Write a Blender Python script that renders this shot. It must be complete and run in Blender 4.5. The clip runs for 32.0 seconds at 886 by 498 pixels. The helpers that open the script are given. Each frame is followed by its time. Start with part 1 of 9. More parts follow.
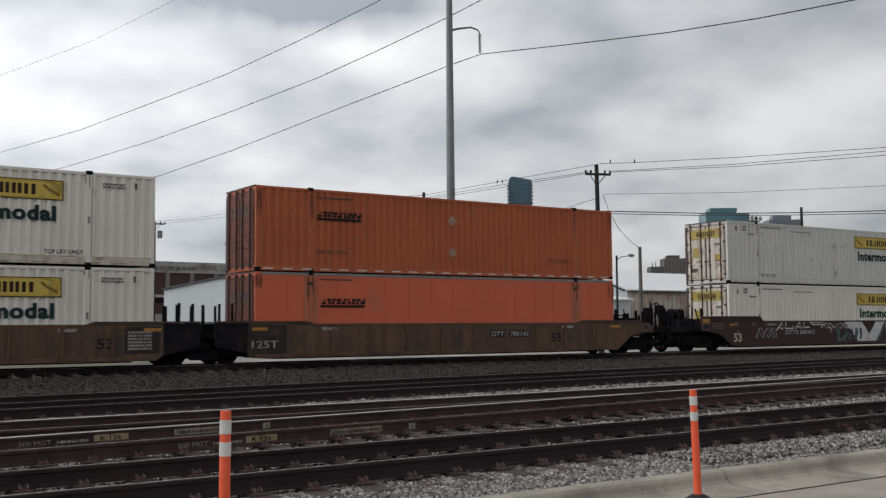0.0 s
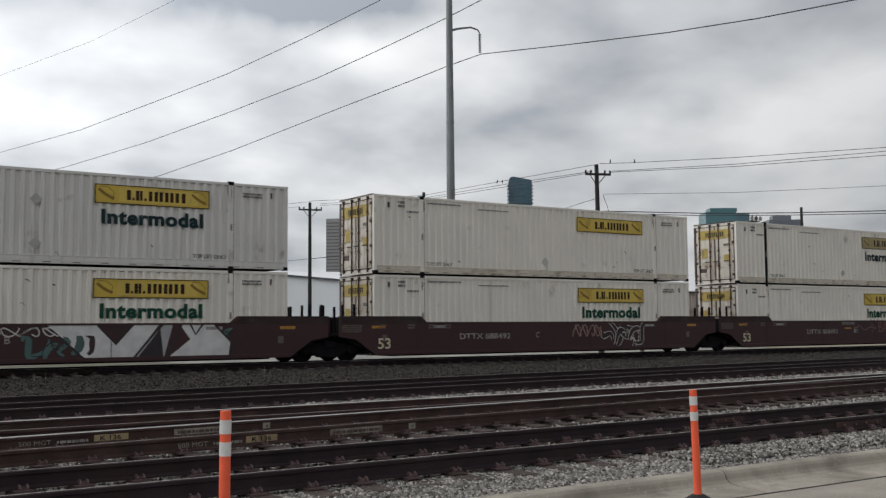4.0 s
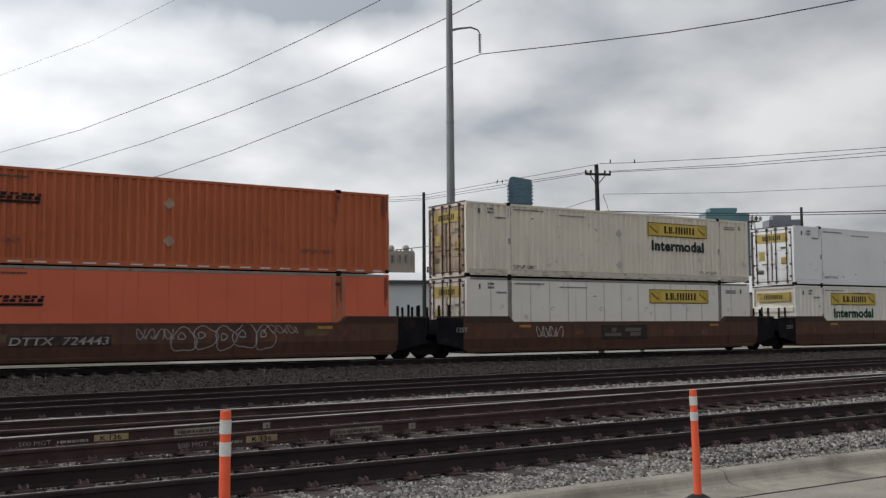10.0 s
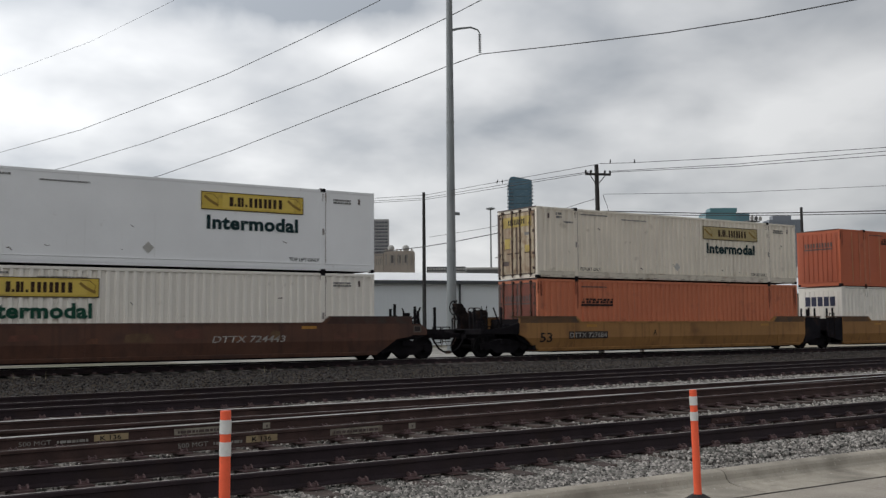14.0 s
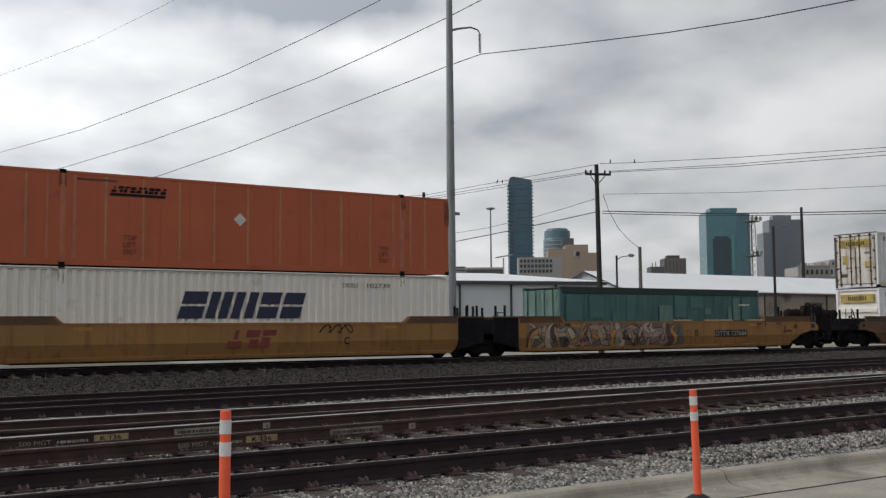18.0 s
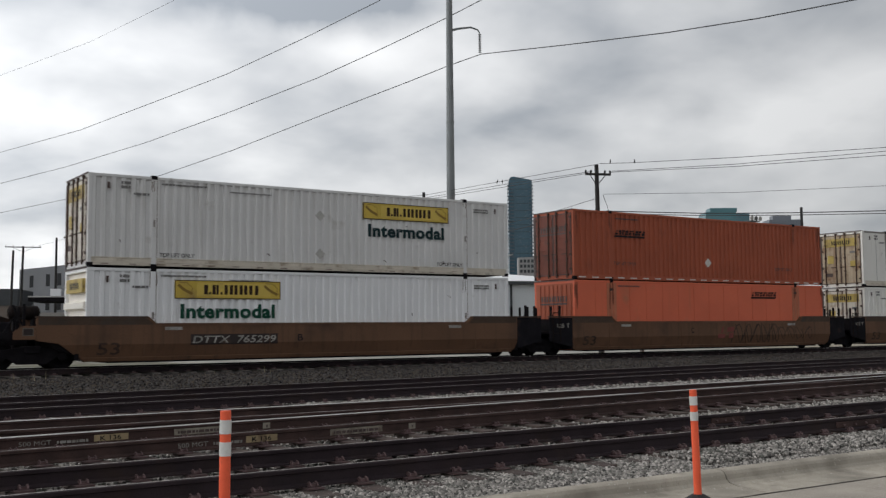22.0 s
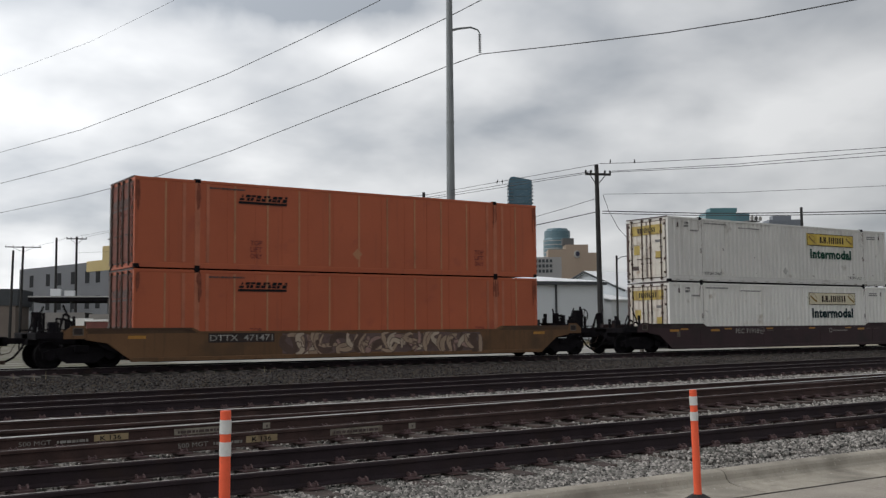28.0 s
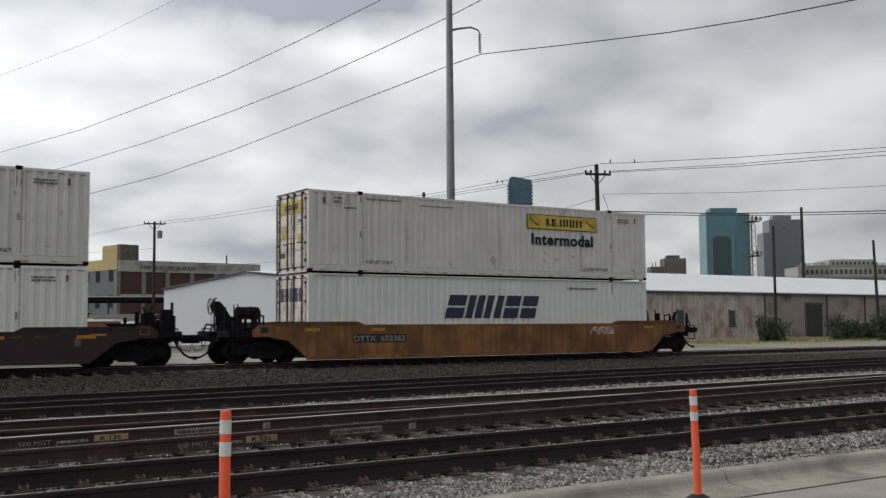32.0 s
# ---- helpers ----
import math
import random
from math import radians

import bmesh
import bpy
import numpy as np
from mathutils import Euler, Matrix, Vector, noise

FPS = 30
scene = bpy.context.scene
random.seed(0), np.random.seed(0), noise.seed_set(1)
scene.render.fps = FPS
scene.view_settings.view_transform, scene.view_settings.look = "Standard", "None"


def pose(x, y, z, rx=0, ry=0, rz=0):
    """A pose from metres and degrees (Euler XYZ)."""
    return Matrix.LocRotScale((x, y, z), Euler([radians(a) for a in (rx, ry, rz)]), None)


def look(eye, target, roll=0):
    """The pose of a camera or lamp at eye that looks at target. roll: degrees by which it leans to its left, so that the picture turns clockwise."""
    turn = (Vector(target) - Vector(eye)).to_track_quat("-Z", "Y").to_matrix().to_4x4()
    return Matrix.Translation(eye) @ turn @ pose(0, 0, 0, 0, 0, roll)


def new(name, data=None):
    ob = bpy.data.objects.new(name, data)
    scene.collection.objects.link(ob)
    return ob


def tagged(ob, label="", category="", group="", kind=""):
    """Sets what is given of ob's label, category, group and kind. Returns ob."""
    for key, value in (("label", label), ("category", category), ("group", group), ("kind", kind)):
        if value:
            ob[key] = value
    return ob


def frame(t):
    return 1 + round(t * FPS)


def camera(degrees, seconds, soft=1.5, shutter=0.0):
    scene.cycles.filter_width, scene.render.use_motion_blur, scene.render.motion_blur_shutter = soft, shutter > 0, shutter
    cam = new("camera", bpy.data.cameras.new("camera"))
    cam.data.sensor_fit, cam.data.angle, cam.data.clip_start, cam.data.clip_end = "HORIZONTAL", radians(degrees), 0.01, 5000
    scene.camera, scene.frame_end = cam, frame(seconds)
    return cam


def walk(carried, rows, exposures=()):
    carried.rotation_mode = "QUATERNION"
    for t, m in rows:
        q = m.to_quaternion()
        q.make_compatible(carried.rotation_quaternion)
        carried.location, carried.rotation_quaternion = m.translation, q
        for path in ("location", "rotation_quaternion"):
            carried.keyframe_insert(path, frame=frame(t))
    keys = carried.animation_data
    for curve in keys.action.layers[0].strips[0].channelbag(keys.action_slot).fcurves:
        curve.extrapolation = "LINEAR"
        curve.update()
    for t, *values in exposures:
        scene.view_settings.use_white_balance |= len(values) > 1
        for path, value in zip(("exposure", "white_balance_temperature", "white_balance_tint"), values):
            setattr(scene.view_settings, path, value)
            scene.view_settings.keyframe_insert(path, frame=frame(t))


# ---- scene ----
# World: x runs along the main line, y away from the camera, z up; z = 0 is the top of the main line's rails.
cam = camera(46.25, 32.0, soft=1.35, shutter=0.12)
EYE = Vector((0.0, 0.0, 1.15))
AIM = EYE + Vector((0.555275, 0.828200, 0.075854))
walk(cam, [(0.0, look(EYE, AIM, -0.433)), (32.0, look(EYE, AIM, -0.433))])

# ---- light ----
SUN_DIR = Vector((-0.58, 0.42, 0.70)).normalized()


def build_sky():
    world = bpy.data.worlds.new("overcast_sky")
    scene.world = world
    world.use_nodes = True
    nt = world.node_tree
    nt.nodes.clear()
    N, L = nt.nodes.new, nt.links.new
    tc = N("ShaderNodeTexCoord")
    sky = N("ShaderNodeTexSky")
    sky.sky_type = "NISHITA"
    sky.sun_disc = False
    sky.sun_elevation = math.asin(SUN_DIR.z)
    sky.sun_rotation = math.atan2(SUN_DIR.x, SUN_DIR.y)
    sky.air_density, sky.dust_density = 1.0, 2.0
    # clouds on a flat layer: divide the direction by its height
    sep = N("ShaderNodeSeparateXYZ")
    L(tc.outputs["Generated"], sep.inputs[0])
    zc = N("ShaderNodeMath"); zc.operation = "MAXIMUM"; zc.inputs[1].default_value = 0.0
    L(sep.outputs["Z"], zc.inputs[0])
    za = N("ShaderNodeMath"); za.operation = "ADD"; za.inputs[1].default_value = 0.30
    L(zc.outputs[0], za.inputs[0])
    dx = N("ShaderNodeMath"); dx.operation = "DIVIDE"
    dy = N("ShaderNodeMath"); dy.operation = "DIVIDE"
    L(sep.outputs["X"], dx.inputs[0]); L(za.outputs[0], dx.inputs[1])
    L(sep.outputs["Y"], dy.inputs[0]); L(za.outputs[0], dy.inputs[1])
    flat = N("ShaderNodeCombineXYZ")
    L(dx.outputs[0], flat.inputs[0]); L(dy.outputs[0], flat.inputs[1])
    flat.inputs[2].default_value = CLOUD_SEED
    n1, n2 = N("ShaderNodeTexNoise"), N("ShaderNodeTexNoise")
    for n, sc, detail in ((n1, 1.5, 3.0), (n2, 4.0, 4.0)):
        n.inputs["Scale"].default_value, n.inputs["Detail"].default_value = sc, detail
        n.inputs["Roughness"].default_value = 0.48
        n.inputs["Distortion"].default_value = 0.12
        L(flat.outputs[0], n.inputs["Vector"])
    blendn = N("ShaderNodeMix")
    blendn.inputs[0].default_value = 0.42
    L(n1.outputs["Fac"], blendn.inputs[2]); L(n2.outputs["Fac"], blendn.inputs[3])
    # the larger cloud masses, by azimuth and elevation, with frayed edges
    az = N("ShaderNodeMath"); az.operation = "ARCTAN2"
    L(sep.outputs["X"], az.inputs[0]); L(sep.outputs["Y"], az.inputs[1])
    el = N("ShaderNodeMath"); el.operation = "ARCSINE"
    L(sep.outputs["Z"], el.inputs[0])
    sphere = N("ShaderNodeCombineXYZ")
    L(az.outputs[0], sphere.inputs[0]); L(el.outputs[0], sphere.inputs[1])
    fray = N("ShaderNodeTexNoise")
    fray.inputs["Scale"].default_value, fray.inputs["Detail"].default_value = 7.0, 5.0
    L(sphere.outputs[0], fray.inputs["Vector"])
    fs = N("ShaderNodeVectorMath"); fs.operation = "MULTIPLY_ADD"
    fs.inputs[1].default_value, fs.inputs[2].default_value = (0.16, 0.07, 0.0), (-0.08, -0.035, 0.0)
    L(fray.outputs["Color"], fs.inputs[0])
    fa = N("ShaderNodeVectorMath"); fa.operation = "ADD"
    L(sphere.outputs[0], fa.inputs[0]); L(fs.outputs[0], fa.inputs[1])
    calm = N("ShaderNodeMath"); calm.operation = "MULTIPLY_ADD"
    calm.inputs[1].default_value, calm.inputs[2].default_value = 0.88, 0.06
    L(blendn.outputs[0], calm.inputs[0])
    total = calm.outputs[0]
    for a0, e0, w, h, amount in CLOUDS:
        sub = N("ShaderNodeVectorMath"); sub.operation = "SUBTRACT"; sub.inputs[1].default_value = (a0, e0, 0)
        L(fa.outputs[0], sub.inputs[0])
        mul = N("ShaderNodeVectorMath"); mul.operation = "MULTIPLY"; mul.inputs[1].default_value = (1 / w, 1 / h, 0)
        L(sub.outputs[0], mul.inputs[0])
        far = N("ShaderNodeVectorMath"); far.operation = "LENGTH"
        L(mul.outputs[0], far.inputs[0])
        fall = N("ShaderNodeMapRange"); fall.interpolation_type = "SMOOTHSTEP"
        fall.inputs["To Min"].default_value, fall.inputs["To Max"].default_value = amount, 0.0
        L(far.outputs["Value"], fall.inputs["Value"])
        plus = N("ShaderNodeMath"); plus.operation = "ADD"
        L(total, plus.inputs[0]); L(fall.outputs[0], plus.inputs[1])
        total = plus.outputs[0]
    ramp = N("ShaderNodeValToRGB")
    ramp.color_ramp.elements[0].position = 0.34
    ramp.color_ramp.elements[0].color = (0.35, 0.38, 0.42, 1)
    ramp.color_ramp.elements[1].position = 0.66
    ramp.color_ramp.elements[1].color = (0.97, 0.975, 0.98, 1)
    e = ramp.color_ramp.elements.new(0.48); e.color = (0.64, 0.655, 0.675, 1)
    L(total, ramp.inputs[0])
    # the veil is thinner and brighter round the hidden sun
    glow = N("ShaderNodeVectorMath"); glow.operation = "DOT_PRODUCT"
    L(tc.outputs["Generated"], glow.inputs[0])
    glow.inputs[1].default_value = SUN_DIR
    gr = N("ShaderNodeMapRange")
    gr.inputs["From Min"].default_value, gr.inputs["From Max"].default_value = -0.6, 1.0
    L(glow.outputs["Value"], gr.inputs["Value"])
    gp = N("ShaderNodeMath"); gp.operation = "POWER"; gp.inputs[1].default_value = 2.2
    L(gr.outputs[0], gp.inputs[0])
    ga = N("ShaderNodeMath"); ga.operation = "MULTIPLY_ADD"; ga.inputs[1].default_value, ga.inputs[2].default_value = 2.0, 0.62
    L(gp.outputs[0], ga.inputs[0])
    # the sky overhead, mostly out of view, is dimmed to lower the ground's light
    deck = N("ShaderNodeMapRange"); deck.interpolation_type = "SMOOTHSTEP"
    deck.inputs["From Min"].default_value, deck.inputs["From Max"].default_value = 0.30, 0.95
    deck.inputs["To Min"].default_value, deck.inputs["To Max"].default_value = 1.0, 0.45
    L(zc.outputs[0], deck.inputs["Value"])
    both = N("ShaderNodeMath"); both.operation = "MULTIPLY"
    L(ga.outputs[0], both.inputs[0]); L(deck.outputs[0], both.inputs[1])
    bg_sky, bg_cloud = N("ShaderNodeBackground"), N("ShaderNodeBackground")
    bg_sky.inputs["Strength"].default_value = 0.12
    L(sky.outputs[0], bg_sky.inputs["Color"])
    L(ramp.outputs[0], bg_cloud.inputs["Color"])
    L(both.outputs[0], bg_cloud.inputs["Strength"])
    mix = N("ShaderNodeMixShader")
    mix.inputs[0].default_value = 0.94
    L(bg_sky.outputs[0], mix.inputs[1]); L(bg_cloud.outputs[0], mix.inputs[2])
    out = N("ShaderNodeOutputWorld")
    L(mix.outputs[0], out.inputs["Surface"])
    world.cycles.sampling_method = "AUTOMATIC"


CLOUD_SEED = 314.2
# azimuth, elevation, half width, half height (radians) and how much lighter or darker
CLOUDS = ((0.46, 0.315, 0.18, 0.06, -0.36), (0.69, 0.305, 0.11, 0.045, -0.08), (0.24, 0.24, 0.20, 0.10, 0.03), (0.54, 0.254, 0.18, 0.06, 0.09),
          (0.745, 0.245, 0.24, 0.10, -0.11), (0.96, 0.29, 0.18, 0.065, -0.09), (0.884, 0.185, 0.18, 0.035, 0.09), (0.666, 0.189, 0.17, 0.05, -0.08),
          (0.71, 0.13, 0.22, 0.07, -0.09), (0.47, 0.14, 0.13, 0.05, 0.05), (0.30, 0.11, 0.16, 0.07, 0.02), (0.80, 0.12, 0.14, 0.05, -0.07))
build_sky()
sun_data = bpy.data.lights.new("sun", "SUN")
sun_data.energy, sun_data.angle, sun_data.color = 0.6, radians(30), (1.0, 0.97, 0.92)
sun = new("sun", sun_data)
sun.matrix_world = look(SUN_DIR * 50, (0, 0, 0))
scene.view_settings.exposure = 0.0

# ---- materials ----
MATS = {}


def mat(name, base, rough=0.6, metal=0.0, var=0.15, scale=2.0, fine=45.0, bump=0.15, stain=None, streak=None, speck=None, island=0.0, spec=0.4, tint=None):
    """A painted or natural surface: broad and fine variation, stains (colour, cover, scale), vertical streaks (colour, cover), specks (colour, cover, scale)."""
    if name in MATS:
        return MATS[name]
    m = bpy.data.materials.new(name)
    m.use_nodes = True
    nt = m.node_tree
    N, L = nt.nodes.new, nt.links.new
    bsdf = nt.nodes["Principled BSDF"]
    tc, info = N("ShaderNodeTexCoord"), N("ShaderNodeObjectInfo")
    off = N("ShaderNodeMath"); off.operation = "MULTIPLY"; off.inputs[1].default_value = 37.0
    L(info.outputs["Random"], off.inputs[0])
    add = N("ShaderNodeVectorMath"); add.operation = "ADD"
    L(tc.outputs["Object"], add.inputs[0]); L(off.outputs[0], add.inputs[1])
    vec = add.outputs[0]

    def tex(sc, detail=5.0, stretch=None):
        n = N("ShaderNodeTexNoise")
        n.inputs["Scale"].default_value, n.inputs["Detail"].default_value = sc, detail
        if stretch:
            mp = N("ShaderNodeMapping"); mp.inputs["Scale"].default_value = stretch
            L(vec, mp.inputs["Vector"]); L(mp.outputs[0], n.inputs["Vector"])
        else:
            L(vec, n.inputs["Vector"])
        return n.outputs["Fac"]

    def band(fac, lo, hi):
        r = N("ShaderNodeMapRange")
        r.inputs["From Min"].default_value, r.inputs["From Max"].default_value = lo, hi
        L(fac, r.inputs["Value"])
        return r.outputs[0]

    def blend(a, b, fac):
        x = N("ShaderNodeMix"); x.data_type = "RGBA"
        L(fac, x.inputs["Factor"])
        for s, v in ((x.inputs["A"], a), (x.inputs["B"], b)):
            if isinstance(v, tuple):
                s.default_value = (*v, 1)
            else:
                L(v, s)
        return x.outputs["Result"]

    b = Vector(base)
    lo, hi = tuple(b * (1 - var)), tuple(b * (1 + var))
    fine_fac = tex(fine, 4.0)
    col = blend(lo, hi, band(tex(scale), 0.3, 0.7))
    col = blend(col, tuple(b * (1 - 1.6 * var)), band(fine_fac, 0.55, 0.8))
    if island:
        geo = N("ShaderNodeNewGeometry")
        hs = N("ShaderNodeHueSaturation")
        r = band(geo.outputs["Random Per Island"], 0.0, 1.0)
        mr = N("ShaderNodeMapRange"); mr.inputs["To Min"].default_value, mr.inputs["To Max"].default_value = 1 - island, 1 + island
        L(r, mr.inputs["Value"]); L(mr.outputs[0], hs.inputs["Value"]); L(col, hs.inputs["Color"])
        col = hs.outputs["Color"]
        if tint:
            # some pieces are of another stone
            pick = N("ShaderNodeMath"); pick.operation = "MULTIPLY"; pick.inputs[1].default_value = 41.7
            L(geo.outputs["Random Per Island"], pick.inputs[0])
            part_of = N("ShaderNodeMath"); part_of.operation = "FRACT"
            L(pick.outputs[0], part_of.inputs[0])
            col = blend(col, tint, band(part_of.outputs[0], 0.62, 1.0))
    if stain:
        c, cover, sc = stain
        col = blend(col, c, band(tex(sc, 7.0), 0.72 - cover, 0.86 - cover * 0.6))
    if streak:
        c, cover = streak
        col = blend(col, c, band(tex(1.0, 5.0, (5.0, 5.0, 0.25)), 0.74 - cover, 0.95 - cover * 0.5))
    if speck:
        c, cover, sc = speck
        col = blend(col, c, band(tex(sc, 2.0), 0.74 - cover, 0.78 - cover))
    L(col, bsdf.inputs["Base Color"])
    rr = N("ShaderNodeMapRange")
    rr.inputs["To Min"].default_value, rr.inputs["To Max"].default_value = max(0.02, rough - 0.1), min(1, rough + 0.1)
    L(fine_fac, rr.inputs["Value"]); L(rr.outputs[0], bsdf.inputs["Roughness"])
    bsdf.inputs["Metallic"].default_value = metal
    bsdf.inputs["Specular IOR Level"].default_value = spec
    if bump:
        bp = N("ShaderNodeBump"); bp.inputs["Strength"].default_value, bp.inputs["Distance"].default_value = bump, 0.02
        L(fine_fac, bp.inputs["Height"]); L(bp.outputs[0], bsdf.inputs["Normal"])
    MATS[name] = m
    return m


DOOR_SIGN = mat("weathered_yellow_door_vinyl", (0.44, 0.33, 0.085), 0.6, 0, 0.14, 3, 40, 0.02, stain=((0.20, 0.13, 0.06), 0.20, 3.5), streak=((0.18, 0.11, 0.05), 0.22))
WHITE_DOOR = mat("grimy_white_door_paint", (0.64, 0.60, 0.53), 0.6, 0, 0.10, 1.2, 30, 0.08, stain=((0.24, 0.15, 0.08), 0.16, 2.6), streak=((0.20, 0.11, 0.055), 0.24))
WHITE_RAIL = mat("scuffed_white_rail_paint", (0.62, 0.565, 0.475), 0.6, 0, 0.10, 2.0, 30, 0.08, stain=((0.26, 0.19, 0.13), 0.19, 2.4))
CAR_INK = mat("worn_white_stencil_paint", (0.29, 0.275, 0.25), 0.6, 0, 0.3, 4, 40, 0, stain=((0.14, 0.10, 0.08), 0.16, 5))
RUST = (0.09, 0.035, 0.018)
GRIME = (0.05, 0.042, 0.036)
WHITE_DIRTY = mat("white_paint_dirty", (0.73, 0.665, 0.565), 0.5, 0, 0.06, 0.7, 30, 0.05, stain=((0.30, 0.25, 0.19), 0.10, 1.6), streak=((0.33, 0.28, 0.22), 0.14))
WHITE_RUSTY = mat("rust_streaked_white_paint", (0.47, 0.39, 0.28), 0.6, 0, 0.10, 1.2, 30, 0.08, stain=((0.20, 0.10, 0.045), 0.20, 2.2), streak=((0.16, 0.075, 0.03), 0.34))
WHITE_CLEAN = mat("white_paint_clean", (0.80, 0.805, 0.81), 0.42, 0, 0.04, 0.7, 30, 0.04, stain=((0.4, 0.38, 0.35), 0.04, 1.6), streak=((0.45, 0.43, 0.40), 0.08))
WHITE_PANEL = mat("white_panel_paint_yellowed", (0.76, 0.745, 0.70), 0.5, 0, 0.05, 0.7, 30, 0.04, stain=((0.42, 0.37, 0.29), 0.08, 1.4), streak=((0.40, 0.34, 0.26), 0.12))
WHITE_GREY = mat("white_paint_greyed", (0.645, 0.63, 0.595), 0.55, 0, 0.06, 0.7, 30, 0.05, stain=((0.24, 0.2, 0.16), 0.08, 1.3), streak=((0.28, 0.25, 0.21), 0.14))
WHITE_SOFT = mat("white_paint_softened", (0.715, 0.715, 0.69), 0.5, 0, 0.05, 0.7, 30, 0.05, stain=((0.42, 0.40, 0.36), 0.07, 1.3), streak=((0.42, 0.39, 0.35), 0.12))
WHITE_DULL = mat("white_paint_dulled", (0.665, 0.66, 0.65), 0.5, 0, 0.06, 0.7, 30, 0.05, stain=((0.42, 0.40, 0.37), 0.08, 1.3), streak=((0.40, 0.38, 0.35), 0.12))
WHITE_FLEET = mat("white_paint_fleet", (0.775, 0.735, 0.665), 0.5, 0, 0.05, 0.7, 30, 0.05, stain=((0.4, 0.36, 0.3), 0.06, 1.5), streak=((0.42, 0.38, 0.33), 0.10))
ORANGE_DARK = mat("orange_paint_weathered", (0.46, 0.116, 0.045), 0.6, 0, 0.10, 0.6, 30, 0.05, stain=((0.31, 0.08, 0.036), 0.10, 1.2), streak=((0.34, 0.09, 0.04), 0.18))
ORANGE_DEEP = mat("orange_paint_darkened", (0.355, 0.082, 0.036), 0.6, 0, 0.10, 0.6, 30, 0.05, stain=((0.24, 0.06, 0.03), 0.10, 1.2), streak=((0.26, 0.065, 0.03), 0.18))
ORANGE_BRIGHT = mat("orange_paint_bright", (0.63, 0.132, 0.062), 0.5, 0, 0.07, 0.6, 30, 0.04, stain=((0.45, 0.14, 0.07), 0.08, 1.0), streak=((0.42, 0.13, 0.06), 0.10))
ORANGE_FADED = mat("orange_paint_faded", (0.52, 0.168, 0.084), 0.65, 0, 0.09, 0.6, 30, 0.05, stain=((0.3, 0.1, 0.06), 0.10, 1.2), streak=((0.33, 0.13, 0.08), 0.18))
ORANGE_RED = mat("orange_red_paint", (0.43, 0.103, 0.043), 0.55, 0, 0.08, 0.6, 30, 0.04, stain=((0.3, 0.07, 0.04), 0.10, 1.0), streak=((0.3, 0.08, 0.04), 0.14))
ORANGE_WORN = mat("sun_faded_orange_post", (0.44, 0.15, 0.08), 0.65, 0, 0.14, 2, 30, 0.05, streak=((0.28, 0.10, 0.05), 0.2))
ORANGE_DOOR = mat("grimy_orange_door_paint", (0.17, 0.045, 0.027), 0.65, 0, 0.14, 1.5, 30, 0.08, stain=((0.10, 0.035, 0.022), 0.2, 2.4), streak=((0.09, 0.032, 0.02), 0.26))
TAN_POST = mat("tan_faded_paint", (0.43, 0.20, 0.10), 0.65, 0, 0.15, 2, 30, 0.05, streak=((0.25, 0.10, 0.05), 0.2))
GREY_POST = mat("grey_worn_steel", (0.26, 0.24, 0.22), 0.55, 0.3, 0.2, 3, 40, 0.1, stain=(RUST, 0.1, 4))
GREEN_BOX = mat("green_container_paint", (0.05, 0.122, 0.1196), 0.45, 0, 0.2, 0.8, 30, 0.05, stain=((0.05, 0.16, 0.14), 0.2, 0.7), streak=((0.02, 0.05, 0.04), 0.2))
GREEN_PATCH = mat("green_sheen_patch", (0.0586, 0.144, 0.1342), 0.5, 0, 0.1, 1.5, 30, 0.05)
GREEN_PALE = mat("pale_green_door_and_sheen", (0.1159, 0.2013, 0.1732), 0.5, 0, 0.15, 1.5, 30, 0.05, streak=((0.05, 0.1, 0.08), 0.2))
GREEN_DARK = mat("dark_green_rail", (0.012, 0.03, 0.026), 0.5, 0, 0.2, 2, 30, 0.05)
BLACK_STEEL = mat("black_grimy_steel", (0.0125, 0.0112, 0.0130), 0.88, 0.0, 0.3, 3, 40, 0.15, stain=((0.016, 0.011, 0.010), 0.12, 3), spec=0.06)
GEAR_RUST = mat("rust_brown_brake_gear", (0.0155, 0.0120, 0.0115), 0.88, 0.0, 0.35, 3, 40, 0.15, stain=((0.030, 0.017, 0.012), 0.2, 3), spec=0.08)
ROD_STEEL = mat("rusted_lock_rod", (0.062, 0.036, 0.026), 0.6, 0.3, 0.3, 5, 50, 0.1)
YELLOW_SIGN = mat("yellow_sign_vinyl", (0.56, 0.40, 0.06), 0.5, 0, 0.10, 1.5, 40, 0.02, stain=((0.33, 0.23, 0.07), 0.16, 2.0))
FADED_SIGN = mat("sun_faded_sign_vinyl", (0.40, 0.32, 0.15), 0.6, 0, 0.14, 2, 40, 0.02, stain=((0.26, 0.22, 0.14), 0.2, 2.5))
CREAM_SIGN = mat("cream_sign_vinyl", (0.62, 0.56, 0.40), 0.5, 0, 0.08, 1.5, 40, 0.02)
SEAM = mat("grey_panel_seam", (0.46, 0.45, 0.42), 0.6, 0, 0.2, 3, 40, 0)
INK = mat("black_lettering", (0.012, 0.012, 0.014), 0.6, 0, 0.2, 4, 40, 0, spec=0.15)
PANEL_DARK = mat("dark_number_panel", (0.026, 0.018, 0.016), 0.7, 0, 0.3, 3, 40, 0, stain=((0.06, 0.035, 0.025), 0.2, 3))
INK_FADED = mat("faded_dark_lettering", (0.08, 0.055, 0.05), 0.6, 0, 0.3, 4, 40, 0)
INK_GREY = mat("grey_small_lettering", (0.16, 0.155, 0.15), 0.6, 0, 0.25, 4, 40, 0)
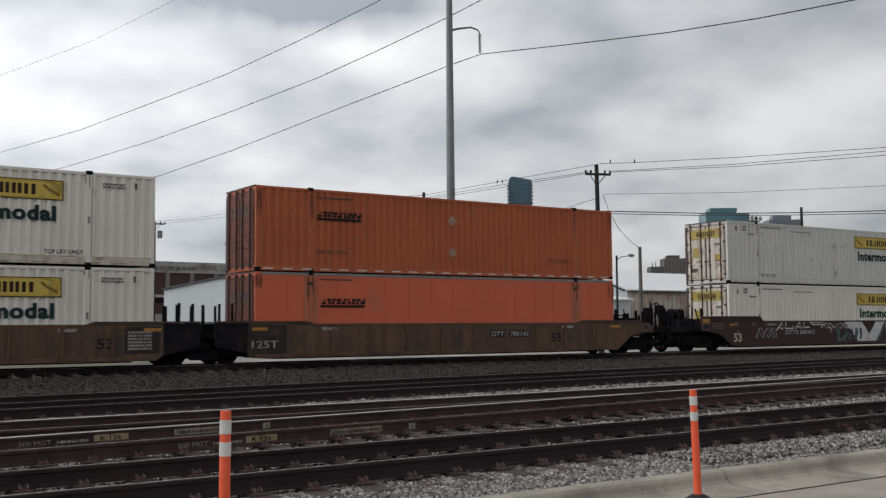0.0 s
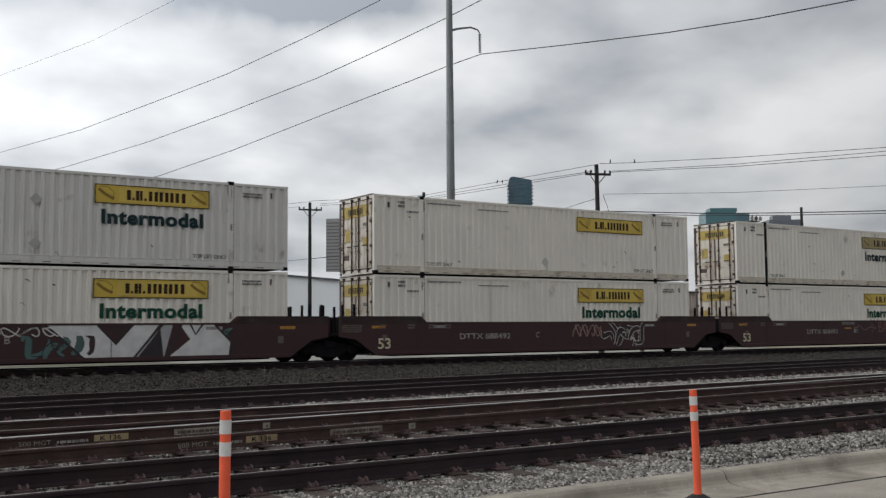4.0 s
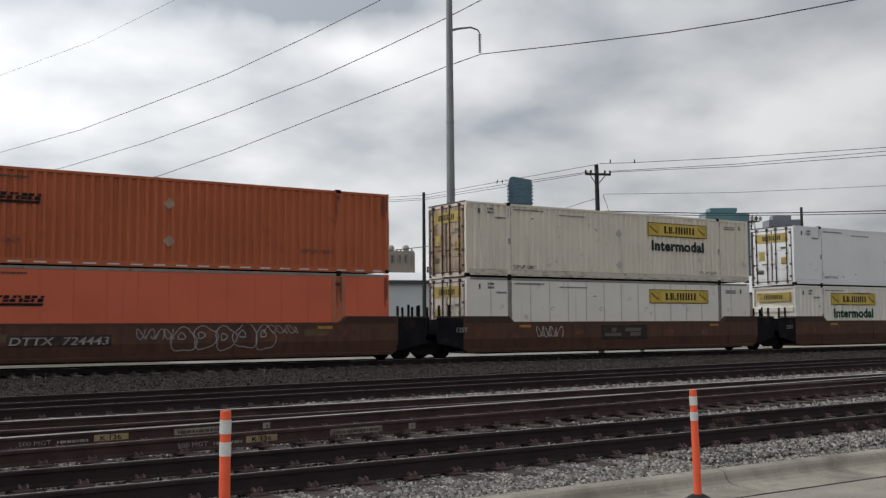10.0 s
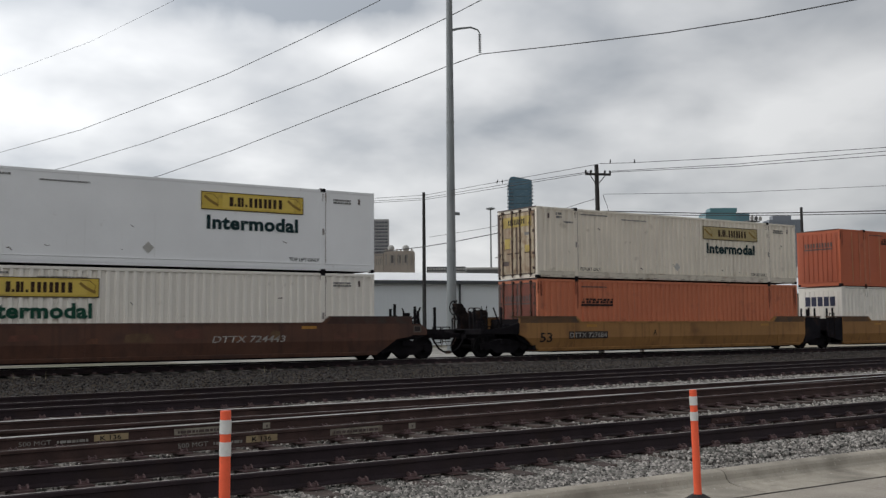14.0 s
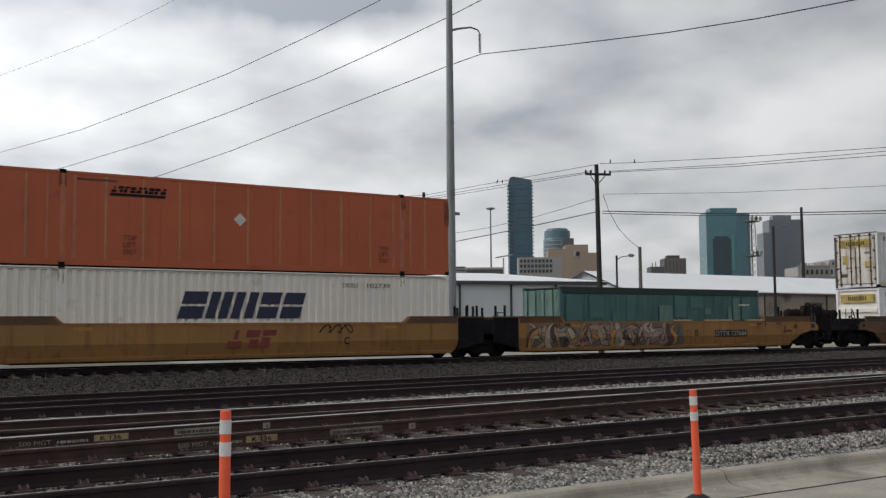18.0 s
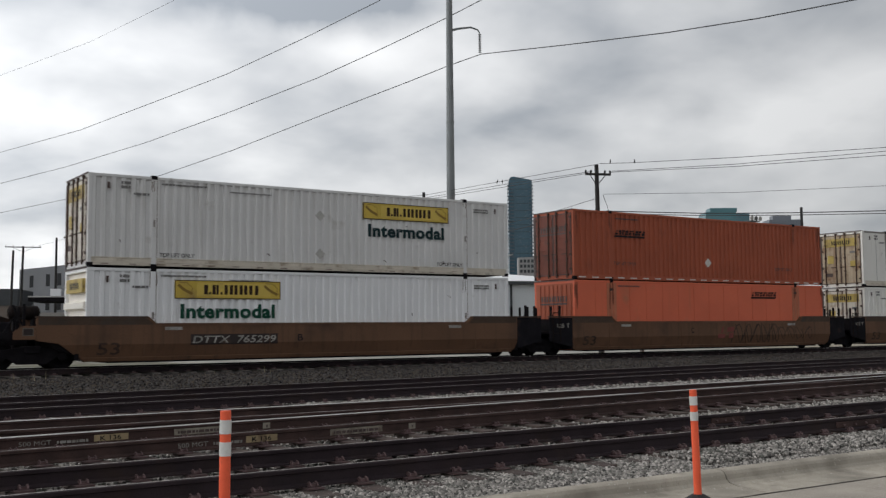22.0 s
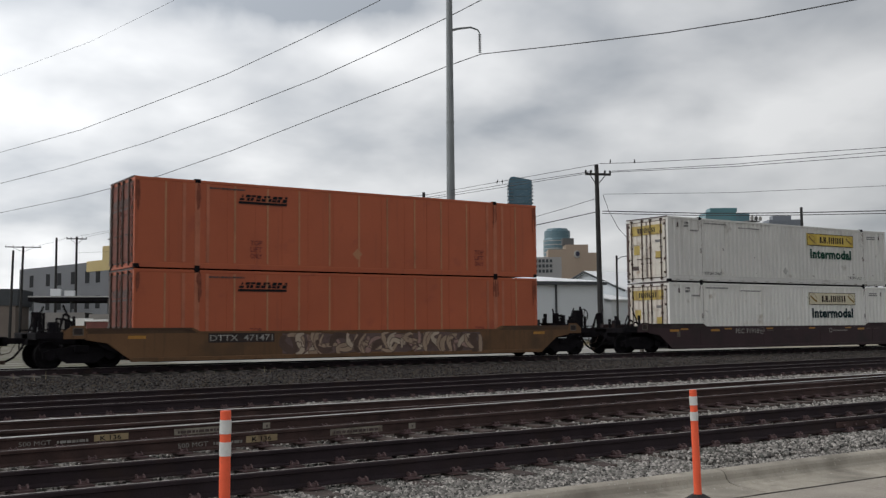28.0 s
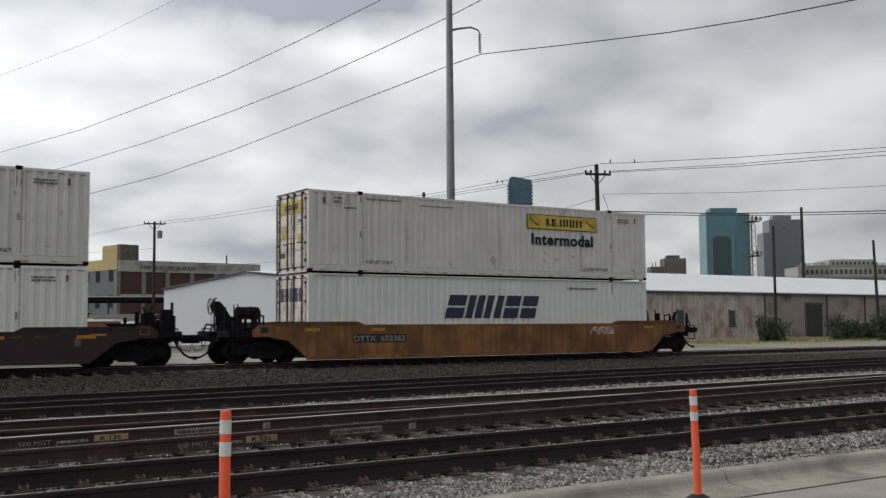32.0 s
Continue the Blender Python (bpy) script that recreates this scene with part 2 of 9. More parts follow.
GREEN_INK = mat("dark_green_lettering", (0.010, 0.060, 0.038), 0.6, 0, 0.15, 4, 40, 0, spec=0.15)
TEAL_INK = mat("dark_teal_lettering", (0.012, 0.032, 0.036), 0.6, 0, 0.15, 4, 40, 0, spec=0.15)
NAVY_INK = mat("navy_lettering", (0.022, 0.025, 0.06), 0.5, 0, 0.15, 4, 40, 0)
WHITE_INK = mat("white_lettering", (0.55, 0.53, 0.50), 0.55, 0, 0.2, 4, 40, 0)
RED_INK = mat("red_lettering", (0.17, 0.032, 0.026), 0.55, 0, 0.2, 4, 40, 0)
REFLECT_WHITE = mat("reflective_white_tape", (0.62, 0.60, 0.56), 0.35, 0, 0.15, 6, 40, 0)
REFLECT_AMBER = mat("reflective_amber_tape", (0.40, 0.19, 0.03), 0.35, 0, 0.15, 6, 40, 0)
CAR_PAINT = {
    "tan": mat("tan_brown_car_paint", (0.125, 0.069, 0.041), 0.7, 0, 0.24, 0.9, 25, 0.1, stain=(GRIME, 0.18, 1.2), streak=((0.055, 0.032, 0.028), 0.30)),
    "maroon": mat("maroon_car_paint", (0.043, 0.0155, 0.0175), 0.6, 0, 0.15, 0.6, 25, 0.08, stain=((0.05, 0.018, 0.016), 0.15, 1.2), streak=((0.04, 0.014, 0.013), 0.2)),
    "redbrown": mat("red_brown_car_paint", (0.100, 0.043, 0.026), 0.7, 0, 0.24, 0.8, 25, 0.1, stain=((0.05, 0.026, 0.02), 0.24, 0.8), streak=((0.045, 0.022, 0.016), 0.25)),
    "ochre": mat("ochre_yellow_car_paint", (0.30, 0.150, 0.048), 0.65, 0, 0.16, 0.6, 25, 0.08, stain=((0.15, 0.07, 0.025), 0.16, 0.9), streak=((0.12, 0.06, 0.025), 0.2)),
    "brown": mat("brown_car_paint", (0.128, 0.064, 0.034), 0.7, 0, 0.15, 0.6, 25, 0.08, stain=((0.07, 0.035, 0.02), 0.18, 0.9), streak=((0.06, 0.032, 0.018), 0.2)),
    "orange": mat("orange_brown_car_paint", (0.275, 0.12, 0.036), 0.7, 0, 0.22, 0.6, 25, 0.1, stain=((0.10, 0.042, 0.019), 0.30, 0.9), streak=((0.09, 0.04, 0.02), 0.30)),
    "dark": mat("dark_maroon_car_paint", (0.034, 0.0148, 0.0175), 0.6, 0, 0.15, 0.6, 25, 0.08, stain=((0.02, 0.012, 0.012), 0.2, 1.0)),
    "amber": mat("dull_amber_car_paint", (0.15, 0.076, 0.033), 0.7, 0, 0.18, 0.6, 25, 0.08, stain=((0.08, 0.045, 0.022), 0.22, 0.9), streak=((0.07, 0.04, 0.02), 0.22)),
}
RAIL_WEB = mat("rusty_rail_web", (0.0265, 0.0172, 0.0205), 0.8, 0.0, 0.25, 3, 60, 0.15, stain=((0.034, 0.021, 0.018), 0.2, 2), spec=0.3)
RAIL_BROWN = mat("brown_rusted_rail_web", (0.057, 0.032, 0.028), 0.8, 0.1, 0.3, 3, 60, 0.15, stain=((0.03, 0.018, 0.015), 0.22, 2))
RAIL_HEAD = mat("polished_rail_head", (0.50, 0.485, 0.465), 0.5, 0.25, 0.1, 3, 60, 0.03)
RAIL_DULL = mat("dull_rail_head", (0.27, 0.24, 0.225), 0.55, 0.3, 0.3, 3, 60, 0.05, stain=((0.05, 0.034, 0.03), 0.2, 1.5), spec=0.3)
TIE_WOOD = mat("creosoted_tie_wood", (0.060, 0.043, 0.038), 0.9, 0, 0.3, 4, 50, 0.4, stain=((0.11, 0.09, 0.075), 0.16, 2))
TIE_PALE = mat("pale_grey_tie_wood", (0.17, 0.155, 0.14), 0.9, 0, 0.25, 4, 50, 0.4, stain=((0.08, 0.065, 0.055), 0.18, 3))
CLIP_STEEL = mat("rail_clip_steel", (0.17, 0.115, 0.115), 0.42, 0.6, 0.2, 8, 50, 0.1)
BALLAST = mat("ballast_bed", (0.125, 0.113, 0.102), 0.95, 0, 0.4, 6, 22, 1.0, speck=((0.26, 0.25, 0.24), 0.12, 26))
BALLAST_DARK = mat("dark_ballast_bed", (0.032, 0.029, 0.028), 0.95, 0, 0.4, 6, 18, 1.0, speck=((0.13, 0.12, 0.11), 0.10, 22), spec=0.15)
STONE = mat("ballast_stone", (0.255, 0.237, 0.218), 0.9, 0, 0.15, 20, 90, 0.2, island=0.95, tint=(0.125, 0.125, 0.11))
STONE_DARK = mat("dark_ballast_stone", (0.050, 0.046, 0.045), 0.9, 0, 0.15, 20, 90, 0.2, island=1.3, tint=(0.10, 0.078, 0.058), spec=0.15)
CONCRETE = mat("worn_concrete", (0.37, 0.335, 0.28), 0.88, 0, 0.2, 1.6, 60, 0.35, stain=((0.20, 0.18, 0.15), 0.26, 1.9), streak=((0.22, 0.20, 0.165), 0.2), speck=((0.50, 0.48, 0.43), 0.06, 30), spec=0.2)
ASPHALT = mat("grey_asphalt", (0.33, 0.295, 0.25), 0.9, 0, 0.22, 1.6, 70, 0.6, stain=((0.22, 0.195, 0.165), 0.16, 1.4), speck=((0.46, 0.42, 0.36), 0.16, 70))
YARD = mat("pale_gravel_yard", (0.165, 0.155, 0.125), 0.95, 0, 0.30, 0.6, 8, 0.3, stain=((0.105, 0.11, 0.065), 0.20, 0.15), speck=((0.24, 0.23, 0.20), 0.12, 0.5), spec=0.1)
DIRT = mat("dry_tan_dirt", (0.30, 0.27, 0.215), 0.95, 0, 0.22, 0.5, 8, 0.3, stain=((0.20, 0.185, 0.12), 0.16, 0.2), speck=((0.36, 0.33, 0.28), 0.12, 0.5), spec=0.1)


# ---- mesh tools ----
def part(name, bm, material, parent=None, label=""):
    """Links a bmesh (or a ready mesh) as one mesh object, under a thing or a part."""
    if isinstance(bm, bpy.types.Mesh):
        me = bm
    else:
        bmesh.ops.recalc_face_normals(bm, faces=bm.faces)
        me = bpy.data.meshes.new(name)
        bm.to_mesh(me)
        bm.free()
    if not me.materials:
        me.materials.append(material)
    ob = new(name, me)
    if me.materials[0] is not material:
        ob.material_slots[0].link = "OBJECT"
        ob.material_slots[0].material = material
    ob.parent = parent
    if label:
        ob["label"] = label
    return ob


def thing(name, label, category, group="", kind="", m=None):
    ob = new(name)
    ob.empty_display_size = 0.3
    if m is not None:
        ob.matrix_basis = m
    return tagged(ob, label, category, group, kind)


def box(bm, x0, x1, y0, y1, z0, z1, bevel=0.0):
    v = [bm.verts.new((x, y, z)) for x in (x0, x1) for y in (y0, y1) for z in (z0, z1)]
    f = [bm.faces.new([v[i] for i in q]) for q in ((0, 1, 3, 2), (4, 6, 7, 5), (0, 4, 5, 1), (2, 3, 7, 6), (0, 2, 6, 4), (1, 5, 7, 3))]
    if bevel:
        edges = list({e for q in f for e in q.edges})
        bmesh.ops.bevel(bm, geom=edges, offset=bevel, segments=1, affect="EDGES")
    return v


def tube(bm, p0, p1, r0, r1=None, n=8):
    p0, p1 = Vector(p0), Vector(p1)
    r1 = r0 if r1 is None else r1
    d = (p1 - p0).normalized()
    a = d.orthogonal().normalized()
    b = d.cross(a)
    rings = []
    for p, r in ((p0, r0), (p1, r1)):
        rings.append([bm.verts.new(p + a * (r * math.cos(2 * math.pi * i / n)) + b * (r * math.sin(2 * math.pi * i / n))) for i in range(n)])
    for i in range(n):
        j = (i + 1) % n
        bm.faces.new((rings[0][i], rings[0][j], rings[1][j], rings[1][i]))
    bm.faces.new(rings[0][::-1])
    bm.faces.new(rings[1])


def pipe(bm, pts, r, n=6):
    for a, b in zip(pts, pts[1:]):
        tube(bm, a, b, r, r, n)


def prism(bm, poly, y0, y1, flip=False):
    """A polygon of (x, z) carried from y0 to y1; with flip, of (y, z) carried from x0 to x1."""
    def at(a, b, c):
        return (c, a, b) if flip else (a, c, b)
    v0 = [bm.verts.new(at(a, b, y0)) for a, b in poly]
    v1 = [bm.verts.new(at(a, b, y1)) for a, b in poly]
    n = len(poly)
    bm.faces.new(v0)
    bm.faces.new(v1[::-1])
    for i in range(n):
        j = (i + 1) % n
        bm.faces.new((v0[i], v1[i], v1[j], v0[j]))


def torus(bm, c, R, r, n=20, k=6, axis="x"):
    rings = []
    for i in range(n):
        a = 2 * math.pi * i / n
        ring = []
        for j in range(k):
            b = 2 * math.pi * j / k
            u, v, w = (R + r * math.cos(b)) * math.cos(a), (R + r * math.cos(b)) * math.sin(a), r * math.sin(b)
            p = {"x": (w, u, v), "y": (u, w, v), "z": (u, v, w)}[axis]
            ring.append(bm.verts.new((c[0] + p[0], c[1] + p[1], c[2] + p[2])))
        rings.append(ring)
    for i in range(n):
        for j in range(k):
            bm.faces.new((rings[i][j], rings[(i + 1) % n][j], rings[(i + 1) % n][(j + 1) % k], rings[i][(j + 1) % k]))


def lathe(bm, profile, c, n=24, axis="y"):
    """Turns (along, radius) pairs round an axis through c."""
    rings = []
    for s, r in profile:
        ring = []
        for i in range(n):
            a = 2 * math.pi * i / n
            u, v = r * math.cos(a), r * math.sin(a)
            p = {"x": (s, u, v), "y": (u, s, v), "z": (u, v, s)}[axis]
            ring.append(bm.verts.new((c[0] + p[0], c[1] + p[1], c[2] + p[2])))
        rings.append(ring)
    for a, b in zip(rings, rings[1:]):
        for i in range(n):
            bm.faces.new((a[i], a[(i + 1) % n], b[(i + 1) % n], b[i]))
    bm.faces.new(rings[0][::-1])
    bm.faces.new(rings[-1])


MESH = {}


def shared(key, build):
    """One mesh for alike pieces: build(bm) runs once for each key."""
    if key not in MESH:
        bm = bmesh.new()
        build(bm)
        bmesh.ops.recalc_face_normals(bm, faces=bm.faces)
        me = bpy.data.meshes.new(str(key[0]) if isinstance(key, tuple) else key)
        bm.to_mesh(me)
        bm.free()
        MESH[key] = me
    return MESH[key]


def text_mesh(body, width, height, slant=0.0, bold=0.012):
    """Lettering as a mesh that faces -y, its lower left corner at the origin, fitted to width and height."""
    key = ("text", body, round(width, 3), round(height, 3), slant, bold)
    if key in MESH:
        return MESH[key]
    cu = bpy.data.curves.new("lettering", "FONT")
    cu.body, cu.size, cu.shear, cu.offset = body, 1.0, slant, bold
    cu.resolution_u = 3
    cu.space_character = 1.0 + 3.0 * max(0.0, bold - 0.02)
    ob = bpy.data.objects.new("lettering", cu)
    me = bpy.data.meshes.new_from_object(ob)
    bpy.data.objects.remove(ob)
    co = np.zeros(len(me.vertices) * 3)
    me.vertices.foreach_get("co", co)
    co = co.reshape(-1, 3)
    lo, hi = co.min(0), co.max(0)
    out = np.zeros_like(co)
    out[:, 0] = (co[:, 0] - lo[0]) / (hi[0] - lo[0]) * width
    out[:, 2] = (co[:, 1] - lo[1]) / (hi[1] - lo[1]) * height
    me.vertices.foreach_set("co", out.ravel())
    me.materials.clear()
    me.update()
    MESH[key] = me
    return me


def letter(name, body, x, y, z, width, height, material, parent, slant=0.0, bold=0.012):
    ob = part(name, text_mesh(body, width, height, slant, bold), material, parent)
    ob.location = (x, y, z)
    return ob


def quad(bm, pts, y):
    bm.faces.new([bm.verts.new((x, y, z)) for x, z in pts])


def ribbon(bm, pts, w, y):
    """A flat painted line through (x, z) points."""
    left, right = [], []
    for i, (x, z) in enumerate(pts):
        a, b = pts[max(0, i - 1)], pts[min(len(pts) - 1, i + 1)]
        d = Vector((b[0] - a[0], b[1] - a[1]))
        if d.length < 1e-6:
            d = Vector((1, 0))
        d.normalize()
        left.append(bm.verts.new((x - d.y * w / 2, y, z + d.x * w / 2)))
        right.append(bm.verts.new((x + d.y * w / 2, y, z - d.x * w / 2)))
    for i in range(len(pts) - 1):
        bm.faces.new((left[i], right[i], right[i + 1], left[i + 1]))


# ---- containers ----
CL, CW, CH = 16.154, 2.591, 2.88
HALF = CL / 2
POST_X = 6.02


def side_sheet(bm, x0, x1, side, style, z0=0.17):
    """The sheet of one side wall between two posts."""
    z1 = CH - 0.10
    if style == "corr":
        pitch, depth = 0.286, 0.066
        n = max(1, round((x1 - x0) / pitch))
        pitch = (x1 - x0) / n
        prof = []
        for i in range(n):
            a = x0 + i * pitch
            prof += [(a, 0.004), (a + 0.34 * pitch, 0.004), (a + 0.46 * pitch, depth), (a + 0.88 * pitch, depth)]
        prof.append((x1, 0.004))
    else:
        prof = [(x0, 0.012), (x1, 0.012)]
    lo = [bm.verts.new((x, side * (CW / 2 - d), z0)) for x, d in prof]
    hi = [bm.verts.new((x, side * (CW / 2 - d), z1)) for x, d in prof]
    for i in range(len(prof) - 1):
        bm.faces.new((lo[i], lo[i + 1], hi[i + 1], hi[i]))


BAYS = ((-HALF + 0.12, -POST_X - 0.084), (-POST_X + 0.084, POST_X - 0.084), (POST_X + 0.084, HALF - 0.12))


def add_sides(th, style, side, paint, family):
    """The three sheets between the posts of one side, and the ribs of a panel-sided box."""
    for k, (x0, x1) in enumerate(BAYS):
        part("side_panel", shared(("side_panel", style, side, k, family == "j"), lambda bm: side_sheet(bm, x0, x1, side, style, 0.27 if family == "j" else 0.17)), paint, th)
    if style == "plate":
        rib = shared(("side_rib", side), lambda bm: box(bm, -0.016, 0.016, side * (CW / 2 - 0.013), side * (CW / 2 - 0.001), 0.18, CH - 0.11))
        for x in np.arange(-HALF + 1.15, HALF - 0.6, 0.98):
            if abs(abs(x) - POST_X) > 0.3:
                part("side_rib", rib, SEAM if family == "j" else paint, th).location.x = x


RUST_RUN = mat("dark_rust_run", (0.21, 0.058, 0.032), 0.8, 0, 0.35, 5, 40, 0)
DULL_TAPE = mat("dull_tan_placard_square", (0.36, 0.25, 0.18), 0.6, 0, 0.25, 5, 40, 0)
SLOT_SHADE_DRIP = mat("grimy_rail_slot", (0.17, 0.13, 0.10), 0.7, 0, 0.3, 3, 40, 0)
SIGN_BROWN = mat("dark_brown_sign_print", (0.035, 0.018, 0.012), 0.6, 0, 0.2, 4, 40, 0, spec=0.15)
SIGN_PALE = mat("lighter_yellow_name_panel", (0.62, 0.455, 0.09), 0.5, 0, 0.10, 1.5, 40, 0.02, stain=((0.42, 0.30, 0.09), 0.14, 2.2))


def sign_panel(parent, x0, z0, w, h, y, face, stripes=True):
    """A fleet sign: a framed panel with plain blocks for the name and two slanted ornaments."""
    bm = bmesh.new(); box(bm, x0, x0 + w, y - 0.004, y + 0.03, z0, z0 + h)
    sign = part("sign_panel", bm, face, parent, "yellow fleet sign with dark blocks" if face is YELLOW_SIGN else "pale fleet sign with dark blocks")
    bm = bmesh.new()
    yy, t = y - 0.008, 0.028
    for q in (((x0, z0), (x0 + w, z0), (x0 + w, z0 + t), (x0, z0 + t)), ((x0, z0 + h - t), (x0 + w, z0 + h - t), (x0 + w, z0 + h), (x0, z0 + h)),
              ((x0, z0 + t), (x0 + t, z0 + t), (x0 + t, z0 + h - t), (x0, z0 + h - t)), ((x0 + w - t, z0 + t), (x0 + w, z0 + t), (x0 + w, z0 + h - t), (x0 + w - t, z0 + h - t))):
        quad(bm, q, yy)
    part("sign_border", bm, SIGN_BROWN, sign)
    bm = bmesh.new(); quad(bm, ((x0 + 0.20 * w, z0 + 0.13 * h), (x0 + 0.90 * w, z0 + 0.13 * h), (x0 + 0.90 * w, z0 + 0.87 * h), (x0 + 0.20 * w, z0 + 0.87 * h)), y - 0.006)
    part("name_panel", bm, SIGN_PALE if face is YELLOW_SIGN else face, sign)
    # plain upright bars in place of the fleet name
    xa, ww = x0 + 0.25 * w, 0.55 * w
    for f, k, top in ((0.03, 0.065, 0.76), (0.115, 0.035, 0.38), (0.17, 0.055, 0.76), (0.235, 0.04, 0.76), (0.305, 0.035, 0.38), (0.375, 0.055, 0.76), (0.465, 0.055, 0.76),
                      (0.545, 0.055, 0.76), (0.635, 0.055, 0.76), (0.715, 0.055, 0.76), (0.805, 0.055, 0.76), (0.905, 0.06, 0.76)):
        bm = bmesh.new()
        quad(bm, ((xa + f * ww, z0 + 0.24 * h), (xa + (f + k) * ww, z0 + 0.24 * h), (xa + (f + k) * ww, z0 + top * h), (xa + f * ww, z0 + top * h)), yy)
        part("name_bar", bm, SIGN_BROWN, sign)
    brown = mat("sign_ornament_brown", (0.22, 0.13, 0.02), 0.5)
    for sx in (0.03, 0.84):
        a = x0 + sx * w
        bm = bmesh.new()
        ribbon(bm, [(a, z0 + 0.75 * h), (a + 0.05 * w, z0 + 0.5 * h), (a + 0.13 * w, z0 + 0.25 * h)], 0.09, yy)
        part("sign_ornament", bm, brown, sign)
        bm = bmesh.new()
        ribbon(bm, [(a + 0.01 * w, z0 + 0.88 * h), (a + 0.08 * w, z0 + 0.86 * h), (a + 0.13 * w, z0 + 0.6 * h), (a + 0.12 * w, z0 + 0.3 * h)], 0.02, yy - 0.001)
        part("sign_ornament_line", bm, brown, sign)
    return sign


def slanted_name(parent, x0, z0, w, h, y, material, underline, n=9):
    """Plain slanted bars in place of a fleet name, with an underline bar."""
    top = z0 + h
    zb = z0 + (0.36 * h if underline else 0)
    sl = 0.25 * (top - zb)
    cw = w / n
    gap = 0.10 * (top - zb)
    for i in range(n):
        a, b = x0 + i * cw, x0 + i * cw + cw * 0.84
        zm = zb + (0.52 + 0.1 * (i % 3 - 1)) * (top - zb)
        for k, (p, q) in enumerate(((zb, zm - gap / 2), (zm + gap / 2, top))):
            da, db = sl * (p - zb) / (top - zb), sl * (q - zb) / (top - zb)
            l = a + (0.30 * cw if (i + k) % 4 == 1 else 0.0)
            r = b - (0.30 * cw if (i + 2 * k) % 5 == 2 else 0.0)
            bm = bmesh.new()
            quad(bm, ((l + da, p), (r + da, p), (r + db, q), (l + db, q)), y)
            part("name_bar", bm, material, parent)
    if underline:
        bm = bmesh.new()
        quad(bm, ((x0 - 0.04, z0), (x0 + w * 0.98, z0), (x0 + w, z0 + 0.26 * h), (x0 - 0.02, z0 + 0.26 * h)), y)
        part("underline_bar", bm, material, parent)


def bars(parent, x, z, w, h, y, material, rows=1, name="unreadable_lettering"):
    """Small writing that cannot be read: plain bars."""
    bm = bmesh.new()
    rh = h / (rows * 1.6)
    for r in range(rows):
        z0 = z + h - (r + 1) * rh * 1.5
        a = x
        k = 0
        while a < x + w:
            b = min(x + w, a + rh * (0.7 + 0.5 * ((k * 7 + r * 3) % 4)))
            quad(bm, ((a, z0), (b, z0), (b, z0 + rh), (a, z0 + rh)), y)
            a = b + rh * 0.35
            k += 1
    return part(name, bm, material, parent)


def diamond(parent, x, z, s, y, material):
    bm = bmesh.new()
    quad(bm, ((x - s, z), (x, z - s), (x + s, z), (x, z + s)), y)
    return part("placard_diamond", bm, material, parent)


def door_mesh(bm, y0, y1, slats):
    x = -HALF
    box(bm, x - 0.01, x + 0.05, y0, y1, 0.16, CH - 0.14)
    n = 5
    for i in range(n):
        z = 0.26 + i * (CH - 0.55) / n
        h = (CH - 0.55) / n
        box(bm, x - 0.035, x - 0.009, y0 + 0.06, y1 - 0.06, z + 0.05, z + h - (0.05 if not slats else 0.16))


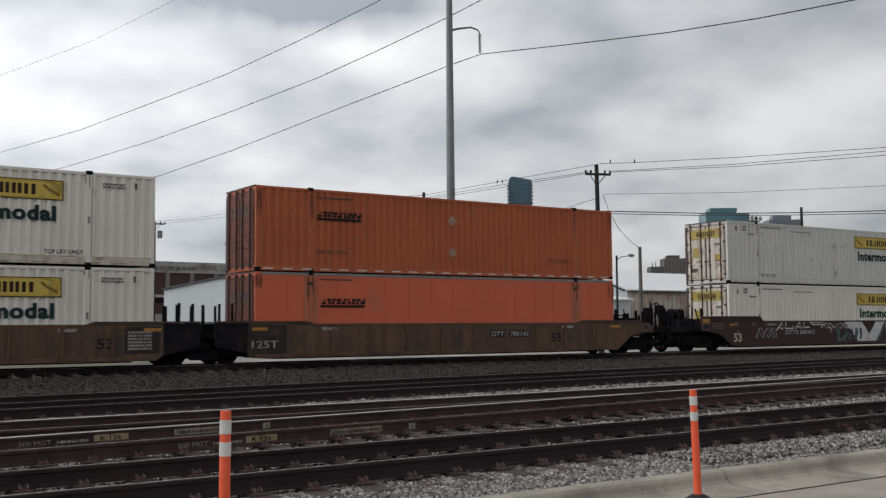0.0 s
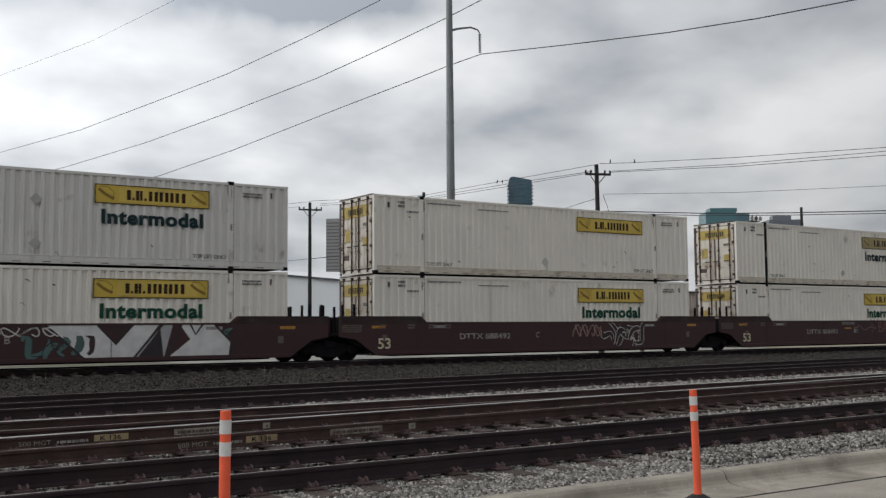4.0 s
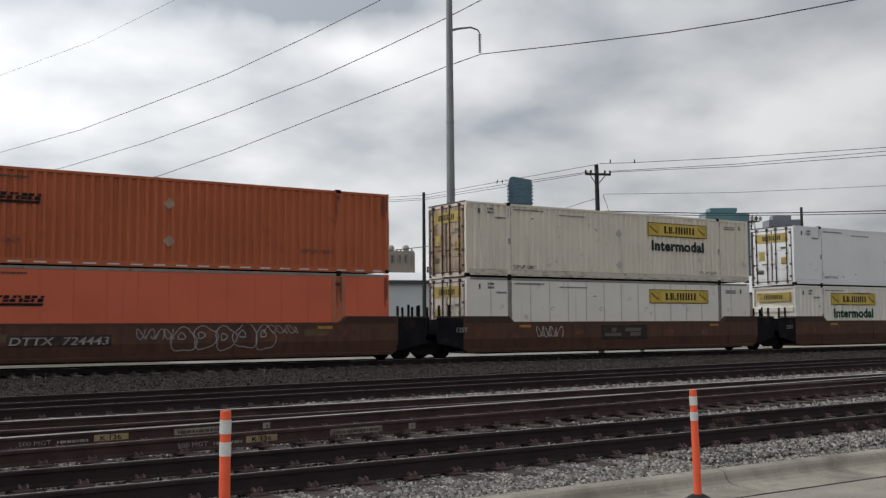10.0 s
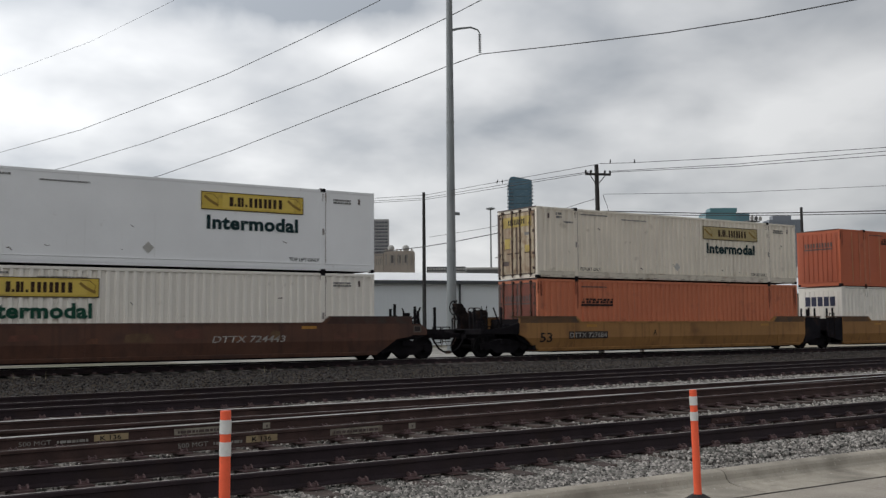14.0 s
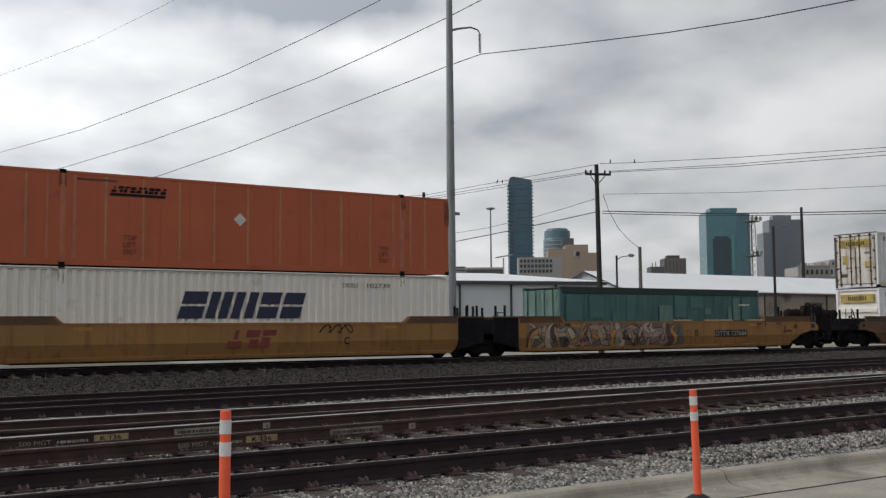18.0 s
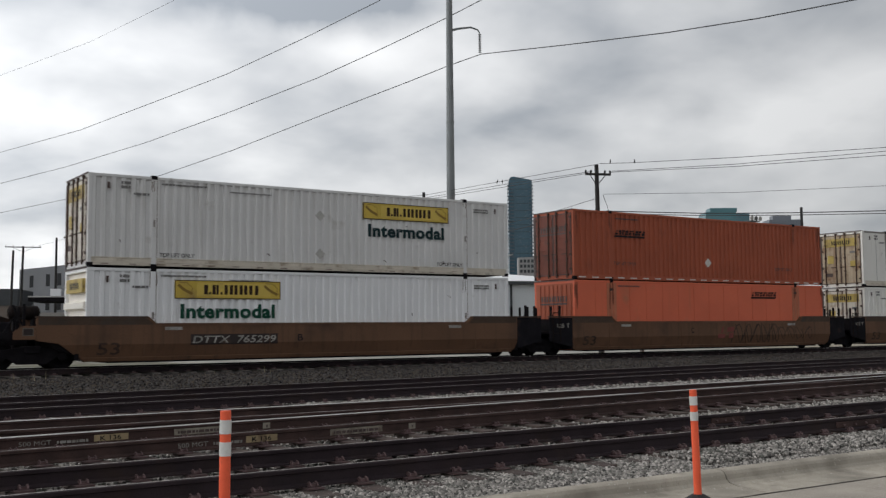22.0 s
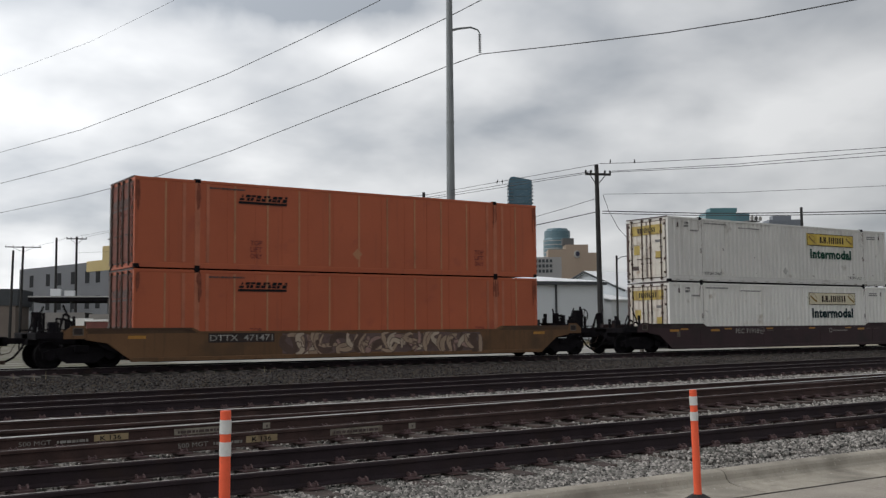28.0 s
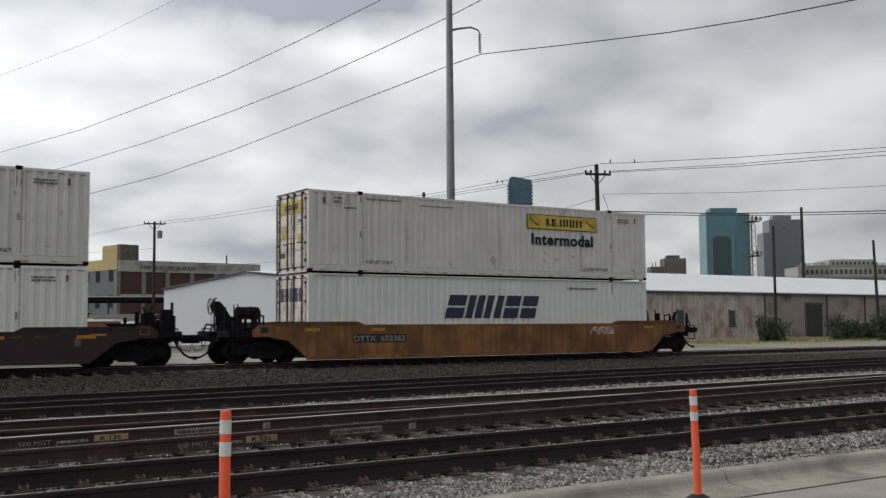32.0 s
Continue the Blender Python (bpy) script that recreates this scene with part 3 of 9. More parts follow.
def container(name, label, x, base, paint, style, family, opts=()):
    """A 53-foot domestic container; x is its centre along the train, base the height of its floor over the rails."""
    th = thing("shipping_container", label, "container", "containers on the train")
    th["place"] = (x, base)
    near = CW / 2
    dark = BLACK_STEEL
    rail_paint = WHITE_CLEAN if paint is WHITE_CLEAN else WHITE_GREY if paint is WHITE_GREY else WHITE_RAIL
    for side in (-1, 1):
        add_sides(th, style, side, paint, family)

        def rails(bm, side=side):
            box(bm, -HALF + 0.1, HALF - 0.1, side * near, side * (near - 0.06), 0.0, 0.17, 0.008)
        if family == "j":
            part("bottom_rail", shared(("bottom_rail_deep", side), lambda bm, side=side: box(bm, -HALF + 0.1, HALF - 0.1, side * near, side * (near - 0.06), 0.03, 0.262, 0.012)), rail_paint, th)
            for k, (x0, x1) in enumerate(BAYS):
                for zi, z in enumerate((0.262, 0.125)):
                    part("rub_ledge", shared(("rub_ledge", side, k, zi), lambda bm: box(bm, x0, x1, side * (near + 0.012), side * (near - 0.05), z, z + 0.026)), rail_paint, th)
        else:
            part("bottom_rail", shared(("bottom_rail", side), rails), paint, th)

        def tops(bm, side=side):
            box(bm, -HALF + 0.1, HALF - 0.1, side * near, side * (near - 0.06), CH - 0.10, CH - 0.005, 0.008)
        top_paint = dark if "dark_top" in opts else GREY_POST if "grey_top" in opts else paint
        part("top_rail", shared(("top_rail", side), tops), top_paint, th)
        for end in (-1, 1):
            def post(bm, side=side, end=end):
                box(bm, end * HALF, end * (HALF - 0.12), side * near, side * (near - 0.12), 0.11, CH - 0.11, 0.008)
            part("corner_post", shared(("corner_post", side, end), post), paint, th)
            for zi, zc in enumerate((0.0, CH - 0.115)):
                def casting(bm, side=side, end=end, zc=zc):
                    box(bm, end * (HALF + 0.004), end * (HALF - 0.175), side * (near + 0.004), side * (near - 0.16), zc, zc + 0.115, 0.008)
                    box(bm, end * (HALF - 0.06), end * (HALF - 0.12), side * (near + 0.0065), side * (near - 0.01), zc + 0.035, zc + 0.08)
                part("corner_casting", shared(("corner_casting", side, end, zi), casting), paint if zi else dark, th)

            def lift(bm, side=side, end=end):
                box(bm, end * POST_X - 0.085, end * POST_X + 0.085, side * (near + 0.003), side * (near - 0.10), 0.02, CH - 0.02, 0.006)
            post_paint = dark if "dark_post" in opts and end < 0 else ORANGE_WORN if "tan" in opts else ORANGE_WORN if "tan_posts" in opts else GREY_POST if "grey_post" in opts else paint
            part("lift_post", shared(("lift_post", side, end), lift), post_paint, th)

            for zi, (z0, z1) in enumerate(((CH - 0.10, CH + 0.035), (-0.012, 0.10))):
                def lift_box(bm, side=side, end=end, z0=z0, z1=z1):
                    box(bm, end * POST_X - 0.10, end * POST_X + 0.10, side * (near + 0.006), side * (near - 0.16), z0, z1, 0.01)
                part("lift_casting", shared(("lift_casting", side, end, zi), lift_box), dark, th)

    def roof(bm):
        box(bm, -HALF + 0.1, HALF - 0.1, -near + 0.05, near - 0.05, CH - 0.09, CH - 0.02, 0.01)
    part("roof", shared("roof", roof), paint, th)

    def floor(bm):
        box(bm, -HALF + 0.1, HALF - 0.1, -near + 0.06, near - 0.06, 0.04, 0.15, 0.01)
    part("floor", shared("floor", floor), dark, th)

    def front(bm):
        prism(bm, [(HALF - 0.05, 0.05), (HALF - 0.012, 0.05), (HALF - 0.012, CH - 0.05), (HALF - 0.05, CH - 0.05)], -near + 0.12, near - 0.12)
    part("front_wall", shared("front_wall", front), paint, th)

    part("door_sill", shared("door_sill", lambda bm: box(bm, -HALF, -HALF + 0.1, -near + 0.12, near - 0.12, 0.0, 0.155, 0.006)), paint, th)
    part("door_header", shared("door_header", lambda bm: box(bm, -HALF, -HALF + 0.1, -near + 0.12, near - 0.12, CH - 0.135, CH - 0.005, 0.006)), paint, th)
    part("drip_rail", shared("drip_rail", lambda bm: box(bm, -HALF - 0.03, -HALF + 0.001, -near + 0.02, near - 0.02, CH - 0.03, CH + 0.012)), INK_FADED, th)
    slats = "slat_door" in opts
    blind = slats or "name_far" in opts or "number" in opts or "diamond_mid" in opts        # loaded with its doorless front end this way round
    if blind:
        end_paint = WHITE_FLEET if slats or family == "w" else ORANGE_DEEP
        back = -HALF + (0.10 if slats else 0.0)
        ew = part("end_wall", shared(("end_wall", slats), lambda bm: box(bm, back - 0.004, back + 0.04, -near + 0.12, near - 0.12, 0.155, CH - 0.135)), end_paint, th, "ribbed blind end of the container")
        if slats:
            slat = shared("end_slat", lambda bm: prism(bm, [(back - 0.002, 0.0), (-HALF - 0.07, 0.07), (-HALF - 0.07, 0.25), (back - 0.002, 0.31)], -near + 0.13, near - 0.13))
            for i in range(4):
                part("end_slat", slat, end_paint, ew).location.z = 0.20 + 0.45 * i
        else:
            rib = shared("end_rib", lambda bm: box(bm, -HALF - 0.035, -HALF - 0.003, -near + 0.2, -near + 0.36, 0.22, CH - 0.2, 0.01))
            for i in range(8):
                part("end_rib", rib, end_paint, ew).location.y = 0.28 * i
    for k, (y0, y1) in enumerate(() if blind else ((-near + 0.13, -0.008), (0.008, near - 0.13))):
        d = part("door", shared(("door", k, slats), lambda bm, y0=y0, y1=y1: door_mesh(bm, y0, y1, slats)), WHITE_RUSTY if "rusty_door" in opts else ORANGE_DOOR if family == "s" else paint if paint is WHITE_CLEAN else WHITE_FLEET if slats else WHITE_DOOR, th)
        for f in (0.22, 0.78):
            yy = y0 + f * (y1 - y0)

            def rod(bm, yy=yy):
                tube(bm, (-HALF - 0.06, yy, 0.05), (-HALF - 0.06, yy, CH - 0.06), 0.028, n=6)
                for z in (0.12, 0.8, 1.5, 2.2, CH - 0.14):
                    box(bm, -HALF - 0.085, -HALF - 0.01, yy - 0.05, yy + 0.05, z, z + 0.07)
                box(bm, -HALF - 0.10, -HALF - 0.07, yy - 0.02, yy + 0.30, 1.02, 1.06)
            part("lock_rod", shared(("lock_rod", k, f), rod), ROD_STEEL, d)
        ye = y0 if k == 0 else y1

        def gasket(bm, y0=y0, y1=y1):
            for a, b, c, e in ((y0, y0 + 0.035, 0.17, CH - 0.15), (y1 - 0.03, y1, 0.17, CH - 0.15), (y0 + 0.035, y1 - 0.03, 0.165, 0.2), (y0 + 0.035, y1 - 0.03, CH - 0.185, CH - 0.15)):
                box(bm, -HALF - 0.016, -HALF - 0.0095, a, b, c, e)
        if k == 1:
            # dark strip down the far edge of the door end
            part("hinge_strip", shared("hinge_strip", lambda bm: box(bm, -HALF - 0.03, -HALF + 0.001, near - 0.125, near - 0.02, 0.13, CH - 0.14)), INK_FADED, th)
        part("door_gasket", shared(("door_gasket", k), gasket), INK_FADED, d, "black rubber door gasket")
        for z in (0.35, 0.95, 1.85, 2.5):
            def hinge(bm, ye=ye, z=z, k=k):
                box(bm, -HALF - 0.04, -HALF + 0.0, min(ye, ye + (0.12 if k == 0 else -0.12)), max(ye, ye + (0.12 if k == 0 else -0.12)), z, z + 0.10)
            part("hinge", shared(("hinge", k, z), hinge), ROD_STEEL, d)
    y = -near - 0.003
    rng = random.Random(int(x * 13 + base * 7))
    for px in (-POST_X, POST_X, -HALF + 0.1, HALF - 0.12) if family == "s" else (-POST_X, POST_X):
        for k in range(3 if family == "s" else 2):
            x0, z0, dz = px + rng.uniform(-0.12, 0.12), CH - 0.11, rng.uniform(0.3, 1.1) if family == "s" else rng.uniform(0.15, 0.55)
            spray(th, "rust_run", [(x0 + 0.004 * rng.uniform(-1, 1) * i, z0 - dz * i / 5) for i in range(6)], rng.uniform(0.04, 0.12) if family == "s" else 0.03, y - 0.004 - 0.0004 * k, RUST_RUN if family == "s" else SLOT_SHADE_DRIP, 0.1, CH)
    if family == "j":
        face = CREAM_SIGN if "cream_sign" in opts else FADED_SIGN if "faded_sign" in opts else YELLOW_SIGN
        sx = 2.75 - HALF if "sign_low" in opts else 9.65 - HALF
        sign_panel(th, sx, 1.94, 3.68, 0.60, y - 0.004, face)
        if "no_word" not in opts:
            body = "Intermodal"
            if "worn_word" in opts:
                body = "Intermoda"
            letter("word_lettering", body, sx + 0.2, y - 0.004, 1.30, 3.28 * len(body) / 10, 0.47, GREEN_INK if "green" in opts else TEAL_INK, th, 0.0, 0.042)
        if "two_lift_words" in opts or style == "corr":
            for lx in (2.25, 12.8):
                letter("lift_lettering", "TOP LIFT ONLY", lx - HALF, y - 0.004, 0.33, 1.15, 0.13, INK, th)
        # the smaller sign over the doors
        bm = bmesh.new()
        box(bm, -HALF - 0.046, -HALF + (0.10 if slats else -0.036), -0.98, 0.98, 2.12, 2.55)
        ds = part("door_sign", bm, DOOR_SIGN, th, "yellow door sign with dark blocks")
        bar = shared("door_name_bar", lambda bm: box(bm, -HALF - 0.049, -HALF - 0.0465, 0, 0.075, 2.22, 2.44))
        for i in range(9):
            part("name_bar", bar, INK, ds).location.y = -0.55 + i * 0.125
        for k, (dy, dz, dw, dh) in enumerate(() if slats else ((-0.9, 1.05, 0.34, 0.3), (0.42, 1.25, 0.36, 0.42), (-0.85, 1.75, 0.30, 0.12), (0.5, 0.55, 0.4, 0.18))):
            part("door_decal", shared(("door_decal", k), lambda bm: box(bm, -HALF - 0.043, -HALF - 0.034, dy, dy + dw, dz, dz + dh)), (DOOR_SIGN, DOOR_SIGN, INK_GREY, INK_FADED)[k], th)
        for end in (-1, 1):
            part("vent_slot", shared(("vent_slot", end), lambda bm: box(bm, end * (HALF - 0.62) - 0.035, end * (HALF - 0.62) + 0.035, y - 0.006, y + 0.02, 2.42, 2.62)), INK_FADED, th)
            part("post_seam", shared(("post_seam", end), lambda bm: box(bm, end * POST_X + 0.087, end * POST_X + 0.102, y - 0.002, y + 0.03, 0.30, CH - 0.12)), SLOT_SHADE_DRIP, th)
            part("post_latch", shared(("post_latch", end), lambda bm: box(bm, end * POST_X - 0.03, end * POST_X + 0.03, y - 0.03, y + 0.01, 1.28, 1.5)), GREY_POST, th)
        # scuffs and small drips low on the side
        rng = random.Random(int(x * 10 + base))
        for k in range(7):
            sx0, sz0, sw = rng.uniform(-7.6, 7.4), rng.uniform(0.32, 0.75) if k < 4 else rng.uniform(0.8, 2.5), rng.uniform(0.03, 0.16)
            bm = bmesh.new()
            ribbon(bm, [(sx0, sz0), (sx0 + sw * 0.5, sz0 + rng.uniform(-0.03, 0.03)), (sx0 + sw, sz0 + rng.uniform(-0.12, 0.04))], rng.uniform(0.015, 0.04), y - 0.003)
            part("scuff", bm, INK_FADED if k % 3 else ROD_STEEL, th)
        if style == "corr" and base > 2:
            # flat brown dashes put the dark of the rail's slots into colour
            slot = shared("rail_slot", lambda bm: quad(bm, ((0, 0.066), (0.26, 0.066), (0.24, 0.09), (0.02, 0.09)), y - 0.0005))
            for k in range(18):
                part("rail_slot", slot, SLOT_SHADE_DRIP, th).location.x = -HALF + 0.4 + 0.86 * k
        if style == "plate":
            for k in range(6):
                px = -HALF + 1.65 + 2.6 * k
                bm = bmesh.new()
                ribbon(bm, [(px + 0.09 * math.cos(a * 0.7), 1.68 + 0.07 * math.sin(a * 0.7)) for a in range(7 + k % 3)], 0.018, y - 0.003)
                part("dent_mark", bm, INK_GREY, th)
        for k in range(4):
            bars(th, (1.0, 1.4, 2.3, 14.5)[k] - HALF, (2.42, 2.25, 2.62, 2.4)[k], (0.3, 0.5, 1.5, 0.7)[k], (0.3, 0.12, 0.10, 0.2)[k], y - 0.004, INK_GREY, (2, 1, 1, 2)[k])
        bars(th, 4.6 - HALF, 2.52, 1.5, 0.08, y - 0.004, INK_GREY)
        diamond(th, -0.15, 0.62, 0.19, y - 0.003, mat("worn_placard_outline", (0.42, 0.41, 0.38), 0.5))
        if "placard2" in opts:
            diamond(th, -0.15, 1.95, 0.19, y - 0.003, mat("worn_placard_outline", (0.42, 0.41, 0.38), 0.5))
    elif family == "s":
        nx = dict(upper=2.3, low=2.45, plate=3.5, far=10.88)
        key = "plate" if "tan" in opts else "far" if "name_far" in opts else "upper" if style == "corr" else "low"
        zz = 2.20 if "tan" in opts else 1.80 if style == "corr" else 1.68
        if "name_far" in opts:
            zz = 2.20
        slanted_name(th, nx[key] - HALF, zz, 1.75, 0.31, y - 0.004, INK, True)
        # plain bars in place of the fleet name on the doors
        bar = shared("door_fleet_bar", lambda bm: box(bm, -HALF - 0.042, -HALF - 0.036, 0, 0.10, 1.98, 2.22))
        for i in range(10):
            part("name_bar", bar, INK_FADED, th).location.y = -0.86 + i * 0.172
        part("underline_bar", shared("door_underline", lambda bm: box(bm, -HALF - 0.042, -HALF - 0.036, -0.87, 0.85, 1.86, 1.93)), INK_FADED, th)
        if style == "corr":
            dash = shared("dash", lambda bm: quad(bm, ((0, 0.05), (0.38, 0.05), (0.38, 0.095), (0, 0.095)), y - 0.004))
            for i in range(22):
                part("reflective_dash", dash, REFLECT_WHITE, th).location.x = -HALF + 0.25 + 0.725 * i
            for lx in (2.2, 12.6):
                letter("lift_lettering", "TOP LIFT ONLY", lx - HALF, y - 0.004, 0.62, 1.3, 0.14, INK_FADED, th)
            bars(th, 2.3 - HALF, 2.55, 1.4, 0.10, y - 0.004, INK_FADED)
        else:
            bars(th, 2.4 - HALF, 2.62, 1.3, 0.09, y - 0.004, INK_FADED)
        if "tan_posts" in opts:
            for end in (-1, 1):
                for d in (-0.19, 0.19):
                    part("post_flange", shared(("post_flange", end, d), lambda bm: box(bm, end * POST_X + d - 0.075, end * POST_X + d + 0.075, -near - 0.002, -near + 0.05, 0.18, CH - 0.11)), ORANGE_WORN, th)
                for z in (0.55, 2.45):
                    part("post_bracket", shared(("post_bracket", end, z), lambda bm: box(bm, end * POST_X - 0.13, end * POST_X + 0.06, -near - 0.02, -near + 0.01, z, z + 0.1)), BLACK_STEEL if z < 2 else ROD_STEEL, th)
        if "diamonds2" in opts:
            for z in (0.85, 2.05):
                diamond(th, -0.09, z, 0.2, y - 0.004, DULL_TAPE)
        elif "diamond_low" in opts:
            diamond(th, -0.09, 0.86, 0.22, y - 0.004, REFLECT_WHITE)
        elif "diamond_mid" in opts:
            diamond(th, -0.31, 1.66, 0.22, y - 0.004, REFLECT_WHITE)
        else:
            diamond(th, -0.1, 0.65, 0.2, y - 0.004, TAN_POST)
        if "tan" in opts:
            for lx in (4.0, 13.2):
                for k, w in enumerate(("TOP", "LIFT", "ONLY")):
                    letter("lift_lettering", w, lx - HALF - 0.1, y - 0.006, 0.82 - 0.22 * k, 0.42, 0.16, RED_INK, th)
            for side in (-1,):
                for x1 in (-POST_X - 0.45, POST_X + 0.35, -POST_X + 0.35, POST_X - 0.38):
                    bm = bmesh.new()
                    box(bm, x1 - 0.05, x1 + 0.05, -near - 0.012, -near + 0.01, 0.2, CH - 0.12)
                    part("side_post", bm, ORANGE_WORN, th)
                for k in range(13):
                    xx = -HALF + 1.0 + k * 1.175
                    if abs(abs(xx) - POST_X) < 0.5:
                        continue
                    part("side_post", shared("tan_side_post", lambda bm: box(bm, -0.03, 0.03, -near - 0.004, -near + 0.01, 0.2, CH - 0.12)), TAN_POST, th).location.x = xx
    elif family == "w":
        # plain slanted blocks in place of the fleet name
        for f, w, rows in ((0.0, 0.19, 2), (0.215, 0.075, 1), (0.315, 0.075, 1), (0.415, 0.075, 1), (0.525, 0.075, 1), (0.63, 0.165, 2), (0.825, 0.175, 2)):
            for r in range(rows):
                z0, z1 = (1.30, 2.18) if rows == 1 else (1.30 + 0.48 * r, 1.70 + 0.48 * r)
                a, b, ww = 5.65 - HALF + 4.3 * f + 0.3 * (z0 - 1.3), 5.65 - HALF + 4.3 * f + 0.3 * (z1 - 1.3), 4.3 * w
                bm = bmesh.new(); quad(bm, ((a, z0), (a + ww, z0), (b + ww, z1), (b, z1)), y - 0.004)
                part("name_bar", bm, NAVY_INK, th)
        if "number" in opts:
            letter("number_lettering", "SWRU", 11.62 - HALF, y - 0.004, 2.38, 0.62, 0.17, INK_GREY, th)
            letter("number_lettering", "102739", 12.62 - HALF, y - 0.004, 2.38, 0.95, 0.17, INK_GREY, th)
        else:
            bars(th, 11.7 - HALF, 2.45, 1.6, 0.14, y - 0.004, INK_GREY)
        bar = shared("door_wide_bar", lambda bm: box(bm, -HALF - 0.042, -HALF - 0.036, 0, 0.29, 1.9, 2.38))
        for i in range(5):
            part("name_bar", bar, NAVY_INK, th).location.y = -0.92 + i * 0.37
        bm = bmesh.new()
        quad(bm, ((-HALF + 0.3, CH - 0.075), (HALF - 0.3, CH - 0.075), (HALF - 0.3, CH - 0.045), (-HALF + 0.3, CH - 0.045)), y - 0.004)
        part("rivet_strip", bm, GREY_POST, th)
    return th


def short_container(label, x, base):
    """A green 40-foot box with a dark top rail and patches of painted sheen."""
    th = thing("shipping_container", label, "container", "containers on the train")
    th["place"] = (x, base)
    h, near, top = 6.096, 1.219, 2.59

    def sheet(bm, side):
        n, z0, z1 = 38, 0.15, top - 0.28
        p = (2 * h - 0.24) / n
        prof = []
        for i in range(n):
            a = -h + 0.12 + i * p
            prof += [(a, 0.02), (a + 0.3 * p, 0.02), (a + 0.45 * p, 0.042), (a + 0.85 * p, 0.042)]
        prof.append((h - 0.12, 0.02))
        lo = [bm.verts.new((q, side * (near - d), z0)) for q, d in prof]
        hi = [bm.verts.new((q, side * (near - d), z1)) for q, d in prof]
        for i in range(len(prof) - 1):
            bm.faces.new((lo[i], lo[i + 1], hi[i + 1], hi[i]))
    for side in (-1, 1):
        bm = bmesh.new(); sheet(bm, side); part("side_panel", bm, GREEN_BOX, th)
        bm = bmesh.new(); box(bm, -h + 0.1, h - 0.1, side * near, side * (near - 0.07), top - 0.28, top, 0.01)
        part("top_rail", bm, GREEN_DARK, th)
        bm = bmesh.new(); box(bm, -h + 0.1, h - 0.1, side * near, side * (near - 0.07), 0.0, 0.15, 0.01)
        part("bottom_rail", bm, GREEN_DARK, th)
        for end in (-1, 1):
            bm = bmesh.new(); box(bm, end * h, end * (h - 0.12), side * near, side * (near - 0.12), 0.11, top - 0.11, 0.01)
            part("corner_post", bm, GREEN_BOX, th)
            for z in (0.0, top - 0.115):
                bm = bmesh.new(); box(bm, end * (h + 0.004), end * (h - 0.17), side * (near + 0.004), side * (near - 0.16), z, z + 0.115, 0.01)
                part("corner_casting", bm, GREEN_DARK, th)
    bm = bmesh.new(); box(bm, -h + 0.1, h - 0.1, -near + 0.06, near - 0.06, top - 0.06, top - 0.02); part("roof", bm, GREEN_DARK, th)
    bm = bmesh.new(); box(bm, -h + 0.1, h - 0.1, -near + 0.06, near - 0.06, 0.05, 0.14); part("floor", bm, BLACK_STEEL, th)
    bm = bmesh.new(); box(bm, h - 0.05, h - 0.01, -near + 0.1, near - 0.1, 0.1, top - 0.1); part("front_wall", bm, GREEN_BOX, th)
    for k, (y0, y1) in enumerate(((-near + 0.12, -0.01), (0.01, near - 0.12))):
        bm = bmesh.new(); box(bm, -h, -h + 0.05, y0, y1, 0.12, top - 0.12)
        for i in range(4):
            box(bm, -h - 0.02, -h - 0.001, y0 + 0.07, y1 - 0.07, 0.25 + i * 0.56, 0.25 + i * 0.56 + 0.42)
        d = part("door", bm, GREEN_PALE, th)
        for f in (0.25, 0.75):
            bm = bmesh.new(); yy = y0 + f * (y1 - y0)
            tube(bm, (-h - 0.05, yy, 0.05), (-h - 0.05, yy, top - 0.05), 0.02, n=6)
            part("lock_rod", bm, GREEN_DARK, d)
    # lighter patches: the glassy sheen of the side put into the colour
    for k, (x0, x1, z0, z1) in enumerate(((-5.75, -4.9, 1.2, 2.25), (-4.5, -3.7, 1.3, 2.2), (-2.4, -1.9, 1.2, 2.28), (-0.45, 0.35, 1.16, 1.85), (0.5, 1.2, 1.33, 2.27), (-3.2, -2.9, 1.16, 1.5), (2.45, 2.8, 1.46, 1.72),
                                          (1.5, 2.3, 1.75, 2.2), (3.95, 4.2, 1.16, 1.8), (4.3, 4.75, 1.2, 2.2), (4.9, 5.5, 1.2, 2.2))):
        bm = bmesh.new(); box(bm, x0, x1, -near - 0.002, -near + 0.018, z0, z1)
        part("repaint_patch", bm, GREEN_PALE if k in (3, 6, 8, 9) else GREEN_PATCH, th)
    bars(th, 4.7, 1.85, 0.7, 0.12, -near - 0.006, REFLECT_WHITE)
    return th


# ---- well cars ----
WHEEL_R = 0.42
WHEELSETS = []


def wheelset_mesh(bm):
    for s in (-1, 1):
        c = (0, s * 0.752, 0)
        prof = [(-0.07 * s, 0.20), (-0.07 * s, 0.455), (-0.045 * s, 0.455), (-0.03 * s, WHEEL_R), (0.065 * s, WHEEL_R - 0.006), (0.068 * s, 0.35), (0.03 * s, 0.32), (0.03 * s, 0.16), (0.09 * s, 0.14), (0.09 * s, 0.05)]
        lathe(bm, prof if s > 0 else prof[::-1], c, 28, "y")
    tube(bm, (0, -1.08, 0), (0, 1.08, 0), 0.08, n=10)


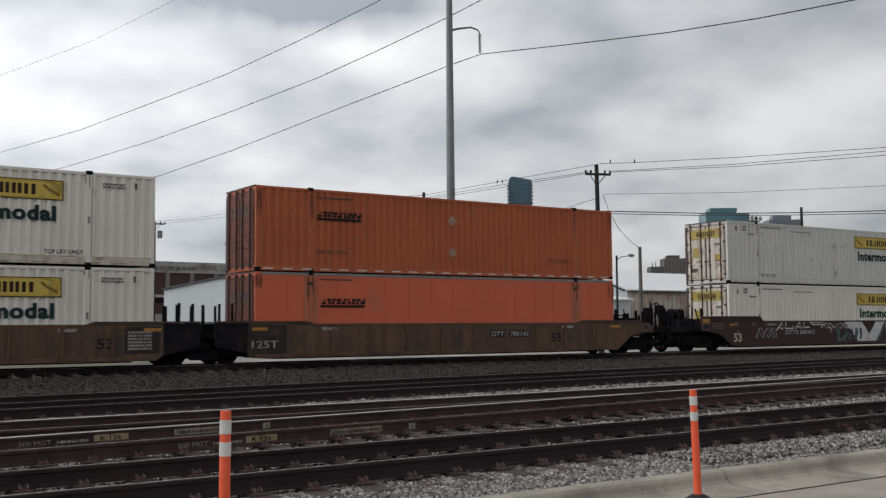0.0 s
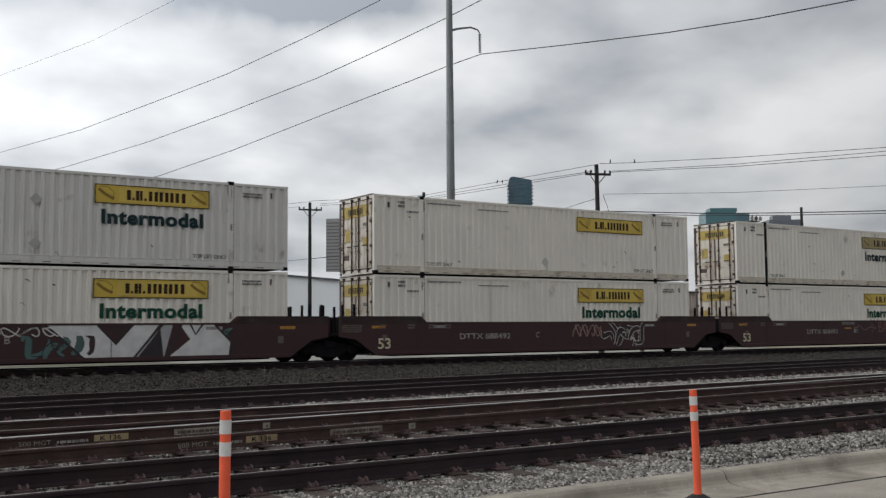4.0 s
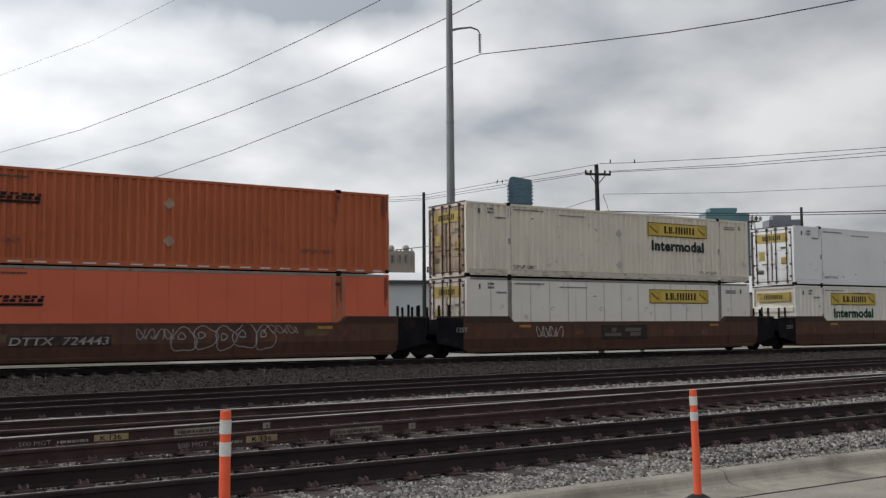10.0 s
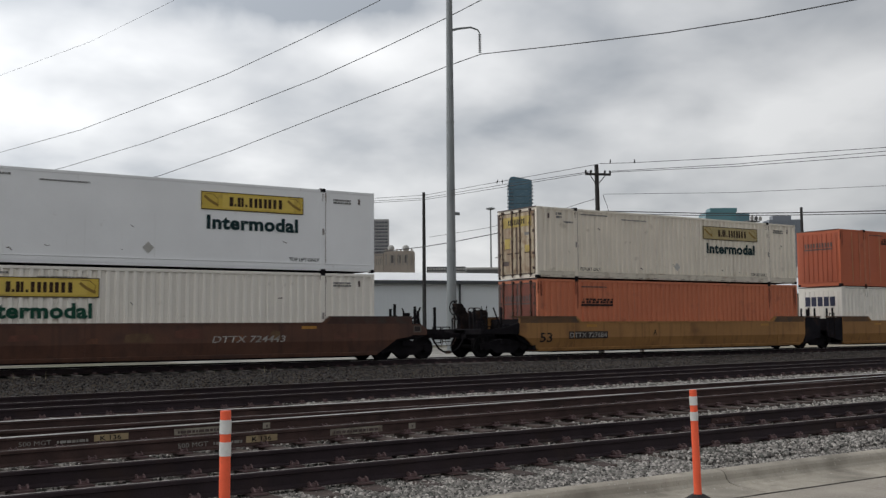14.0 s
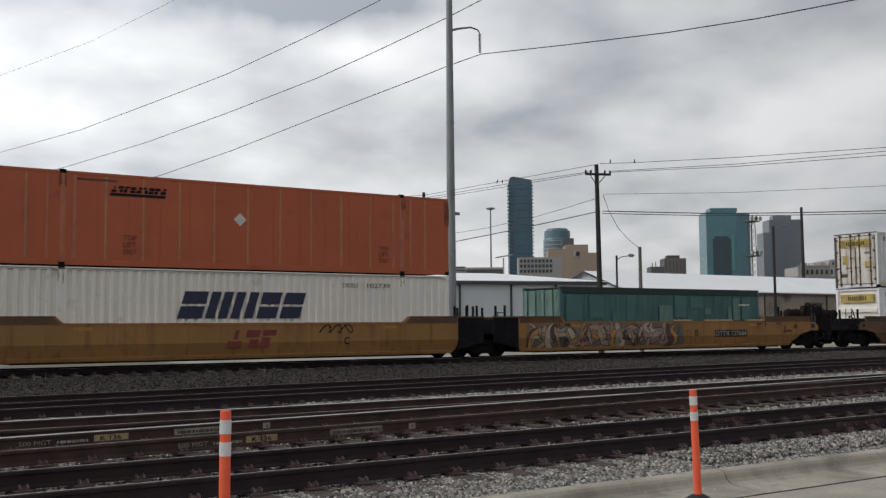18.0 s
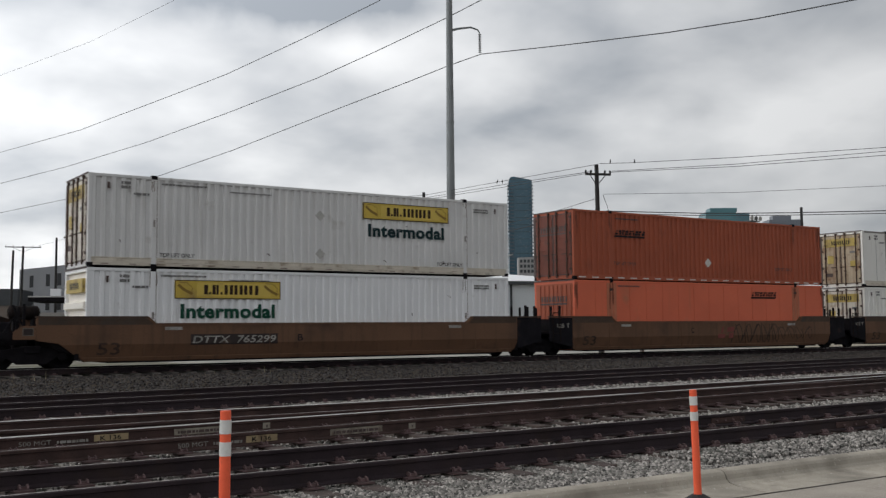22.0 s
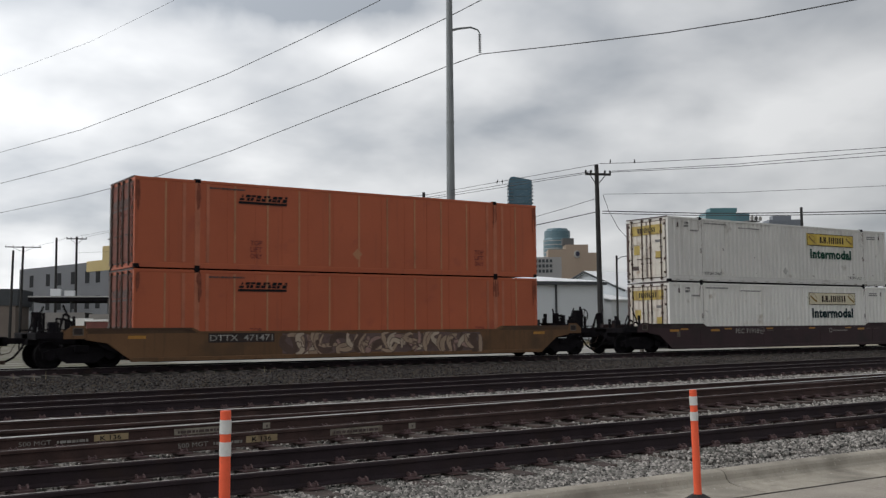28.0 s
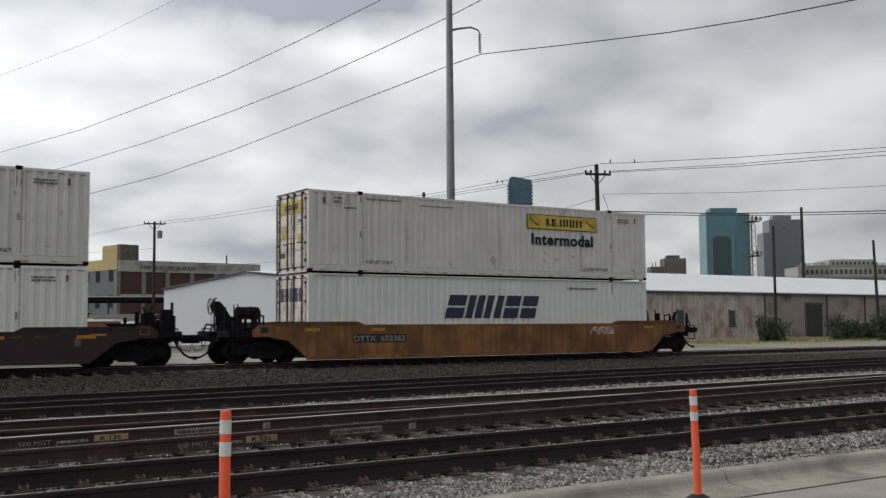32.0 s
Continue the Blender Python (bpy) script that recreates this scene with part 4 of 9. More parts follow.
def truck_mesh(bm):
    for s in (-1, 1):
        y0, y1 = s * 1.06, s * 0.94
        prism(bm, [(-1.12, 0.30), (-1.12, 0.52), (-0.75, 0.60), (-0.35, 0.66), (0.35, 0.66), (0.75, 0.60), (1.12, 0.52), (1.12, 0.30), (0.72, 0.36), (0.42, 0.16), (-0.42, 0.16), (-0.72, 0.36)], y0, y1)
        for x in (-0.89, 0.89):
            lathe(bm, [(s * 0.93, 0.17), (s * 1.12, 0.17), (s * 1.14, 0.10)], (x, 0, 0.42), 12, "y")
        for x in (-0.18, 0, 0.18):
            tube(bm, (x, s * 1.0, 0.20), (x, s * 1.0, 0.52), 0.06, n=8)
    box(bm, -0.22, 0.22, -1.15, 1.15, 0.48, 0.70, 0.02)
    tube(bm, (0, 0, 0.66), (0, 0, 0.86), 0.3, n=14)
    for x in (-0.42, 0.42):
        box(bm, x - 0.04, x + 0.04, -0.85, 0.85, 0.30, 0.42)


STENCIL = mat("dirty_pale_stencil", (0.13, 0.11, 0.09), 0.7, 0, 0.3, 6, 40, 0, stain=((0.08, 0.06, 0.05), 0.25, 6))


def add_truck(parent, x):
    tr = part("truck", shared("truck", truck_mesh), BLACK_STEEL, parent, "black freight-car truck with two axles")
    tr.location = (x, 0, 0)
    for dx in (-0.89, 0.89):
        w = part("wheelset", shared("wheelset", wheelset_mesh), WHEEL_STEEL, tr)
        w.location = (dx, 0, WHEEL_R)
        WHEELSETS.append((w, dx))
    return tr


DARK_END = mat("blue_black_grime", (0.0125, 0.0115, 0.0145), 0.8, 0.0, 0.3, 2, 30, 0.1, stain=((0.035, 0.022, 0.017), 0.16, 2), spec=0.08)
WHEEL_STEEL = mat("dark_wheel_steel", (0.0085, 0.0078, 0.0088), 0.8, 0.0, 0.3, 4, 40, 0.1, spec=0.08)


def blade(pts, w, grow=0.0):
    """Left and right edges of a tapered sprayed stroke through (x, z) points."""
    n = len(pts)
    left, right = [], []
    for i, (x, z) in enumerate(pts):
        a, b = pts[max(0, i - 1)], pts[min(n - 1, i + 1)]
        d = Vector((b[0] - a[0], b[1] - a[1]))
        d = d.normalized() if d.length > 1e-6 else Vector((1, 0))
        f = i / (n - 1)
        half = 0.5 * w * max(0.06, math.sin(math.pi * (0.08 + 0.84 * f)) ** 0.6) + grow
        left.append((x - d.y * half, z + d.x * half))
        right.append((x + d.y * half, z - d.x * half))
    return left, right


def spray(parent, name, pts, w, y, material, lo, hi, grow=0.0):
    left, right = blade(pts, w, grow)
    bm = bmesh.new()
    keep = [[bm.verts.new((x, y, min(max(z, lo), hi))) for x, z in side] for side in (left, right)]
    for i in range(len(pts) - 1):
        bm.faces.new((keep[0][i], keep[1][i], keep[1][i + 1], keep[0][i + 1]))
    return part(name, bm, material, parent)


def graffiti(parent, x0, x1, z0, z1, y, seed, fills, line, n, ground=None):
    """Interlocking spray-painted blades with outlines and cracks, no letters."""
    rng = random.Random(seed)
    h = z1 - z0
    if ground:
        bm = bmesh.new()
        top = [(x0 + (x1 - x0) * k / 24, z1 - 0.06 * rng.random()) for k in range(25)]
        low = [(x0 + (x1 - x0) * k / 24, z0 + 0.10 * rng.random()) for k in range(25)]
        a = [bm.verts.new((x, y - 0.002, z)) for x, z in top]
        b = [bm.verts.new((x, y - 0.002, z)) for x, z in low]
        for k in range(24):
            bm.faces.new((a[k], b[k], b[k + 1], a[k + 1]))
        part("graffiti_ground", bm, ground, parent)
    for i in range(n):
        cx = x0 + (x1 - x0) * (i + 0.5) / n
        cz = (z0 + z1) / 2 + h * rng.uniform(-0.16, 0.16)
        ang = rng.choice((0.5, 0.9, 1.3, 1.8, 2.3, 2.7)) + rng.uniform(-0.2, 0.2)
        L = h * rng.uniform(0.75, 1.15)
        bend = h * rng.choice((-1, 1)) * rng.uniform(0.3, 0.75)
        dx, dz = math.cos(ang), math.sin(ang)
        pts = []
        for k in range(9):
            f = k / 8 - 0.5
            o = bend * (0.25 - f * f) * 2 if i % 3 else 0.55 * bend * math.sin(2 * math.pi * f)
            pts.append((min(max(cx + dx * f * L - dz * o, x0), x1), cz + dz * f * L + dx * o))
        w = h * rng.uniform(0.14, 0.30)
        yy = y - 0.0035 - 0.0004 * i
        spray(parent, "graffiti_outline", pts, w, yy, line, z0, z1, 0.024)
        spray(parent, "graffiti_fill", pts, w, yy - 0.0002, fills[rng.randrange(len(fills))], z0, z1)
    for i in range(n // 2):
        cx, cz = rng.uniform(x0 + 0.2, x1 - 0.2), rng.uniform(z0 + 0.2, z1 - 0.2)
        pts = [(cx + 0.05 * k, cz + h * 0.14 * math.sin(k * rng.uniform(0.5, 1.0))) for k in range(7)]
        spray(parent, "graffiti_crack", pts, 0.035, y - 0.0045 - 0.0004 * n, line, z0, z1)


def scrawl(parent, x0, x1, z0, z1, y, seed, material, width=0.03, n=5):
    """A loose line tag without letters."""
    rng = random.Random(seed)
    for i in range(n):
        a = x0 + (x1 - x0) * i / n
        w = (x1 - x0) / n
        ph = rng.uniform(0, 6)
        bm = bmesh.new()
        pts = [(a + w * (0.5 + 0.62 * math.cos(ph + k * 0.55) * (1 - k / 30) + 0.012 * k), (z0 + z1) / 2 + (z1 - z0) * 0.48 * math.sin(ph * 1.7 + k * 0.83)) for k in range(14)]
        ribbon(bm, pts, width, y - 0.006 - 0.0005 * i)
        part("graffiti_stroke", bm, material, parent)


FOLD_Z = 0.72
COAMING = {k: mat("grimy_" + k + "_coaming", tuple(0.5 * c + 0.008 for c in rgb), 0.75, 0, 0.25, 1.2, 25, 0.1, stain=(GRIME, 0.2, 1.5)) for k, rgb in dict(
    tan=(0.12, 0.07, 0.04), maroon=(0.05, 0.018, 0.018), redbrown=(0.09, 0.036, 0.022), ochre=(0.22, 0.11, 0.045), brown=(0.11, 0.06, 0.033),
    orange=(0.24, 0.10, 0.03), dark=(0.04, 0.016, 0.017), amber=(0.14, 0.07, 0.03)).items()}


def fold_in(bm, lean, s):
    """Leans what lies below the fold of the side inwards."""
    if not lean:
        return
    bmesh.ops.bisect_plane(bm, geom=list(bm.verts) + list(bm.edges) + list(bm.faces), plane_co=(0, 0, FOLD_Z), plane_no=(0, 0, 1))
    for v in bm.verts:
        if v.co.z < FOLD_Z:
            v.co.y -= s * lean * (FOLD_Z - v.co.z)


def fold_marks(car, lean):
    """Lays paint marks onto the folded side."""
    for ob in car.children:
        if ob.name.split(".")[0].startswith(("graffiti", "stencil", "paint_patch")) and ob.type == "MESH":
            bm = bmesh.new(); bm.from_mesh(ob.data)
            fold_in(bm, lean, -1)
            bm.to_mesh(ob.data); bm.free()
        elif ob.name.startswith("car_lettering") and ob.location.z < FOLD_Z - 0.03:
            bm = bmesh.new(); bm.from_mesh(ob.data)
            bmesh.ops.translate(bm, verts=bm.verts, vec=ob.location)
            fold_in(bm, lean, -1)
            me = ob.data.copy()
            bm.to_mesh(me); bm.free()
            m = ob.active_material
            ob.data, ob.location = me, (0, 0, 0)
            ob.material_slots[0].link = "OBJECT"
            ob.material_slots[0].material = m


def bubbles(parent, x0, x1, z0, z1, y, seed, material, width=0.03, n=6):
    """Rounded outlined throw-up shapes without letters."""
    rng = random.Random(seed)
    step = (x1 - x0) / n
    for i in range(n):
        cx, cz = x0 + (i + 0.5) * step, (z0 + z1) / 2 + rng.uniform(-0.06, 0.06)
        rx, rz = step * rng.uniform(0.5, 0.66), (z1 - z0) * rng.uniform(0.36, 0.46)
        ph = rng.uniform(0, 6.28)
        for q, (k, dx, dz) in enumerate(((1.0, 0, 0), (0.28, rng.uniform(-0.3, 0.3) * rx, rng.uniform(0.1, 0.4) * rz))):
            pts = []
            for j in range(19):
                a = ph + 2 * math.pi * j / 18
                r = k * (1 + 0.13 * math.sin(3 * a + ph) + 0.06 * math.sin(5 * a))
                pts.append((cx + dx + rx * r * math.cos(a), cz + dz + rz * r * math.sin(a)))
            bm = bmesh.new(); ribbon(bm, pts, width, y - 0.006 - 0.0005 * (i % 3))
            part("graffiti_stroke", bm, material, parent)


def turn_over(parts):
    """Puts the gear of a leading end on the far half of its deck, as the car ends mirror one another."""
    for ob in parts:
        if ob.name.split(".")[0] != "corner_ladder":
            for q in [ob, *ob.children]:
                q.data.transform(Matrix.Scale(-1, 4, (0, 1, 0)))
                q.data.flip_normals()
            ob.location.x -= 0.25


def well_car(label, x, paint, left, right, mid=1.37, high=1.585, low=0.23, ribs=False, sill_x=8.15, dark_left=False, lean=0.0):
    """One unit of a well car; left and right say how it ends: 'coupler', 'share' (rests on the next unit's truck) or 'truck' (carries the shared truck)."""
    th = thing("well_car", label, "rail car", "well cars of the train")
    th["place"] = (x, 0.0)
    Y = 1.495
    p = CAR_PAINT[paint]
    e = 9.55
    # the painted side stops short where a shared truck carries the end, and before the dark gear of some coupler ends
    over = paint in ("maroon", "dark")          # the painted side runs on over a shared truck
    clean = {-1: over or left == "coupler", 1: over or right == "coupler"}
    el, er = (9.15 if k < 0 and dark_left and left == "coupler" else e if clean[k] else 8.35 for k in (-1, 1))
    ml, mr = (0.86 if clean[k] else 0.72 for k in (-1, 1))
    square = {k: kind != "coupler" and not clean[k] for k, kind in ((-1, left), (1, right))}
    sl, sr = (8.15 if square[k] else sill_x for k in (-1, 1))
    foot = {k: [(8.15, low), (8.35, low + 0.14)] if square[k] else [(sill_x, low), (min(sill_x + 0.75, q), m - 0.10), (q, m)] for k, q, m in ((-1, el, ml), (1, er, mr))}
    prof = foot[1] + [(er, high - 0.05), (6.25, high - 0.05), (5.98, mid - 0.06), (-5.98, mid - 0.06), (-6.25, high - 0.05), (-el, high - 0.05)] + [(-a, b) for a, b in foot[-1][::-1]]
    for s in (-1, 1):
        bm = bmesh.new(); prism(bm, prof, s * (Y - 0.02), s * (Y - 0.10))
        fold_in(bm, lean, s)
        part("side_wall", bm, p, th)
        for sgn in (-1, 1):
            bm = bmesh.new(); xe = er if sgn > 0 else el
            prism(bm, [(sgn * 6.27, high - 0.051), (sgn * (xe - 0.05), high - 0.051), (sgn * (xe - 0.05), mid - 0.05), (sgn * 6.05, mid - 0.05)], s * (Y - 0.016), s * (Y - 0.03))
            part("end_coaming", bm, COAMING[paint], th, "grimy darker coaming plate")
        for sgn, kind in ((-1, left), (1, right)):
            if not clean[sgn]:
                bm = bmesh.new(); prism(bm, [(sgn * 8.36, 0.34 if square[sgn] else 0.72), (sgn * 8.36, high - 0.056), (sgn * e, high - 0.056), (sgn * e, 0.60 if square[sgn] else 0.86)], s * (Y - 0.03), s * (Y - 0.10))
                part("end_wall", bm, DARK_END, th, "black grimy end of the side")
        bm = bmesh.new()
        prism(bm, [(-5.98, mid - 0.06), (5.98, mid - 0.06), (6.25, high - 0.05), (6.22, high), (5.96, mid), (-5.96, mid), (-6.22, high), (-6.25, high - 0.05)], s * (Y + 0.0), s * (Y - 0.16))
        part("top_chord", bm, p, th)
        for sgn in (-1, 1):
            bm = bmesh.new(); box(bm, min(sgn * 6.225, sgn * e), max(sgn * 6.225, sgn * e), s * Y, s * (Y - 0.16), high - 0.05, high)
            part("end_chord", bm, COAMING[paint], th)
        bm = bmesh.new(); box(bm, -sl, sr, s * (Y + 0.0), s * (Y - 0.2), low - 0.03, low + 0.10, 0.012)
        fold_in(bm, lean, s)
        part("bottom_chord", bm, p, th)
        if ribs:
            for k in range(10):
                bm = bmesh.new(); xx = -6.75 + k * 1.5
                box(bm, xx - 0.045, xx + 0.045, s * (Y + 0.045), s * (Y - 0.03), low + 0.09, mid - 0.062, 0.008)
                part("side_rib", bm, p, th)
        else:
            for xx in (-6.35, -2.1, 2.1, 6.35):
                bm = bmesh.new(); box(bm, xx - 0.012, xx + 0.012, s * (Y - 0.012), s * (Y - 0.03), low + 0.1, mid - 0.062)
                part("weld_seam", bm, p, th)
    bm = bmesh.new()
    box(bm, -7.4, 7.4, -Y + 0.19, Y - 0.19, min(low, 0.15), min(low, 0.15) + 0.05)
    part("well_floor", bm, BLACK_STEEL, th)
    for sgn, kind in ((-1, left), (1, right)):
        bm = bmesh.new()
        # end bulkhead and the deck over the truck
        box(bm, min(sgn * 8.3, sgn * 8.42), max(sgn * 8.3, sgn * 8.42), -Y + 0.1, Y - 0.1, 0.25, high - 0.1)
        part("bulkhead", bm, BLACK_STEEL, th)
        bm = bmesh.new(); box(bm, min(sgn * 8.42, sgn * e), max(sgn * 8.42, sgn * e), -Y + 0.1, Y - 0.1, 0.88, 0.98)
        part("end_deck", bm, BLACK_STEEL, th)
        # dark brake rigging under the end of the well
        bm = bmesh.new()
        prism(bm, [(sgn * 7.35, 0.26), (sgn * 8.0, 0.26), (sgn * 9.0, 0.62), (sgn * 9.3, 0.9), (sgn * 7.35, 0.9)], -1.322, 1.322)
        part("underframe", bm, BLACK_STEEL, th)
        if kind == "coupler":
            for k, (xa, xb) in enumerate(((9.75, 10.15), (10.7, 10.35))):
                bm = bmesh.new(); tube(bm, (sgn * xa, -1.1 + k * 1.6, 1.05), (sgn * xb, -1.1 + k * 1.6, 1.92), 0.03, n=6)
                part("slanted_rod", bm, BLACK_STEEL, th)
            add_truck(th, sgn * 9.57)
            bm = bmesh.new()
            box(bm, min(sgn * 9.55, sgn * 11.0), max(sgn * 9.55, sgn * 11.0), -0.42, 0.42, 0.72, 1.08, 0.02)
            box(bm, min(sgn * 10.75, sgn * 11.0), max(sgn * 10.75, sgn * 11.0), -1.42, 1.42, 0.88, 1.10, 0.02)
            prism(bm, [(sgn * 8.9, 0.9), (sgn * 8.9, high - 0.2), (sgn * 9.9, 1.14), (sgn * 10.4, 1.10), (sgn * 11.0, 1.08), (sgn * 11.0, 0.92)], -1.46, -1.36)
            prism(bm, [(sgn * 8.9, 0.9), (sgn * 8.9, high - 0.2), (sgn * 9.9, 1.14), (sgn * 10.4, 1.10), (sgn * 11.0, 1.08), (sgn * 11.0, 0.92)], 1.36, 1.46)
            part("end_platform", bm, BLACK_STEEL, th)
            bm = bmesh.new()
            box(bm, min(sgn * 11.0, sgn * 11.55), max(sgn * 11.0, sgn * 11.55), -0.09, 0.09, 0.76, 0.94, 0.02)
            box(bm, min(sgn * 11.5, sgn * 11.85), max(sgn * 11.5, sgn * 11.85), -0.16, 0.12, 0.70, 0.98, 0.03)
            part("coupler", bm, BLACK_STEEL, th, "rusty knuckle coupler")
            bm = bmesh.new()
            pts = [(sgn * 11.1, -0.45, 0.78), (sgn * 11.2, -0.46, 0.60), (sgn * 11.4, -0.46, 0.36), (sgn * 11.62, -0.44, 0.24), (sgn * 11.84, -0.42, 0.22)]
            pipe(bm, pts, 0.036)
            hose = part("air_hose", bm, BLACK_STEEL, th)
            bm = bmesh.new(); box(bm, min(sgn * 11.74, sgn * 11.86), max(sgn * 11.74, sgn * 11.86), -0.48, -0.36, 0.16, 0.28, 0.02); part("glad_hand", bm, ROD_STEEL, hose)
            bm = bmesh.new(); pipe(bm, [(sgn * 11.3, -0.2, 0.76), (sgn * 11.45, -0.2, 0.5), (sgn * 11.7, -0.18, 0.44), (sgn * 11.8, -0.16, 0.72)], 0.014, 5); part("support_chain", bm, ROD_STEEL, th)
            for yy in (-1.40, 1.40):
                bm = bmesh.new()
                for xx in (sgn * 10.86, sgn * 10.5):
                    tube(bm, (xx, yy, 0.55 if xx == sgn * 10.86 else 1.08), (xx, yy, 1.2), 0.022, n=6)
                tube(bm, (sgn * 10.86, yy, 1.18), (sgn * 10.5, yy, 1.18), 0.02, n=6)
                for z in (0.6, 0.85):
                    tube(bm, (sgn * 10.86, yy, z), (sgn * 10.5, yy, z), 0.016, n=6)
                part("end_ladder", bm, BLACK_STEEL, th)
            if paint == "maroon":
                bm = bmesh.new(); prism(bm, [(sgn * 9.56, 0.87), (sgn * 9.56, high - 0.01), (sgn * 10.15, high - 0.01), (sgn * 10.15, 0.95)], -1.478, -1.40)
                part("end_panel", bm, p, th)
                bm = bmesh.new(); box(bm, sgn * 9.85 - 0.22, sgn * 9.85 + 0.22, -1.483, -1.479, 1.28, 1.46); part("reflector_panel", bm, REFLECT_AMBER, th)
                bm = bmesh.new(); box(bm, sgn * 9.85 - 0.22, sgn * 9.85 + 0.22, -1.483, -1.479, 0.98, 1.25)
                plate = part("route_plate", bm, STENCIL, th, "dirty white-edged stencil plate")
                bm = bmesh.new(); box(bm, sgn * 9.85 - 0.18, sgn * 9.85 + 0.18, -1.487, -1.4835, 1.01, 1.22); part("plate_face", bm, PANEL_DARK, plate)
            elif not (dark_left and sgn < 0):
                bm = bmesh.new(); prism(bm, [(sgn * 9.56, 0.9), (sgn * 9.56, 1.3), (sgn * 9.95, 1.3), (sgn * 10.2, 1.12), (sgn * 10.2, 0.9)], -1.478, -1.462)
                part("end_panel", bm, p, th)
                bm = bmesh.new(); box(bm, sgn * 9.78 - 0.16, sgn * 9.78 + 0.16, -1.484, -1.479, 1.0, 1.24)
                plate = part("route_plate", bm, STENCIL, th, "dirty white-edged stencil plate")
                bm = bmesh.new(); box(bm, sgn * 9.78 - 0.13, sgn * 9.78 + 0.13, -1.488, -1.4845, 1.03, 1.21)
                part("plate_face", bm, PANEL_DARK, plate)
            # pipes and valves crowding the deck
            rng = random.Random(int(x * 3) + sgn)
            for k in range(5):
                xa, ya = sgn * rng.uniform(9.6, 10.7), rng.uniform(-1.3, 0.9)
                zt = rng.uniform(1.2, 1.65)
                bm = bmesh.new()
                pipe(bm, [(xa, ya, 1.0), (xa, ya, zt), (xa + sgn * rng.uniform(0.1, 0.3), ya + rng.uniform(-0.2, 0.2), zt + 0.05), (xa + sgn * rng.uniform(0.2, 0.45), ya, 1.0)], 0.03, 6)
                part("brake_pipe", bm, BLACK_STEEL, th)
            for k in range(2):
                xa, ya = sgn * (9.7 + 0.5 * k), -1.25 + 1.1 * k
                bm = bmesh.new(); box(bm, xa - 0.16, xa + 0.16, ya - 0.14, ya + 0.14, 0.98, 1.28 + 0.14 * k, 0.03)
                part("valve_box", bm, DARK_END, th)
            bm = bmesh.new(); box(bm, sgn * 10.55 - 0.16, sgn * 10.55 + 0.16, 0.5, 0.56, 1.28, 1.74, 0.012); box(bm, sgn * 10.55 - 0.03, sgn * 10.55 + 0.03, 0.56, 0.6, 1.0, 1.6)
            part("tool_board", bm, BLACK_STEEL, th)
            for xx, yy, hh in () if paint == "maroon" and sgn > 0 else ((9.85, -1.2, high + 0.36), (10.25, 0.9, high + 0.5), (9.7, 0.3, high + 0.3), (10.62, -0.2, high + 0.22), (10.92, -0.9, high + 0.34)):
                bm = bmesh.new(); box(bm, sgn * xx - 0.04, sgn * xx + 0.04, yy - 0.04, yy + 0.04, 1.0, hh)
                part("guide_post", bm, BLACK_STEEL, th)
        elif kind == "truck":
            add_truck(th, sgn * 9.775)
            bm = bmesh.new(); box(bm, min(sgn * 9.45, sgn * 10.1), max(sgn * 9.45, sgn * 10.1), -0.5, 0.5, 0.70, 1.05, 0.03)
            part("connector", bm, BLACK_STEEL, th)
        else:
            bm = bmesh.new(); box(bm, min(sgn * 8.42, sgn * 9.42), max(sgn * 8.42, sgn * 9.42), -0.3, 0.3, 0.70, 0.875, 0.03)
            part("connector", bm, BLACK_STEEL, th)
        if kind in ("truck", "share"):
            for yy in (-1.3, 0.2, 1.3):
                for xx in (8.9, 9.35):
                    bm = bmesh.new(); box(bm, sgn * xx - 0.035, sgn * xx + 0.035, yy - 0.035, yy + 0.035, 0.98, 1.95 + 0.1 * ((xx + yy) % 0.7))
                    part("guide_post", bm, BLACK_STEEL, th)
        bm = bmesh.new(); xx = sgn * 7.75
        quad(bm, ((xx - 0.1, 0.68), (xx + 0.1, 0.68), (xx + 0.1, 0.92), (xx - 0.1, 0.92)), -Y + 0.0165)
        if over:
            part("stencil_square", bm, STENCIL, th)
        else:
            bm.free()
        for k in (0,) if paint == "amber" else (1,) if paint in ("redbrown", "ochre", "brown") else (0, 1):
            bm = bmesh.new(); xx = sgn * (8.0 - 2.6 * k)
            quad(bm, ((xx - 0.28, mid - 0.22), (xx + 0.28, mid - 0.22), (xx + 0.28, mid - 0.12), (xx - 0.28, mid - 0.12)), -Y + 0.014)
            part("reflective_strip", bm, REFLECT_AMBER if paint in ("ochre", "orange", "dark", "amber", "redbrown") or k == 0 else CAR_INK, th)
    return th


